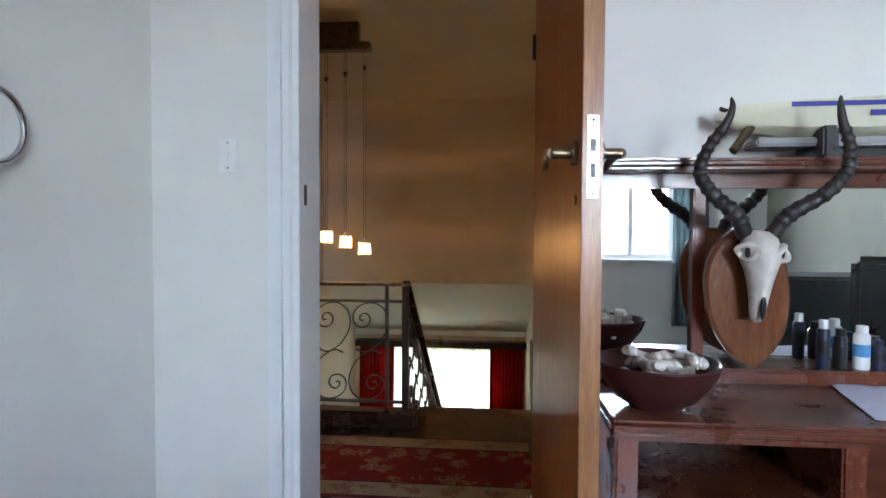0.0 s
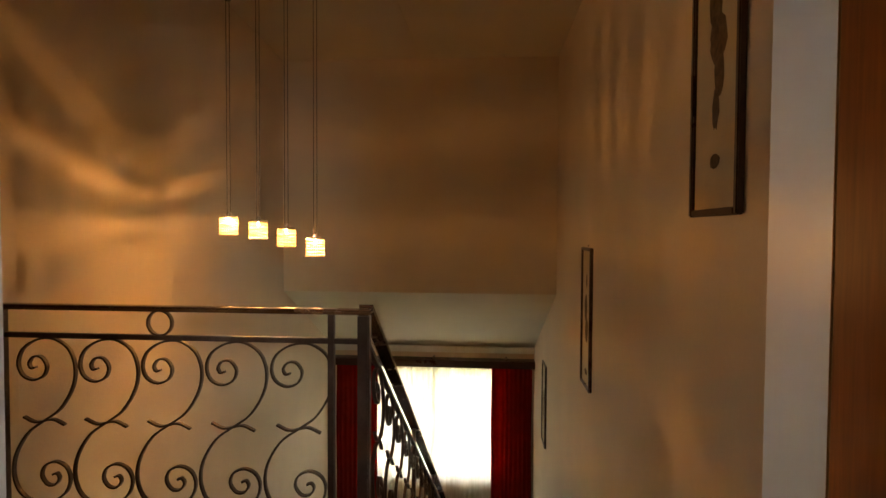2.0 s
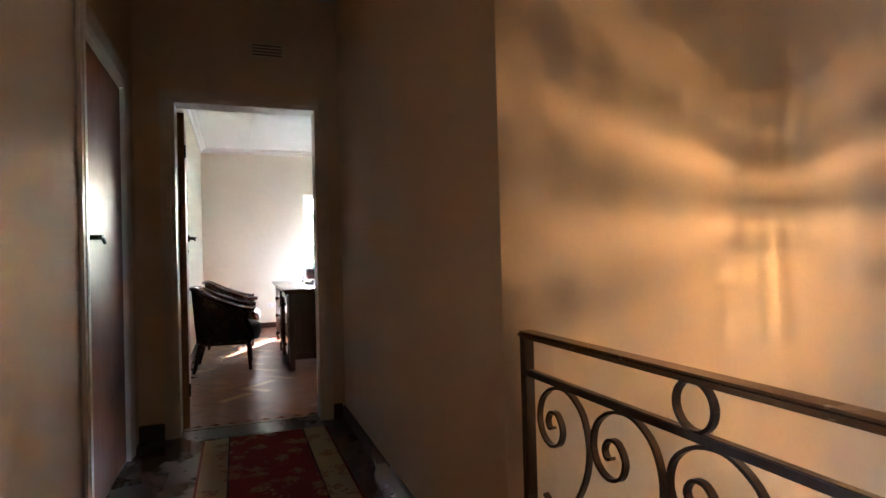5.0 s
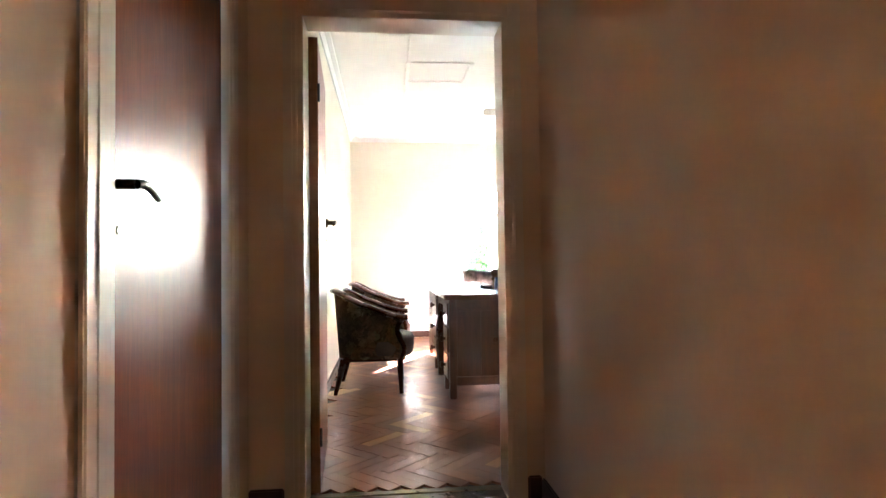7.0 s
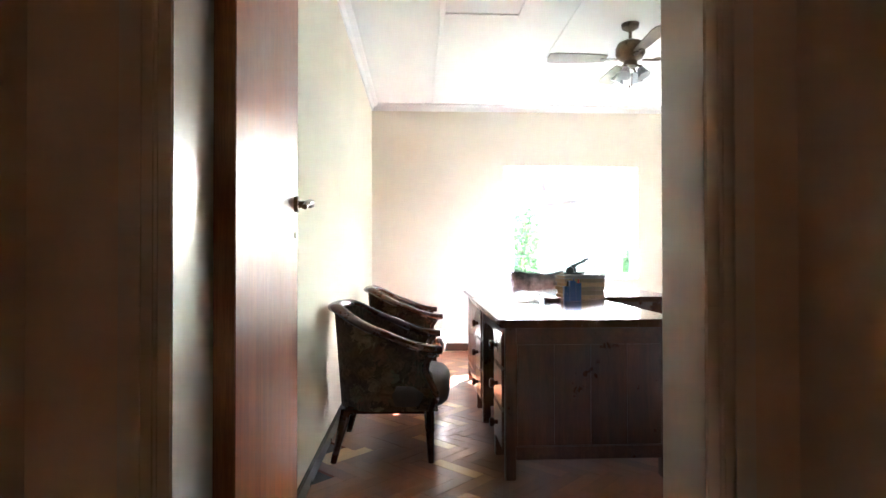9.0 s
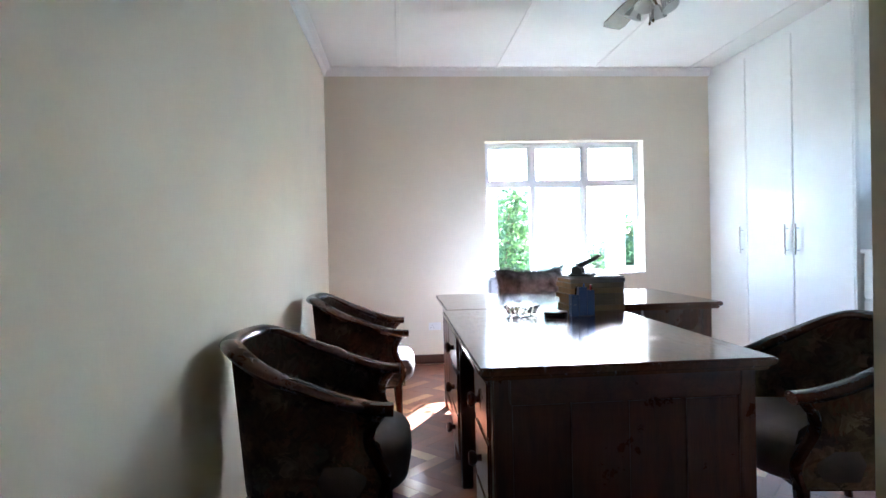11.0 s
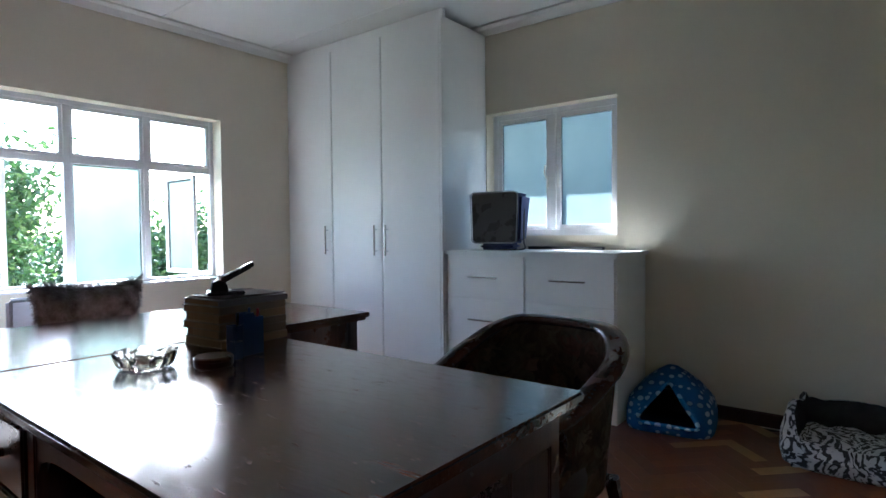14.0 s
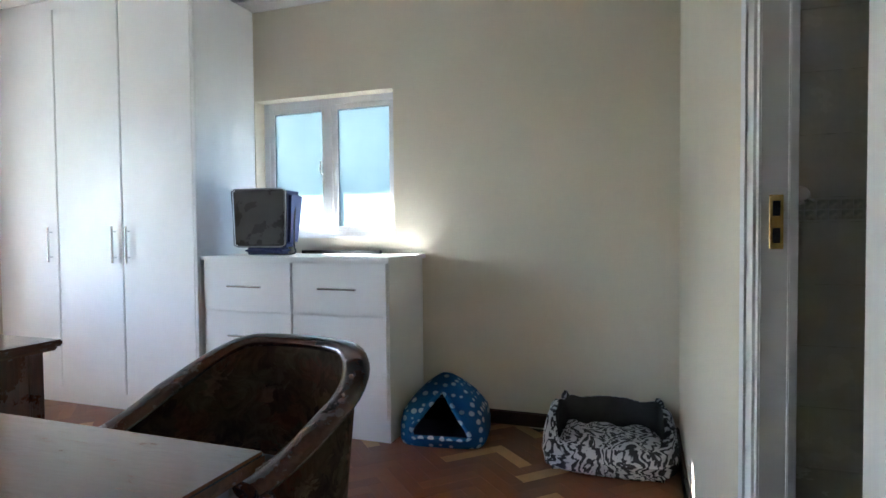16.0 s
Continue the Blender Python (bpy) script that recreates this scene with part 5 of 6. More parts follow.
        tube(bm, smooth_line([(sx * 0.270, 0.232, 0.592), (sx * 0.266, 0.196, 0.54), (sx * 0.260, 0.190, 0.48), (sx * 0.252, 0.215, 0.42), (sx * 0.240, 0.238, 0.35), (sx * 0.224, 0.212, 0.27)], 5), 0.019, 8)
        part("arm_post", bm, CHAIR_WOOD, ob, soft=True)
    return ob


SC = Matrix.Diagonal((1.12, 1.04, 0.99, 1))
first = tub_chair(pose(-6.06, -0.868, 0, 0, 0, -2) @ SC)
copy_thing(first, pose(-7.60, -0.82, 0, 0, 0, 2))
copy_thing(first, pose(-5.95, 1.04, 0, 0, 0, 174))

# chair behind the far desk with a fur cushion
oc = thing("office_chair", "pale blue office chair behind the far desk", "chair", pose(-8.20, 0.40, 0, 0, 0, -90))
part("back", slab(bmesh.new(), (-0.27, -0.20, 0.50), (0.27, -0.15, 0.85), 0.022, 3), PALE_BLUE, oc, soft=True)
part("seat", slab(bmesh.new(), (-0.25, -0.15, 0.42), (0.25, 0.30, 0.49), 0.03, 3), PALE_BLUE, oc, soft=True)
part("column", rod(bmesh.new(), (0, 0.06, 0.08), (0, 0.06, 0.42), 0.028, 14), BLACK_METAL, oc)
part("back_support", slab(bmesh.new(), (-0.03, -0.19, 0.40), (0.03, -0.155, 0.55), 0.006), BLACK_METAL, oc)
for k in range(5):
    a = 2 * math.pi * k / 5
    part("base_arm", rod(bmesh.new(), (0, 0.06, 0.10), (0.27 * math.cos(a), 0.06 + 0.27 * math.sin(a), 0.06), 0.018, 10, 0.013), BLACK_METAL, oc)
    part("castor", rod(bmesh.new(), (0.27 * math.cos(a) - 0.02, 0.06 + 0.27 * math.sin(a), 0.03), (0.27 * math.cos(a) + 0.02, 0.06 + 0.27 * math.sin(a), 0.03), 0.03, 14), BLACK_PLASTIC, oc)


def cushion(name, w, h, d, at, material, label, rough=0.0, seed=3):
    bm = bmesh.new()
    bmesh.ops.create_cube(bm, size=2)
    bmesh.ops.subdivide_edges(bm, edges=bm.edges[:], cuts=15, use_grid_fill=True)
    for v in bm.verts:
        x, y, z = v.co
        k = (1 - 0.55 * x ** 4) * (1 - 0.55 * z ** 4)
        k = (1 - x ** 4) ** 0.6 * (1 - z ** 4) ** 0.6
        pinch = 1 - 0.16 * (1 - x * x) * abs(z) ** 3
        v.co = Vector((x * w / 2 * (1 - 0.12 * (1 - z * z) * abs(x) ** 3), y * d / 2 * max(0.08, k), z * h / 2 * pinch))
        v.co += Vector((noise.noise(v.co * 9 + Vector((seed, 0, 0))), noise.noise(v.co * 9 + Vector((0, seed, 0))), noise.noise(v.co * 9 + Vector((0, 0, seed))))) * rough
    return solid(name, bm, material, label, "cushion", at, soft=True)


fur = cushion("fur_cushion", 0.50, 0.33, 0.20, pose(-8.08, 0.40, 0.765, -6, 0, -90), FUR, "dark grey-brown fur cushion propped on the office chair", 0.016)
rnd = random.Random(21)
vs, fs = [], []
base = [(v.co.copy(), v.normal.copy()) for v in fur.data.vertices]
for _ in range(5200):
    c, nrm = rnd.choice(base)
    c = c + Vector((rnd.gauss(0, 0.006), rnd.gauss(0, 0.004), rnd.gauss(0, 0.006)))
    d = (nrm + Vector((rnd.gauss(0, 0.35), rnd.gauss(0, 0.35), rnd.gauss(-0.35, 0.35)))).normalized()
    w = d.cross(Vector((rnd.gauss(0, 1), rnd.gauss(0, 1), rnd.gauss(0, 1)))).normalized() * 0.0022
    k = len(vs)
    vs += [c - w, c + w, c + d * rnd.uniform(0.014, 0.03)]
    fs.append((k, k + 1, k + 2))
me = bpy.data.meshes.new("fur_pile")
me.from_pydata([tuple(v) for v in vs], [], fs)
me.materials.append(FUR)
pile = new("fur_pile", me)
pile.parent = fur
pile["kind"] = "stuff"

# ---- things on the desks ----
ash = bmesh.new()
n = 24
prof = [(0.048, 0.0), (0.062, 0.006), (0.070, 0.022), (0.076, 0.045), (0.070, 0.047), (0.058, 0.030), (0.046, 0.014), (0.0, 0.012)]
rings = []
for r, z in prof:
    rings.append([ash.verts.new(((r + (0.004 if j % 2 else -0.002) * (z > 0.003)) * math.cos(2 * math.pi * j / n), (r + (0.004 if j % 2 else -0.002) * (z > 0.003)) * math.sin(2 * math.pi * j / n), z - (0.009 if z > 0.04 and j % 4 == 0 else 0))) for j in range(n)])
for a, b in zip(rings, rings[1:]):
    for j in range(n):
        ash.faces.new((a[j], a[(j + 1) % n], b[(j + 1) % n], b[j]))
ash.faces.new(rings[0][::-1])
solid("ashtray", ash, CRYSTAL, "heavy cut-glass ashtray on the desk", "ashtray", pose(-6.62, 0.025, 0.776) @ Matrix.Diagonal((1.13, 1.13, 1.1, 1)))
puck = thing("round_box", "small flat dark round box on the desk", "box", pose(-6.475, 0.155, 0.776) @ Matrix.Diagonal((1.15, 1.15, 1.1, 1)))
part("base", lathe(bmesh.new(), [(0.0, 0.0), (0.046, 0.0), (0.048, 0.004), (0.048, 0.016), (0.0, 0.016)], n=28), BOWL_RED, puck, soft=True)
part("lid", lathe(bmesh.new(), [(0.0, 0.0165), (0.049, 0.0165), (0.049, 0.024), (0.045, 0.028), (0.0, 0.028)], n=28), DESK_WOOD, puck, soft=True)


def book(z, h, w, d, yaw, cover, at):
    """A closed book lying flat, spine on the local -x side."""
    ob = thing("book", "thick old book with buff page edges in a stack", "book", at @ pose(0, 0, z, 0, 0, yaw), "stacked books")
    part("page_block", slab(bmesh.new(), (-d / 2 + 0.004, -w / 2 + 0.004, 0.003), (d / 2 - 0.003, w / 2 - 0.004, h - 0.003)), PAPER, ob, "buff page edges")
    bm = slab(bmesh.new(), (-d / 2, -w / 2, 0), (d / 2, w / 2, 0.003), 0.001, 1)
    slab(bm, (-d / 2, -w / 2, h - 0.003), (d / 2, w / 2, h), 0.001, 1)
    slab(bm, (-d / 2, -w / 2, 0.003), (-d / 2 + 0.004, w / 2, h - 0.003))
    part("cover", bm, cover, ob)
    return ob


stack = pose(-6.79, 0.425, 0.776, 0, 0, 4)
zz = 0.0
for dx, dy, h, w, d, yaw, c in ((0.004, 0.0, 0.034, 0.285, 0.215, 1, BOOK_TAN), (-0.004, 0.006, 0.038, 0.278, 0.21, -2, BOOK_OLIVE), (0.005, -0.006, 0.030, 0.288, 0.212, 2, BOOK_OLIVE), (-0.003, 0.003, 0.036, 0.280, 0.208, -1, BOOK_TAN), (0.002, -0.004, 0.032, 0.286, 0.213, 1.5, BOOK_OLIVE), (0.0, 0.004, 0.026, 0.290, 0.216, -1, BOOK_GREY)):
    h *= 0.82
    book(zz, h, w, d, yaw + 180, c, stack @ pose(dx, dy, 0))
    zz += h + 0.0006
top_z = 0.776 + zz
solid("paper_folder", slab(bmesh.new(), (-0.10, -0.135, 0), (0.10, 0.135, 0.006), 0.001, 1), BOOK_GREY, "thin grey folder lying on the book stack", "folder", pose(-6.80, 0.44, top_z + 0.0005, 0, 0, 6))
hp = thing("hole_punch", "large black metal two-hole punch on the book stack", "hole punch", pose(-6.80, 0.395, top_z + 0.007, 0, 0, 62) @ Matrix.Diagonal((0.80, 0.95, 0.95, 1)))
part("base", slab(bmesh.new(), (-0.085, -0.06, 0), (0.075, 0.06, 0.014), 0.004), BLACK_METAL, hp)
part("paper_guide", slab(bmesh.new(), (0.02, -0.006, 0.014), (0.115, 0.006, 0.019), 0.001, 1), CHROME, hp)


def side_plate(bm, outline, y, thick):
    """An upright plate of the given outline in x and z."""
    lo = [bm.verts.new((x, y - thick / 2, z)) for x, z in outline]
    hi = [bm.verts.new((x, y + thick / 2, z)) for x, z in outline]
    bm.faces.new(lo)
    bm.faces.new(hi[::-1])
    for k in range(len(outline)):
        j = (k + 1) % len(outline)
        bm.faces.new((lo[k], hi[k], hi[j], lo[j]))
    return bm


for y in (-0.042, 0.042):
    part("bracket", side_plate(bmesh.new(), [(-0.07, 0.014), (0.005, 0.014), (0.0, 0.04), (-0.03, 0.058), (-0.06, 0.05)], y, 0.016), BLACK_METAL, hp)
bm = bmesh.new()
for y in (-0.028, 0.028):
    side_plate(bm, [(-0.062, 0.034), (-0.03, 0.036), (0.105, 0.098), (0.100, 0.112), (-0.02, 0.070)], y, 0.012)
side_plate(bm, [(0.072, 0.088), (0.118, 0.106), (0.113, 0.122), (0.066, 0.104)], 0.0, 0.068)
side_plate(bm, [(-0.062, 0.034), (-0.03, 0.036), (-0.012, 0.058), (-0.035, 0.062)], 0.0, 0.056)
part("lever", bm, BLACK_METAL, hp, "raised black lever")
part("pins", rod(rod(bmesh.new(), (-0.03, -0.04, 0.05), (-0.03, -0.04, 0.07), 0.007, 10), (-0.03, 0.04, 0.05), (-0.03, 0.04, 0.07), 0.007, 10), CHROME, hp)
ph = thing("pen_holder", "dark blue plastic pen holder with pens beside the books", "pen holder", pose(-6.535, 0.295, 0.776, 0, 0, 4))
for dx, dy, w, h in ((0, -0.035, 0.036, 0.10), (0.0, 0.004, 0.04, 0.135), (0, 0.044, 0.036, 0.12), (0.03, -0.05, 0.028, 0.055)):
    bm = bmesh.new()
    for a, b in (((-w / 2, -w / 2, 0), (w / 2, w / 2, 0.003)), ((-w / 2, -w / 2, 0.003), (-w / 2 + 0.003, w / 2, h)), ((w / 2 - 0.003, -w / 2, 0.003), (w / 2, w / 2, h)), ((-w / 2 + 0.003, -w / 2, 0.003), (w / 2 - 0.003, -w / 2 + 0.003, h)), ((-w / 2 + 0.003, w / 2 - 0.003, 0.003), (w / 2 - 0.003, w / 2, h))):
        slab(bm, (a[0] + dx, a[1] + dy, a[2]), (b[0] + dx, b[1] + dy, b[2]))
    part("cup", bm, PEN_BLUE, ph)
for dx, dy, h, m in ((0.004, 0.006, 0.152, PEN_BLUE), (-0.005, -0.03, 0.14, BLACK_PLASTIC), (0.003, 0.04, 0.146, PEN_RED), (-0.004, 0.048, 0.135, CHROME)):
    part("pen", rod(bmesh.new(), (dx, dy, 0.004), (dx + 0.008, dy + 0.006, h), 0.0045, 8), m, ph)

# ---- on the chest, on the floor ----
bag = thing("pet_carrier", "black mesh carrier bag with grey piping and blue sides", "carrier bag", pose(-7.13, 2.78, 1.033, 0, 0, 8) @ Matrix.Diagonal((1.06, 1, 1.06, 1)))
def wedge(bm, w0, w1, d0, d1, z0, z1, lean=0.0, bevel=0.02):
    t = bmesh.new()
    bmesh.ops.create_cube(t, size=1)
    for v in t.verts:
        k = v.co.z + 0.5
        v.co = Vector((v.co.x * (w0 + (w1 - w0) * k), v.co.y * (d0 + (d1 - d0) * k) + lean * k, z0 + (z1 - z0) * k))
    bmesh.ops.bevel(t, geom=t.edges[:], offset=bevel, segments=3, affect="EDGES")
    join(bm, t)
    return bm
part("side", wedge(bmesh.new(), 0.33, 0.36, 0.16, 0.22, 0.045, 0.385, 0.03, 0.03), BAG_BLUE, bag, "blue nylon side", True)
part("front", wedge(bmesh.new(), 0.325, 0.345, 0.03, 0.03, 0.05, 0.388, -0.004, 0.012), BAG_BLACK, bag, "black mesh front", True).location = (0.0, -0.10, 0.0)
bm = bmesh.new()
c = [(-0.163, -0.118, 0.06), (-0.174, -0.122, 0.375), (-0.155, -0.122, 0.39), (0.155, -0.122, 0.39), (0.174, -0.122, 0.375), (0.163, -0.118, 0.06), (0.14, -0.118, 0.05), (-0.14, -0.118, 0.05), (-0.163, -0.118, 0.06)]
tube(bm, [Vector(p) for p in c], 0.005, 8)
part("piping", bm, BAG_GREY, bag, "grey piped edge", True)
part("base", slab(bmesh.new(), (-0.12, -0.09, 0.0), (0.12, 0.08, 0.05), 0.02, 3), BAG_BLUE, bag, soft=True)
bm = bmesh.new()
tube(bm, smooth_line([(0.17, 0.02, 0.30), (0.185, -0.03, 0.18), (0.195, -0.06, 0.06), (0.20, -0.08, 0.008), (0.05, -0.12, 0.006)], 5), 0.005, 6)
part("strap", bm, BLACK_PLASTIC, bag, "thin black strap", True)
solid("black_strip", slab(bmesh.new(), (-0.29, -0.02, 0), (0.29, 0.02, 0.022), 0.004), BLACK_PLASTIC, "long thin black strip lying below the window", "strip", pose(-6.71, 2.97, 1.033))

cat = thing("cat_house", "blue soft cat house with white spots and a dark opening", "pet house", pose(-5.905, 2.74, 0, 0, 0, 8) @ Matrix.Diagonal((1.22, 1, 1.03, 1)))
bm = bmesh.new()
s, hgt = 0.20, 0.355
rings = []
zs = np.concatenate([np.linspace(0, 0.06, 5), np.linspace(0.07, 0.345, 40), [0.352, 0.355]])
prof_z, prof_k = (0.0, 0.02, 0.10, 0.17, 0.25, 0.31, 0.345, 0.355), (0.95, 1.0, 1.0, 0.93, 0.66, 0.36, 0.14, 0.02)
NQ = 144
for z in zs:
    k = float(np.interp(z, prof_z, prof_k))
    ringv = []
    for q in range(NQ):
        a = 2 * math.pi * q / NQ
        cx, sy = math.cos(a), math.sin(a)
        e = 0.42
        ringv.append(bm.verts.new((s * math.copysign(abs(cx) ** e, cx) * k, s * math.copysign(abs(sy) ** e, sy) * k, z)))
    rings.append(ringv)


def in_door(p):
    w = 0.125 * max(0.0, 1 - max(0.0, p.z - 0.10) / 0.19)
    return p.y < -0.04 and 0.055 < p.z < 0.28 and abs(p.x) < w and abs(p.x) < -p.y * 0.92


for a, b in zip(rings, rings[1:]):
    for q in range(NQ):
        vs = (a[q], a[(q + 1) % NQ], b[(q + 1) % NQ], b[q])
        if not in_door(sum((v.co for v in vs), Vector()) / 4):
            bm.faces.new(vs)
bmesh.ops.solidify(bm, geom=bm.faces[:], thickness=0.022)
part("shell", bm, DOTS, cat, "blue fleece with white spots", True)
rim_pts = []
for x, z in ((-0.125, 0.057), (-0.125, 0.10), (-0.09, 0.155), (-0.05, 0.215), (-0.012, 0.268), (0.012, 0.268), (0.05, 0.215), (0.09, 0.155), (0.125, 0.10), (0.125, 0.057), (0.0, 0.055), (-0.125, 0.057)):
    k = float(np.interp(z, prof_z, prof_k))
    rim_pts.append((x, -s * k - 0.004, z))
part("door_rim", tube(bmesh.new(), smooth_line(rim_pts, 4), 0.011, 8), DOTS, cat, "padded rim of the opening", True)
part("floor_cushion", slab(bmesh.new(), (-0.16, -0.16, 0.012), (0.16, 0.16, 0.045), 0.016, 3), NAVY, cat, soft=True)
part("lining", slab(bmesh.new(), (-0.15, 0.10, 0.046), (0.15, 0.15, 0.20), 0.02, 2), BLACK_PLASTIC, cat, "dark lining", True)

bed = thing("pet_bed", "zebra-striped pet bed with a charcoal raised rim", "pet bed", pose(-5.005, 2.70, 0, 0, 0, 0) @ Matrix.Diagonal((1.12, 1.05, 0.95, 1)))
def rim(bm, inner):
    """A puffed wall round the bed, low at the front."""
    cols = []
    N = 72
    for q in range(N):
        a = 2 * math.pi * q / N
        c, s_ = math.cos(a), math.sin(a)
        e = 0.55
        px, py = math.copysign(abs(c) ** e, c), math.copysign(abs(s_) ** e, s_)
        hgt = 0.255 if py > -0.3 else 0.255 - 0.115 * min(1, (-py - 0.3) / 0.4)
        hgt += 0.035 * (abs(px) > 0.86 and abs(py) > 0.75) * (py > 0) + 0.008 * math.sin(9 * a)
        col = []
        if inner:
            prof_ = ((0.80, hgt + 0.002), (0.77, hgt * 0.7), (0.75, 0.10))
        else:
            prof_ = ((0.88, 0.0), (0.97, 0.02), (1.0, 0.08), (0.98, hgt * 0.6), (0.93, hgt * 0.9), (0.865, hgt), (0.80, hgt + 0.002))
        for k, z in prof_:
            p = Vector((0.295 * px * k, 0.27 * py * k, z))
            w = noise.noise(p * 14) * 0.010
            col.append(bm.verts.new(p + Vector((px, py, 0)) * w))
        cols.append(col)
    for a_, b_ in zip(cols, cols[1:] + cols[:1]):
        for j in range(len(a_) - 1):
            bm.faces.new((a_[j], b_[j], b_[j + 1], a_[j + 1]))
    return bm
part("outer_rim", rim(bmesh.new(), False), ZEBRA, bed, "zebra-print outside", True)
part("inner_rim", rim(bmesh.new(), True), DARK_CLOTH, bed, "charcoal fleece inside", True)
bm = bmesh.new()
bmesh.ops.create_grid(bm, x_segments=40, y_segments=36, size=1)
for v in bm.verts:
    x, y = v.co.x, v.co.y
    ed = max(abs(x), abs(y))
    v.co = Vector((x * 0.232, y * 0.212 - 0.005, 0.135 - 0.05 * ed ** 6 + 0.012 * noise.noise(Vector((x * 4, y * 4, 1))) + 0.01 * math.sin(9 * x + 4 * y)))
bmesh.ops.solidify(bm, geom=bm.faces[:], thickness=0.09)
part("mattress", bm, ZEBRA, bed, "zebra-print cushion", True)


def socket(name, at):
    ob = thing(name, "white wall socket outlet with a switch", "wall socket", at)
    part("plate", slab(bmesh.new(), (-0.06, -0.008, -0.036), (0.06, 0, 0.036), 0.003), WHITE_PLASTIC, ob)
    part("rocker", slab(bmesh.new(), (0.02, -0.011, -0.014), (0.04, -0.007, 0.014), 0.002), WHITE_PLASTIC, ob)
    bm = bmesh.new()
    for dx, dz in ((-0.025, 0.012), (-0.038, -0.012), (-0.012, -0.012)):
        rod(bm, (dx, -0.0086, dz), (dx, -0.0078, dz), 0.004, 10)
    part("pin_hole", bm, BLACK_PLASTIC, ob, "dark pin holes")
    return ob


socket("wall_socket", pose(XW, -0.255, 0.35, 0, 0, 90))
socket("wall_socket", pose(-7.15, YS, 0.32, 0, 0, 180))

# ---- ceiling fan ----
fan = thing("ceiling_fan", "ceiling fan with four woven-look blades and a cluster of glass shades", "ceiling fan", pose(-6.90, 0.84, 0))
part("canopy", lathe(bmesh.new(), [(0.0, H), (0.065, H), (0.06, H - 0.03), (0.02, H - 0.055), (0.0, H - 0.055)], n=24), BRONZE, fan, soft=True)
part("down_rod", rod(bmesh.new(), (0, 0, H - 0.055), (0, 0, 2.66), 0.012, 12), BRONZE, fan)
part("motor", lathe(bmesh.new(), [(0.0, 2.665), (0.04, 2.66), (0.09, 2.635), (0.105, 2.60), (0.105, 2.555), (0.085, 2.525), (0.05, 2.505), (0.05, 2.465), (0.0, 2.46)], n=28), BRONZE, fan, soft=True)
for k in range(4):
    a = radians(-91 + 90 * k)
    m = Matrix.Rotation(a, 4, "Z")
    iron = bmesh.new()
    join(iron, slab(bmesh.new(), (0.09, -0.018, 2.513), (0.22, 0.018, 2.521), 0.003), m)
    arm = part("blade_arm", iron, BRONZE, fan)
    bm = bmesh.new()
    t = bmesh.new()
    out = [(0.18, -0.045), (0.30, -0.058), (0.55, -0.068), (0.605, -0.055), (0.615, 0.0), (0.605, 0.055), (0.55, 0.068), (0.30, 0.058), (0.18, 0.045)]
    lo = [t.verts.new((x, y, 2.522)) for x, y in out]
    t.faces.new(lo)
    ext = bmesh.ops.extrude_face_region(t, geom=t.faces[:])
    for v in ext["geom"]:
        if isinstance(v, bmesh.types.BMVert):
            v.co.z += 0.007
    t.transform(Matrix.Translation((0, 0, 2.525)) @ Matrix.Rotation(radians(11), 4, "X") @ Matrix.Translation((0, 0, -2.525)))
    join(bm, t, m)
    part("blade", bm, FAN_BLADE, fan, "pale brown blade")
for k in range(4):
    a = radians(45 + 90 * k)
    c = Vector((math.cos(a) * 0.085, math.sin(a) * 0.085, 2.415))
    part("lamp_arm", rod(bmesh.new(), (math.cos(a) * 0.03, math.sin(a) * 0.03, 2.475), c + Vector((0, 0, 0.035)), 0.008, 8), BRONZE, fan)
    bm = bmesh.new()
    t = lathe(bmesh.new(), [(0.016, 0.03), (0.024, 0.022), (0.03, 0.0), (0.043, -0.03), (0.05, -0.045)], n=20)
    bmesh.ops.solidify(t, geom=t.faces[:], thickness=0.003)
    join(bm, t, Matrix.Translation(c) @ Matrix.Rotation(radians(28), 4, Vector((-math.sin(a), math.cos(a), 0)) * -1))
    part("glass_shade", bm, OPAL, fan, "frosted bell shade", True)
for dx in (-0.02, 0.025):
    part("pull_chain", ball(rod(bmesh.new(), (dx, 0, 2.465), (dx, 0, 2.33), 0.0015, 6), (dx, 0, 2.325), 0.007, 8, (1, 1, 1.6)), BRONZE, fan, soft=True)

# ---- bathroom seen through its door ----
# unseen opening with a frosted pane, added to brighten the dark bathroom
wt = wall_y("wall_ensuite_north", 2.88, YN - 0.001, -4.56, -3.32, 0, H, [(-3.80, -3.40, 1.45, 2.15)], TILE, "tiled shower wall with a mosaic band")
setting("bathroom_light_pane", slab(bmesh.new(), (-3.80, 3.10, 1.45), (-3.40, 3.105, 2.15)), OPAL, "unseen frosted pane added to brighten the bathroom")
band = tagged(new("mosaic_band"), "pale mosaic tile band on the shower wall", "tile band", kind="structure")
bm0 = mesh_of("mosaic_tile", slab(bmesh.new(), (-0.023, -0.006, -0.023), (0.023, 0, 0.023), 0.003, 1), TILE_BAND)
for k in range(24):
    for r in range(2):
        o = new("mosaic_tile", bm0)
        o.parent = band
        o.location = (-4.53 + k * 0.05, 2.88, 1.235 + r * 0.05)
grid = bmesh.new()
for z in (0.30, 0.60, 0.90, 1.20, 1.32, 1.62, 1.92, 2.22, 2.52):
    slab(grid, (-4.56, 2.877, z - 0.0015), (-3.32, 2.8795, z + 0.0015))
setting("trim_tile_joints", grid, TILE_BAND, "pale tile joints")
mix = thing("shower_mixer", "round chrome shower mixer on the tiled wall", "shower mixer", pose(-4.13, 2.872, 1.33))
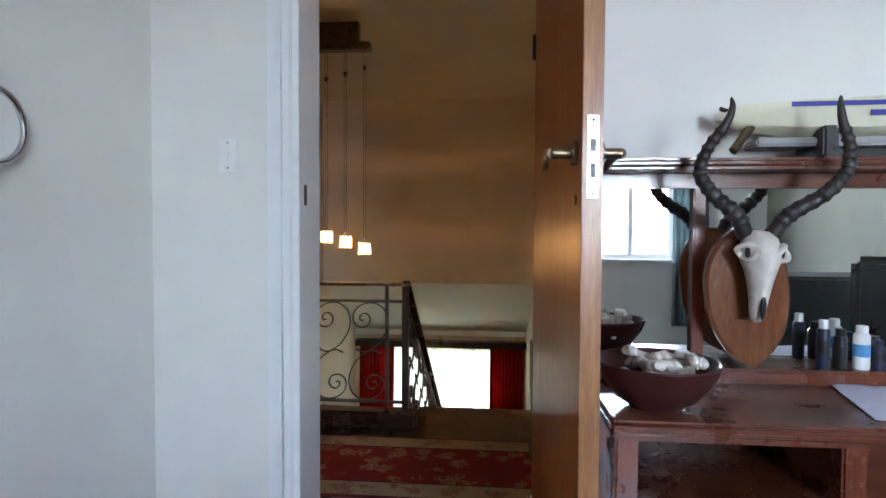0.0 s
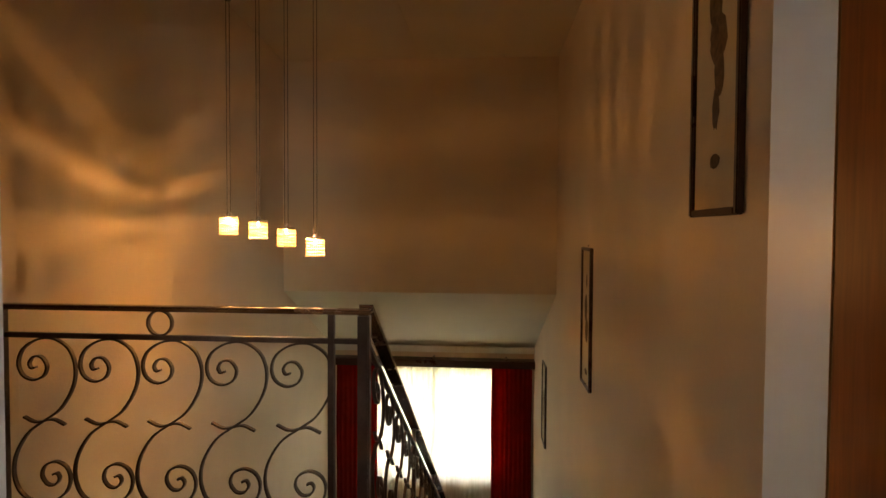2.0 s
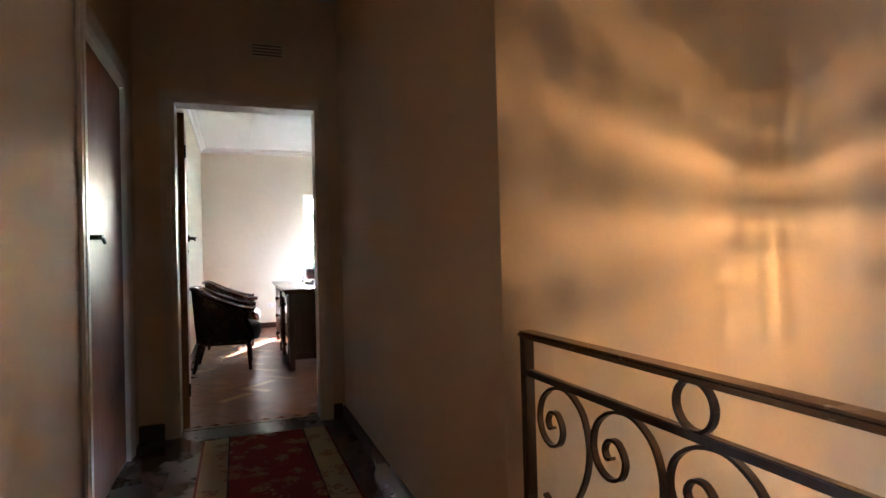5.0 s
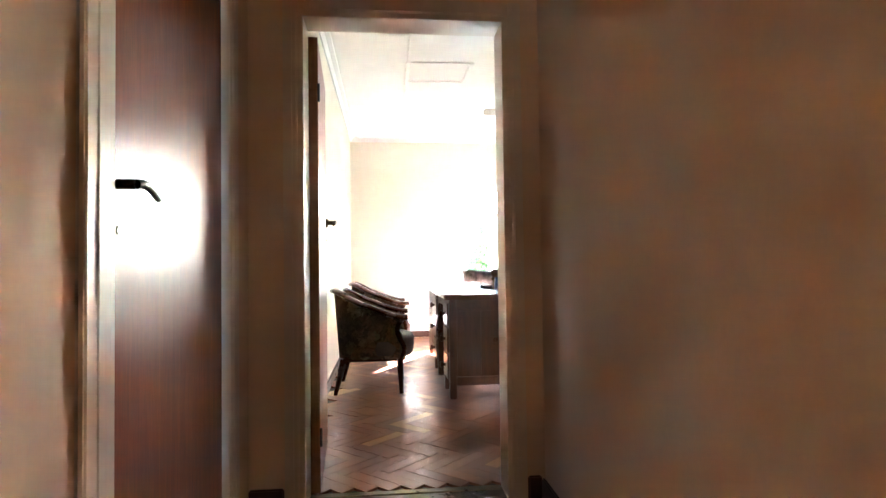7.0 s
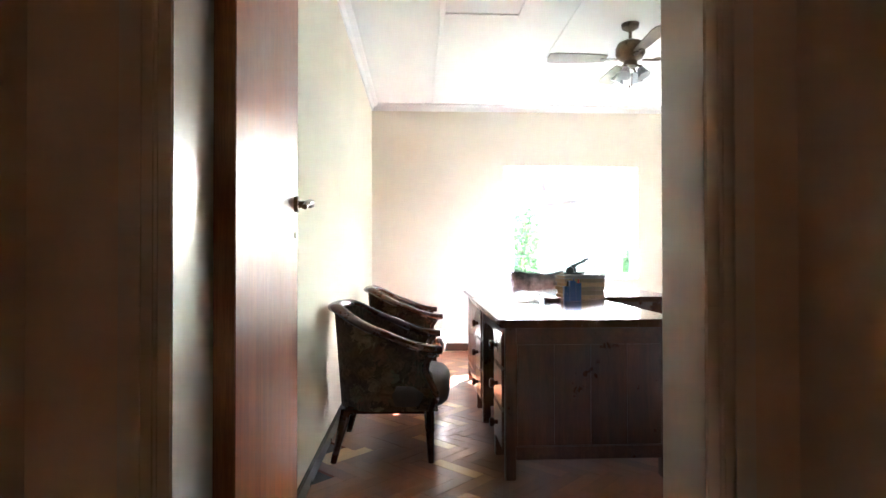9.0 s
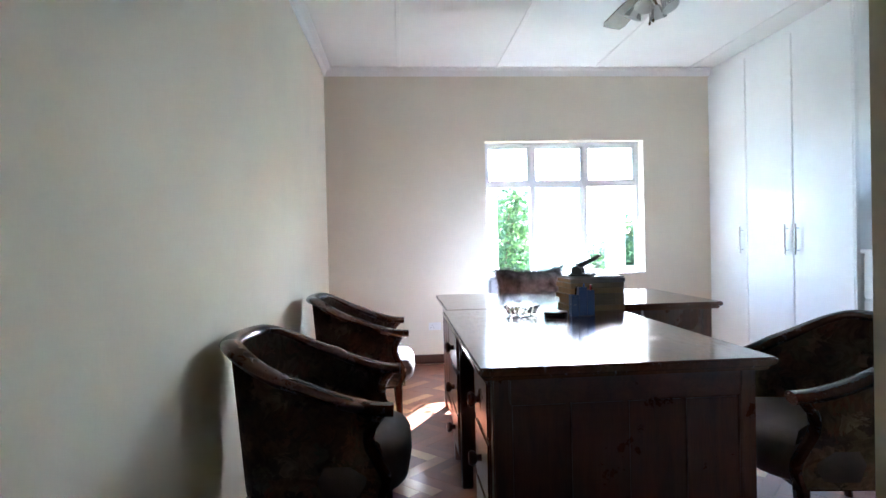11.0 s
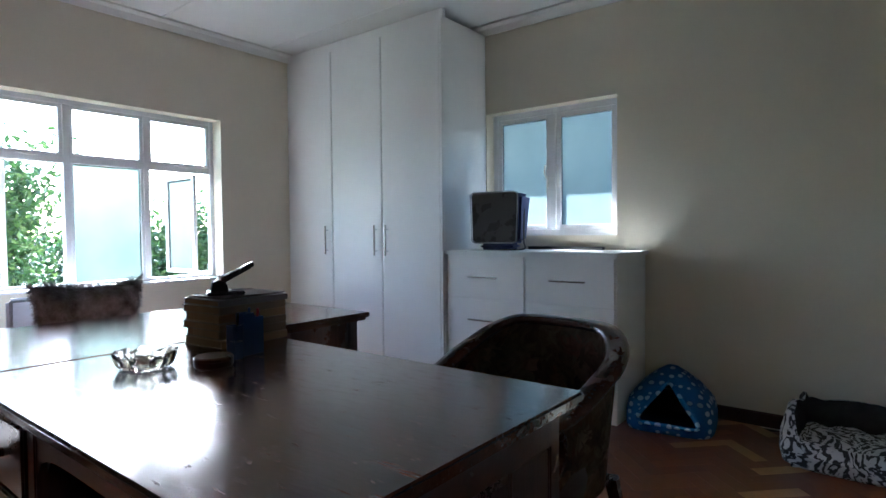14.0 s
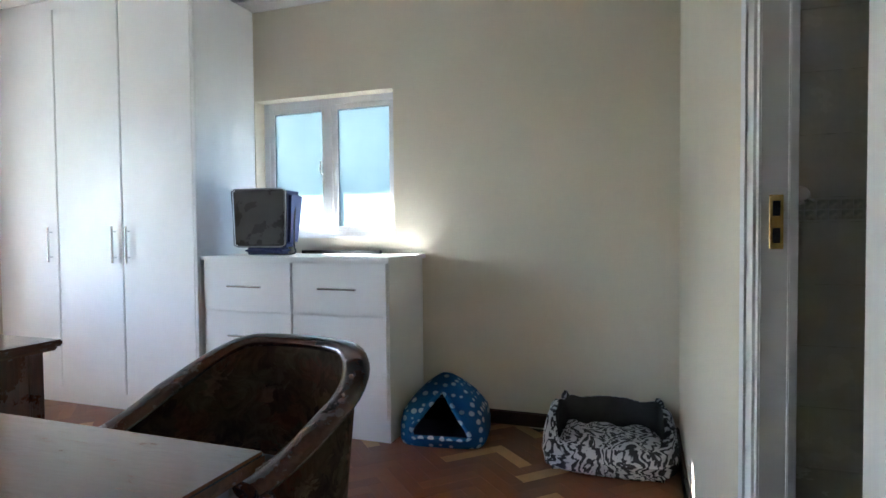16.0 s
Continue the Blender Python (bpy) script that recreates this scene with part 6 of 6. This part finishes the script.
part("rose", rod(bmesh.new(), (0, 0, 0), (0, -0.012, 0), 0.045, 28), CHROME, mix, soft=True)
part("knob", rod(bmesh.new(), (0, -0.012, 0), (0, -0.06, 0), 0.028, 20), CHROME, mix, soft=True)
part("lever", rod(bmesh.new(), (0, -0.05, 0.0), (0.05, -0.06, -0.03), 0.007, 10), CHROME, mix)
sho = thing("overhead_shower", "round white and chrome shower head on an arm", "shower head", pose(-3.98, 2.62, 2.36))
part("arm", tube(bmesh.new(), smooth_line([(-0.05, 0.255, 0.06), (-0.02, 0.15, 0.085), (0, 0.02, 0.06), (0, 0, 0.02)], 5), 0.010, 10), CHROME, sho, soft=True)
part("head", lathe(bmesh.new(), [(0.0, 0.025), (0.02, 0.022), (0.10, 0.008), (0.105, 0.0), (0.0, -0.004)], n=32), CHROME, sho, soft=True)
part("nozzle_plate", lathe(bmesh.new(), [(0.055, -0.0045), (0.09, -0.0035), (0.088, -0.008), (0.057, -0.008)], n=32), WHITE_PLASTIC, sho, soft=True)
dr = thing("floor_drain", "dark square floor drain in the shower", "drain", pose(-4.02, 2.20, 0.0))
part("grate", slab(bmesh.new(), (-0.06, -0.06, 0), (0.06, 0.06, 0.004), 0.001, 1), BRONZE, dr)

# ---- bedroom ----
sw = thing("light_switch", "white light switch plate on the bedroom wall", "light switch", pose(-0.36, -1.53, 1.425))
part("plate", slab(bmesh.new(), (-0.032, -0.006, -0.056), (0.032, 0, 0.056), 0.002), WHITE_PLASTIC, sw)
part("toggle", slab(bmesh.new(), (-0.007, -0.014, -0.014), (0.007, -0.005, 0.014), 0.003), WHITE_PLASTIC, sw)
for z in (-0.042, 0.042):
    part("screw", rod(bmesh.new(), (0, -0.0072, z), (0, -0.0055, z), 0.0035, 10), CHROME, sw)
tr_ = thing("towel_ring", "chrome towel ring on the bedroom side wall", "towel ring", pose(-0.63, -2.19, 1.41, 0, 0, 90))
part("rose", rod(bmesh.new(), (0, 0, 0.085), (0, -0.04, 0.085), 0.018, 16), CHROME, tr_, soft=True)
part("ring", tube(bmesh.new(), [Vector((0.085 * math.cos(a), -0.042, 0.085 * math.sin(a))) for a in np.linspace(0, 2 * math.pi, 37)], 0.008, 10), CHROME, tr_, soft=True)

dres = thing("dressing_table", "reddish-brown wooden dressing table with a framed triple mirror", "dressing table")
DX0, DX1, DY0, DY1 = 0.80, 2.35, -2.06, -1.56
part("top", slab(slab(bmesh.new(), (DX0, DY0, 0.712), (DX1, DY1, 0.742), 0.010, 3), (DX0 + 0.01, DY0 + 0.012, 0.692), (DX1 - 0.01, DY1, 0.713), 0.006), DRESSER_WOOD, dres, "polished top with a moulded edge", True)
part("back_ledge", slab(bmesh.new(), (DX0 + 0.02, -1.70, 0.742), (DX1 - 0.02, -1.585, 0.785), 0.008), DRESSER_WOOD, dres, "raised ledge below the mirror")
part("shelf", slab(bmesh.new(), (DX0 - 0.02, -1.74, 1.352), (DX1 + 0.02, -1.545, 1.384), 0.012, 3), DRESSER_WOOD, dres, "shelf above the mirrors", True)
part("mirror_rail", slab(bmesh.new(), (DX0, -1.615, 1.308), (DX1, -1.575, 1.351), 0.004), DRESSER_WOOD, dres)
for x in (DX0, 1.128, 1.98, DX1 - 0.035):
    part("mirror_post", slab(bmesh.new(), (x, -1.615, 0.785), (x + 0.036, -1.575, 1.307), 0.004), DRESSER_UP, dres)
for x0, x1 in ((DX0 + 0.036, 1.128), (1.164, 1.98), (2.016, DX1 - 0.035)):
    part("mirror", slab(bmesh.new(), (x0, -1.594, 0.785), (x1, -1.588, 1.308)), MIRROR, dres, "mirror glass")
part("back_panel", slab(bmesh.new(), (DX0, -1.574, 0.3), (DX1, -1.562, 1.35)), DRESSER_WOOD, dres)
for x in (1.33, DX1 - 0.07, DX0 + 0.02):
    for y in (-2.02, -1.66):
        part("leg", slab(bmesh.new(), (x, y, 0.0), (x + 0.055, y + 0.055, 0.692), 0.006), DRESSER_UP, dres)
part("side_panel", slab(bmesh.new(), (1.345, -1.964, 0.35), (1.37, -1.661, 0.692)), DRESSER_UP, dres)
part("lower_shelf", slab(bmesh.new(), (DX0 + 0.08, -2.0, 0.515), (1.33, -1.60, 0.54), 0.005), DRESSER_WOOD, dres)
cl = bmesh.new()
bmesh.ops.create_grid(cl, x_segments=24, y_segments=16, size=1)
for v in cl.verts:
    v.co = Vector((v.co.x * 0.28, v.co.y * 0.20, 0.004 + 0.003 * noise.noise(Vector((v.co.x * 4, v.co.y * 4, 0)))))
bmesh.ops.solidify(cl, geom=cl.faces[:], thickness=0.002)
solid("cloth", cl, LILAC, "pale lilac cloth lying on the dressing table", "cloth", pose(1.73, -1.87, 0.743, 0, 0, -14))

bowl = bmesh.new()
lathe(bowl, [(0.0, 0.0), (0.062, 0.0), (0.066, 0.008), (0.10, 0.028), (0.135, 0.075), (0.150, 0.112), (0.148, 0.117), (0.142, 0.114), (0.125, 0.078), (0.092, 0.036), (0.0, 0.022)], n=40)
solid("bowl", bowl, BOWL_RED, "wide oxblood-coloured bowl holding bleached bones", "bowl", pose(0.935, -1.935, 0.7425), soft=True)
rnd = random.Random(5)
for k in range(13):
    a, r = rnd.uniform(0, 6.28), rnd.uniform(0.0, 0.085)
    L = rnd.uniform(0.05, 0.11)
    bm = bmesh.new()
    pts = smooth_line([(-L / 2, 0, 0), (-L / 5, 0.006, 0.004), (L / 5, -0.004, 0.006), (L / 2, 0.004, 0)], 4)
    tube(bm, pts, 0.012, 9, [0.016 - 0.007 * math.sin(math.pi * j / (len(pts) - 1)) for j in range(len(pts))])
    for s in (-1, 1):
        ball(bm, (s * L / 2, 0.008, 0), 0.016, 10, (1.1, 0.9, 0.8))
        ball(bm, (s * L / 2, -0.010, 0.002), 0.014, 10)
    for v in bm.verts:
        v.co += Vector((noise.noise(v.co * 60 + Vector((k, 0, 0))), noise.noise(v.co * 60 + Vector((0, k, 0))), noise.noise(v.co * 60))) * 0.004
    solid("bone", bm, BONE, "small bleached bone lying in the bowl", "bone", pose(0.935 + r * math.cos(a), -1.935 + r * math.sin(a), 0.7425 + 0.072 + 0.0045 * k, rnd.uniform(-20, 20), rnd.uniform(-25, 25), rnd.uniform(0, 360)), "bones in the bowl", True)

# skull trophy on its shield, leaning on the mirror
tro = thing("skull_trophy", "antelope skull with ringed horns on a shield-shaped wooden plaque", "trophy", pose(1.288, -1.690, 0.7865, 4, 0, -1))
bm = bmesh.new()
out = smooth_line([(0, 0, 0.0), (0.075, 0, 0.05), (0.118, 0, 0.13), (0.128, 0, 0.22), (0.115, 0, 0.29), (0.07, 0, 0.345), (0.0, 0, 0.372), (-0.07, 0, 0.345), (-0.115, 0, 0.29), (-0.128, 0, 0.22), (-0.118, 0, 0.13), (-0.075, 0, 0.05), (0, 0, 0)], 4)[:-1]
levels = []
for y, k in ((0.012, 1.0), (-0.004, 1.0), (-0.012, 0.93)):
    levels.append([bm.verts.new((p.x * k * 0.88, y, 0.19 + (p.z - 0.19) * k)) for p in out])
for a, b in zip(levels, levels[1:]):
    for j in range(len(out)):
        bm.faces.new((a[j], a[(j + 1) % len(out)], b[(j + 1) % len(out)], b[j]))
bm.faces.new(levels[0])
bm.faces.new(levels[-1][::-1])
bm.transform(Matrix.Translation((0.02, 0, 0)) @ Matrix.Rotation(radians(-9), 4, "Y"))
bm.transform(Matrix.Translation((-0.03, 0, 0)) @ Matrix.Diagonal((1, 1, 1.10, 1)))
part("plaque", bm, PLAQUE_WOOD, tro, "polished shield plaque")
bm = bmesh.new()
rings = []
for z, w, d, y in ((0.335, 0.032, 0.028, -0.045), (0.315, 0.052, 0.045, -0.055), (0.285, 0.062, 0.055, -0.062), (0.25, 0.060, 0.052, -0.068), (0.22, 0.047, 0.044, -0.070), (0.18, 0.036, 0.036, -0.070), (0.14, 0.029, 0.029, -0.068), (0.10, 0.023, 0.023, -0.064), (0.075, 0.017, 0.016, -0.060), (0.068, 0.006, 0.006, -0.058)):
    rings.append([bm.verts.new((0.64 * w * math.cos(2 * math.pi * q / 20) * (1 + 0.10 * math.cos(4 * math.pi * q / 20)), y + d * math.sin(2 * math.pi * q / 20), z)) for q in range(20)])
for a, b in zip(rings, rings[1:]):
    for q in range(20):
        bm.faces.new((a[q], a[(q + 1) % 20], b[(q + 1) % 20], b[q]))
bm.faces.new(rings[0])
bm.faces.new(rings[-1][::-1])
for s in (-1, 1):
    t = bmesh.new()
    tube(t, [Vector((0.024 * math.cos(a), 0.008 * math.sin(2 * a), 0.022 * math.sin(a))) for a in np.linspace(0, 2 * math.pi, 19)], 0.007, 8)
    join(bm, t, Matrix.Translation((s * 0.036, -0.090, 0.275)) @ Matrix.Rotation(radians(s * 52), 4, "Z"))
for v in bm.verts:
    v.co += v.co.normalized() * noise.noise(v.co * 45) * 0.005
bm.transform(Matrix.Translation((0, 0, 0.325)) @ Matrix.Diagonal((1.2, 1.05, 0.94, 1)) @ Matrix.Translation((0, 0, -0.325)))
LIFT = Matrix.Translation((-0.04, 0, 0.065))
bm.transform(LIFT)
part("skull", bm, BONE, tro, "bleached white skull", True)
for x in (-0.037, 0.037):
    part("eye_socket", ball(bmesh.new(), LIFT @ Vector((x * 1.15, -0.094, 0.278)), 0.014, 12, (0.6, 0.6, 1)), BLACK_PLASTIC, tro, "dark eye socket", True)
part("nose", ball(bmesh.new(), LIFT @ Vector((0.0, -0.102, 0.132)), 0.010, 12, (0.8, 0.5, 3.6)), BLACK_PLASTIC, tro, "dark nose opening", True)
for s in (-1, 1):
    pts = smooth_line([(s * 0.030, -0.050, 0.325), (s * 0.062, -0.035, 0.40), (s * 0.125, -0.03, 0.47), (s * 0.165, -0.035, 0.545), (s * 0.158, -0.05, 0.63), (s * 0.128, -0.065, 0.71), (s * 0.118, -0.065, 0.765), (s * 0.120, -0.055, 0.80)], 9)
    pts = [Vector((p.x * 1.1 - 0.04 + 0.05 * (p.z - 0.325), p.y - 0.05 * min(1, (p.z - 0.325) / 0.15), 0.385 + (p.z - 0.325) * 0.76)) for p in pts]
    N = len(pts)
    rad = []
    for j in range(N):
        u = j / (N - 1)
        rad.append(0.0205 * (1 - u) ** 0.6 + 0.0015 + (0.0038 if j % 3 == 0 and 0.05 < u < 0.68 else 0))
    part("horn", tube(bmesh.new(), pts, 0.02, 12, rad), HORN, tro, "dark ringed horn", True)

# model boat on the shelf
boat = thing("model_boat", "cream model boat with blue stripes on a black cradle", "model boat", pose(1.575, -1.65, 1.385, 0, 0, -3) @ Matrix.Diagonal((1, 1, 1.15, 1)))
bm = bmesh.new()
rings = []
for x, w, z0, z1 in ((-0.40, 0.004, 0.105, 0.118), (-0.33, 0.045, 0.075, 0.135), (-0.20, 0.07, 0.055, 0.140), (0.0, 0.075, 0.05, 0.145), (0.25, 0.075, 0.05, 0.15), (0.42, 0.07, 0.055, 0.15)):
    rings.append([bm.verts.new((x, sy * w * f, z0 + (z1 - z0) * g)) for sy, f, g in ((-1, 0.2, 0), (-1, 0.8, 0.25), (-1, 1, 0.8), (-1, 0.85, 1), (1, 0.85, 1), (1, 1, 0.8), (1, 0.8, 0.25), (1, 0.2, 0))])
for a, b in zip(rings, rings[1:]):
    for q in range(8):
        bm.faces.new((a[q], a[(q + 1) % 8], b[(q + 1) % 8], b[q]))
bm.faces.new(rings[0])
bm.faces.new(rings[-1][::-1])
part("hull", bm, CREAM_HULL, boat, "cream enamelled hull", True)
bm = bmesh.new()
slab(bm, (-0.22, -0.0775, 0.122), (0.08, -0.0735, 0.133))
slab(bm, (-0.02, -0.0785, 0.098), (0.38, -0.0755, 0.110))
part("stripe", bm, STRIPE_BLUE, boat, "blue painted stripes")
part("keel_plate", slab(bmesh.new(), (-0.30, -0.05, 0.03), (0.40, 0.05, 0.052), 0.006), BAG_GREY, boat)
for x in (-0.12, 0.22):
    part("cradle_end", slab(bmesh.new(), (x - 0.02, -0.085, 0.0), (x + 0.02, 0.085, 0.075), 0.006), BLACK_PLASTIC, boat)
part("cradle_bar", slab(bmesh.new(), (-0.10, -0.012, 0.004), (0.20, 0.012, 0.028), 0.003), BLACK_PLASTIC, boat)
part("bow_gear", rod(rod(bmesh.new(), (-0.36, -0.04, 0.02), (-0.30, -0.02, 0.09), 0.012, 10), (-0.39, -0.02, 0.13), (-0.32, 0.0, 0.115), 0.006, 8), BRONZE, boat)

# bottles on the ledge
def bottle(x, r, h, material, cap, label, at_y=-1.66):
    ob = thing("bottle", label, "bottle", pose(x, at_y, 0.7855), "toiletries")
    part("body", lathe(bmesh.new(), [(0.0, 0.0), (r * 0.95, 0.0), (r, 0.004), (r, h * 0.78), (r * 0.8, h * 0.82), (0.0, h * 0.82)], n=20), material, ob, soft=True)
    part("cap", lathe(bmesh.new(), [(0.0, h * 0.82), (r * 0.72, h * 0.82), (r * 0.72, h * 0.99), (r * 0.6, h), (0.0, h)], n=20), cap, ob, soft=True)
    part("label_band", lathe(bmesh.new(), [(r + 0.0004, h * 0.30), (r + 0.0008, h * 0.30), (r + 0.0008, h * 0.58), (r + 0.0004, h * 0.58)], n=20), BLUE_BAND if material is WHITE_PLASTIC else BLACK_PLASTIC, ob, "plain label band")
    return ob


bottle(1.480, 0.017, 0.14, NAVY, WHITE_PLASTIC, "slim navy spray can with a white cap")
bottle(1.527, 0.018, 0.115, BLACK_PLASTIC, BLACK_PLASTIC, "slim black deodorant spray can")
bottle(1.585, 0.021, 0.125, WHITE_PLASTIC, WHITE_PLASTIC, "white bottle with a light blue label")
bottle(1.632, 0.014, 0.085, NAVY, NAVY, "small navy blue plastic tube")
bottle(1.690, 0.034, 0.075, SILVER, SILVER, "low round silver tin")

# things seen only in the mirror
drape("curtain", 2.28, 2.62, -5.50, 0.25, 2.35, 6, 0.03, GREEN_CLOTH, "grey-green patterned curtain beside the bedroom window", "curtain", 7)
cab = thing("dark_cabinet", "dark grey low cabinet with a moulded front", "cabinet", pose(2.55, -3.75, 0))
part("body", slab(bmesh.new(), (-0.55, -0.25, 0.04), (0.6, 0.25, 0.90), 0.02, 3), TV_GREY, cab, soft=True)
part("front_panel", slab(bmesh.new(), (-0.48, 0.25, 0.12), (0.0, 0.258, 0.80), 0.02, 3), TV_GREY, cab, soft=True)
part("plinth", slab(bmesh.new(), (-0.5, -0.22, 0), (0.55, 0.2, 0.04)), BLACK_PLASTIC, cab)
arm = thing("black_chair", "black high-backed padded chair", "chair", pose(2.78, -3.2, 0, 0, 0, 200))
part("seat", slab(bmesh.new(), (-0.26, -0.25, 0.40), (0.26, 0.25, 0.50), 0.04, 3), BLACK_PLASTIC, arm, soft=True)
part("backrest", slab(bmesh.new(), (-0.25, -0.30, 0.50), (0.25, -0.22, 1.05), 0.04, 3), BLACK_PLASTIC, arm, soft=True)
for sx in (-0.2, 0.2):
    for sy in (-0.2, 0.2):
        part("leg", rod(bmesh.new(), (sx, sy, 0), (sx, sy, 0.40), 0.018, 10), BLACK_METAL, arm)

# ---- outside ----
bm = bmesh.new()
R = 1500
vs = [bm.verts.new((R * math.cos(2 * math.pi * q / 48), R * math.sin(2 * math.pi * q / 48), -3.0)) for q in range(48)]
bm.faces.new(vs)
setting("ground", bm, GRASS, "lawn reaching the horizon")


def tree(at, height, spread, seed, count):
    rnd = random.Random(seed)
    ob = thing("tree", "leafy green garden tree outside the window", "tree", at, "garden trees")
    bm = bmesh.new()
    tips = []
    trunk = smooth_line([(0, 0, 0), (0.05, 0.03, height * 0.2), (-0.03, 0.05, height * 0.42), (0.04, 0.0, height * 0.62)], 4)
    tube(bm, trunk, 0.1, 8, [0.11 * (1 - 0.6 * k / (len(trunk) - 1)) for k in range(len(trunk))])
    for k in range(16):
        a = rnd.uniform(0, 6.28)
        z0 = height * rnd.uniform(0.22, 0.6)
        r = spread * rnd.uniform(0.45, 1.0)
        z1 = min(height * 0.97, z0 + height * rnd.uniform(0.06, 0.36))
        limb = smooth_line([(0, 0, z0), (r * 0.45 * math.cos(a), r * 0.45 * math.sin(a), z0 + (z1 - z0) * 0.65), (r * math.cos(a), r * math.sin(a), z1)], 4)
        tube(bm, limb, 0.03, 5, [0.04 * (1 - 0.85 * j / (len(limb) - 1)) for j in range(len(limb))])
        tips += limb[2:]
    part("trunk", bm, BARK, ob, soft=True)
    vs, fs = [], []
    for _ in range(count):
        c = rnd.choice(tips) + Vector((rnd.gauss(0, 0.19), rnd.gauss(0, 0.19), rnd.gauss(0, 0.17)))
        d = Vector((rnd.gauss(0, 1), rnd.gauss(0, 1), rnd.gauss(-0.3, 0.7))).normalized()
        s = d.cross(Vector((rnd.gauss(0, 1), rnd.gauss(0, 1), rnd.gauss(0, 1)))).normalized()
        L, w = rnd.uniform(0.05, 0.11), rnd.uniform(0.014, 0.028)
        n = len(vs)
        up = s.cross(d) * 0.008
        vs += [c, c + d * L * 0.5 + s * w + up, c + d * L, c + d * L * 0.5 - s * w + up]
        fs.append((n, n + 1, n + 2, n + 3))
    me = bpy.data.meshes.new("crown")
    me.from_pydata([tuple(v) for v in vs], [], fs)
    me.materials.append(LEAF)
    crown = new("crown", me)
    crown.parent = ob
    return ob


tree(pose(-12.3, 1.0, -3.0), 5.5, 1.4, 11, 22000)
tree(pose(-13.0, 3.0, -3.0), 5.6, 1.6, 12, 24000)
tree(pose(-12.0, 4.9, -3.0), 5.4, 1.4, 13, 18000)
tree(pose(-13.6, -0.9, -3.0), 5.3, 1.6, 14, 16000)
tree(pose(-15.5, 2.0, -3.0), 5.5, 2.0, 15, 22000)
tree(pose(-15.0, 4.6, -3.0), 5.6, 1.9, 16, 20000)
tree(pose(-12.6, 2.1, -3.0), 4.6, 1.3, 17, 18000)
# eaves placed to shade the windows, and the neighbouring garden wall to the north
setting("eave_north", slab(bmesh.new(), (-9.8, YN + 0.2, 2.45), (-3.0, YN + 1.0, 2.6), 0.01), GLOSS_WHITE, "white eave placed to shade the window")
# unseen eave, added to block direct sun from the far desk
setting("unseen_eave_west", slab(bmesh.new(), (XW - 1.37, -1.9, 2.45), (XW - 0.221, YN + 0.198, 2.6), 0.01), GLOSS_WHITE, "white eave placed to shade the window")
nb = thing("neighbour_house", "pale rendered neighbouring house wall", "house")
part("wall", slab(bmesh.new(), (-13.0, 7.8, -3.0), (-1.0, 8.1, 1.75)), ROOF_TILE, nb)
part("coping", slab(bmesh.new(), (-13.05, 7.75, 1.75), (-0.95, 8.15, 1.83), 0.01), ROOF_TILE, nb)

# ---- parquet, laid in herringbone at 45 degrees ----
def parquet():
    W, n = 0.074, 4
    L = W * n
    fl = bpy.data.objects["floor"]
    meshes = []
    for vert in (0, 1):
        bm = slab(bmesh.new(), (-L / 2 + 0.0003, -W / 2 + 0.0003, -0.012), (L / 2 - 0.0003, W / 2 - 0.0003, 0.0))
        for v in bm.verts:
            if v.co.z > -0.006:
                v.co.x *= 1 - 0.0006 / L
                v.co.y *= 1 - 0.0006 / W
        meshes.append(mesh_of("parquet_block", bm, PARQUET))
    rest_v, rest_f = [], []
    c45 = math.cos(math.pi / 4)
    near = 0
    rnd = random.Random(9)
    for i in range(-110, 111):
        for j in range(-26, 27):
            for vert in (0, 1):
                ox, oy = i + n * j, i - n * j
                cx, cy = (ox + n / 2, oy + 0.5) if not vert else (ox + n + 0.5, oy + 1 - n / 2)
                px, py = cx * W, cy * W
                x, y = -6.2 + (px - py) * c45, 0.6 + (px + py) * c45
                ang = 45 + 90 * vert
                if not (XW < x < -3.89 and YS < y < YN) or (x > -4.60 and y > 0.14):
                    continue
                z = rnd.uniform(-0.0006, 0.0002)
                if near < 300 and (-6.3 < x < -4.6) and (-1.2 < y < 0.35 or 1.6 < y < 2.9):
                    ob = new("parquet_block", meshes[0])
                    ob.parent = fl
                    ob.matrix_basis = pose(x, y, z, 0, 0, ang)
                    near += 1
                else:
                    m = pose(x, y, z, 0, 0, ang)
                    k = len(rest_v)
                    for sx, sy, zz in ((-1, -1, -0.012), (1, -1, -0.012), (1, 1, -0.012), (-1, 1, -0.012), (-1, -1, 0), (1, -1, 0), (1, 1, 0), (-1, 1, 0)):
                        rest_v.append(tuple(m @ Vector((sx * (L / 2 - 0.0005), sy * (W / 2 - 0.0005), zz))))
                    rest_f.extend([tuple(k + q for q in f) for f in ((4, 5, 6, 7), (0, 1, 5, 4), (1, 2, 6, 5), (2, 3, 7, 6), (3, 0, 4, 7))])
    me = bpy.data.meshes.new("parquet_rest")
    me.from_pydata(rest_v, [], rest_f)
    me.materials.append(PARQUET)
    ob = new("parquet_rest", me)
    ob.parent = fl
    ob["kind"] = "stuff"


parquet()
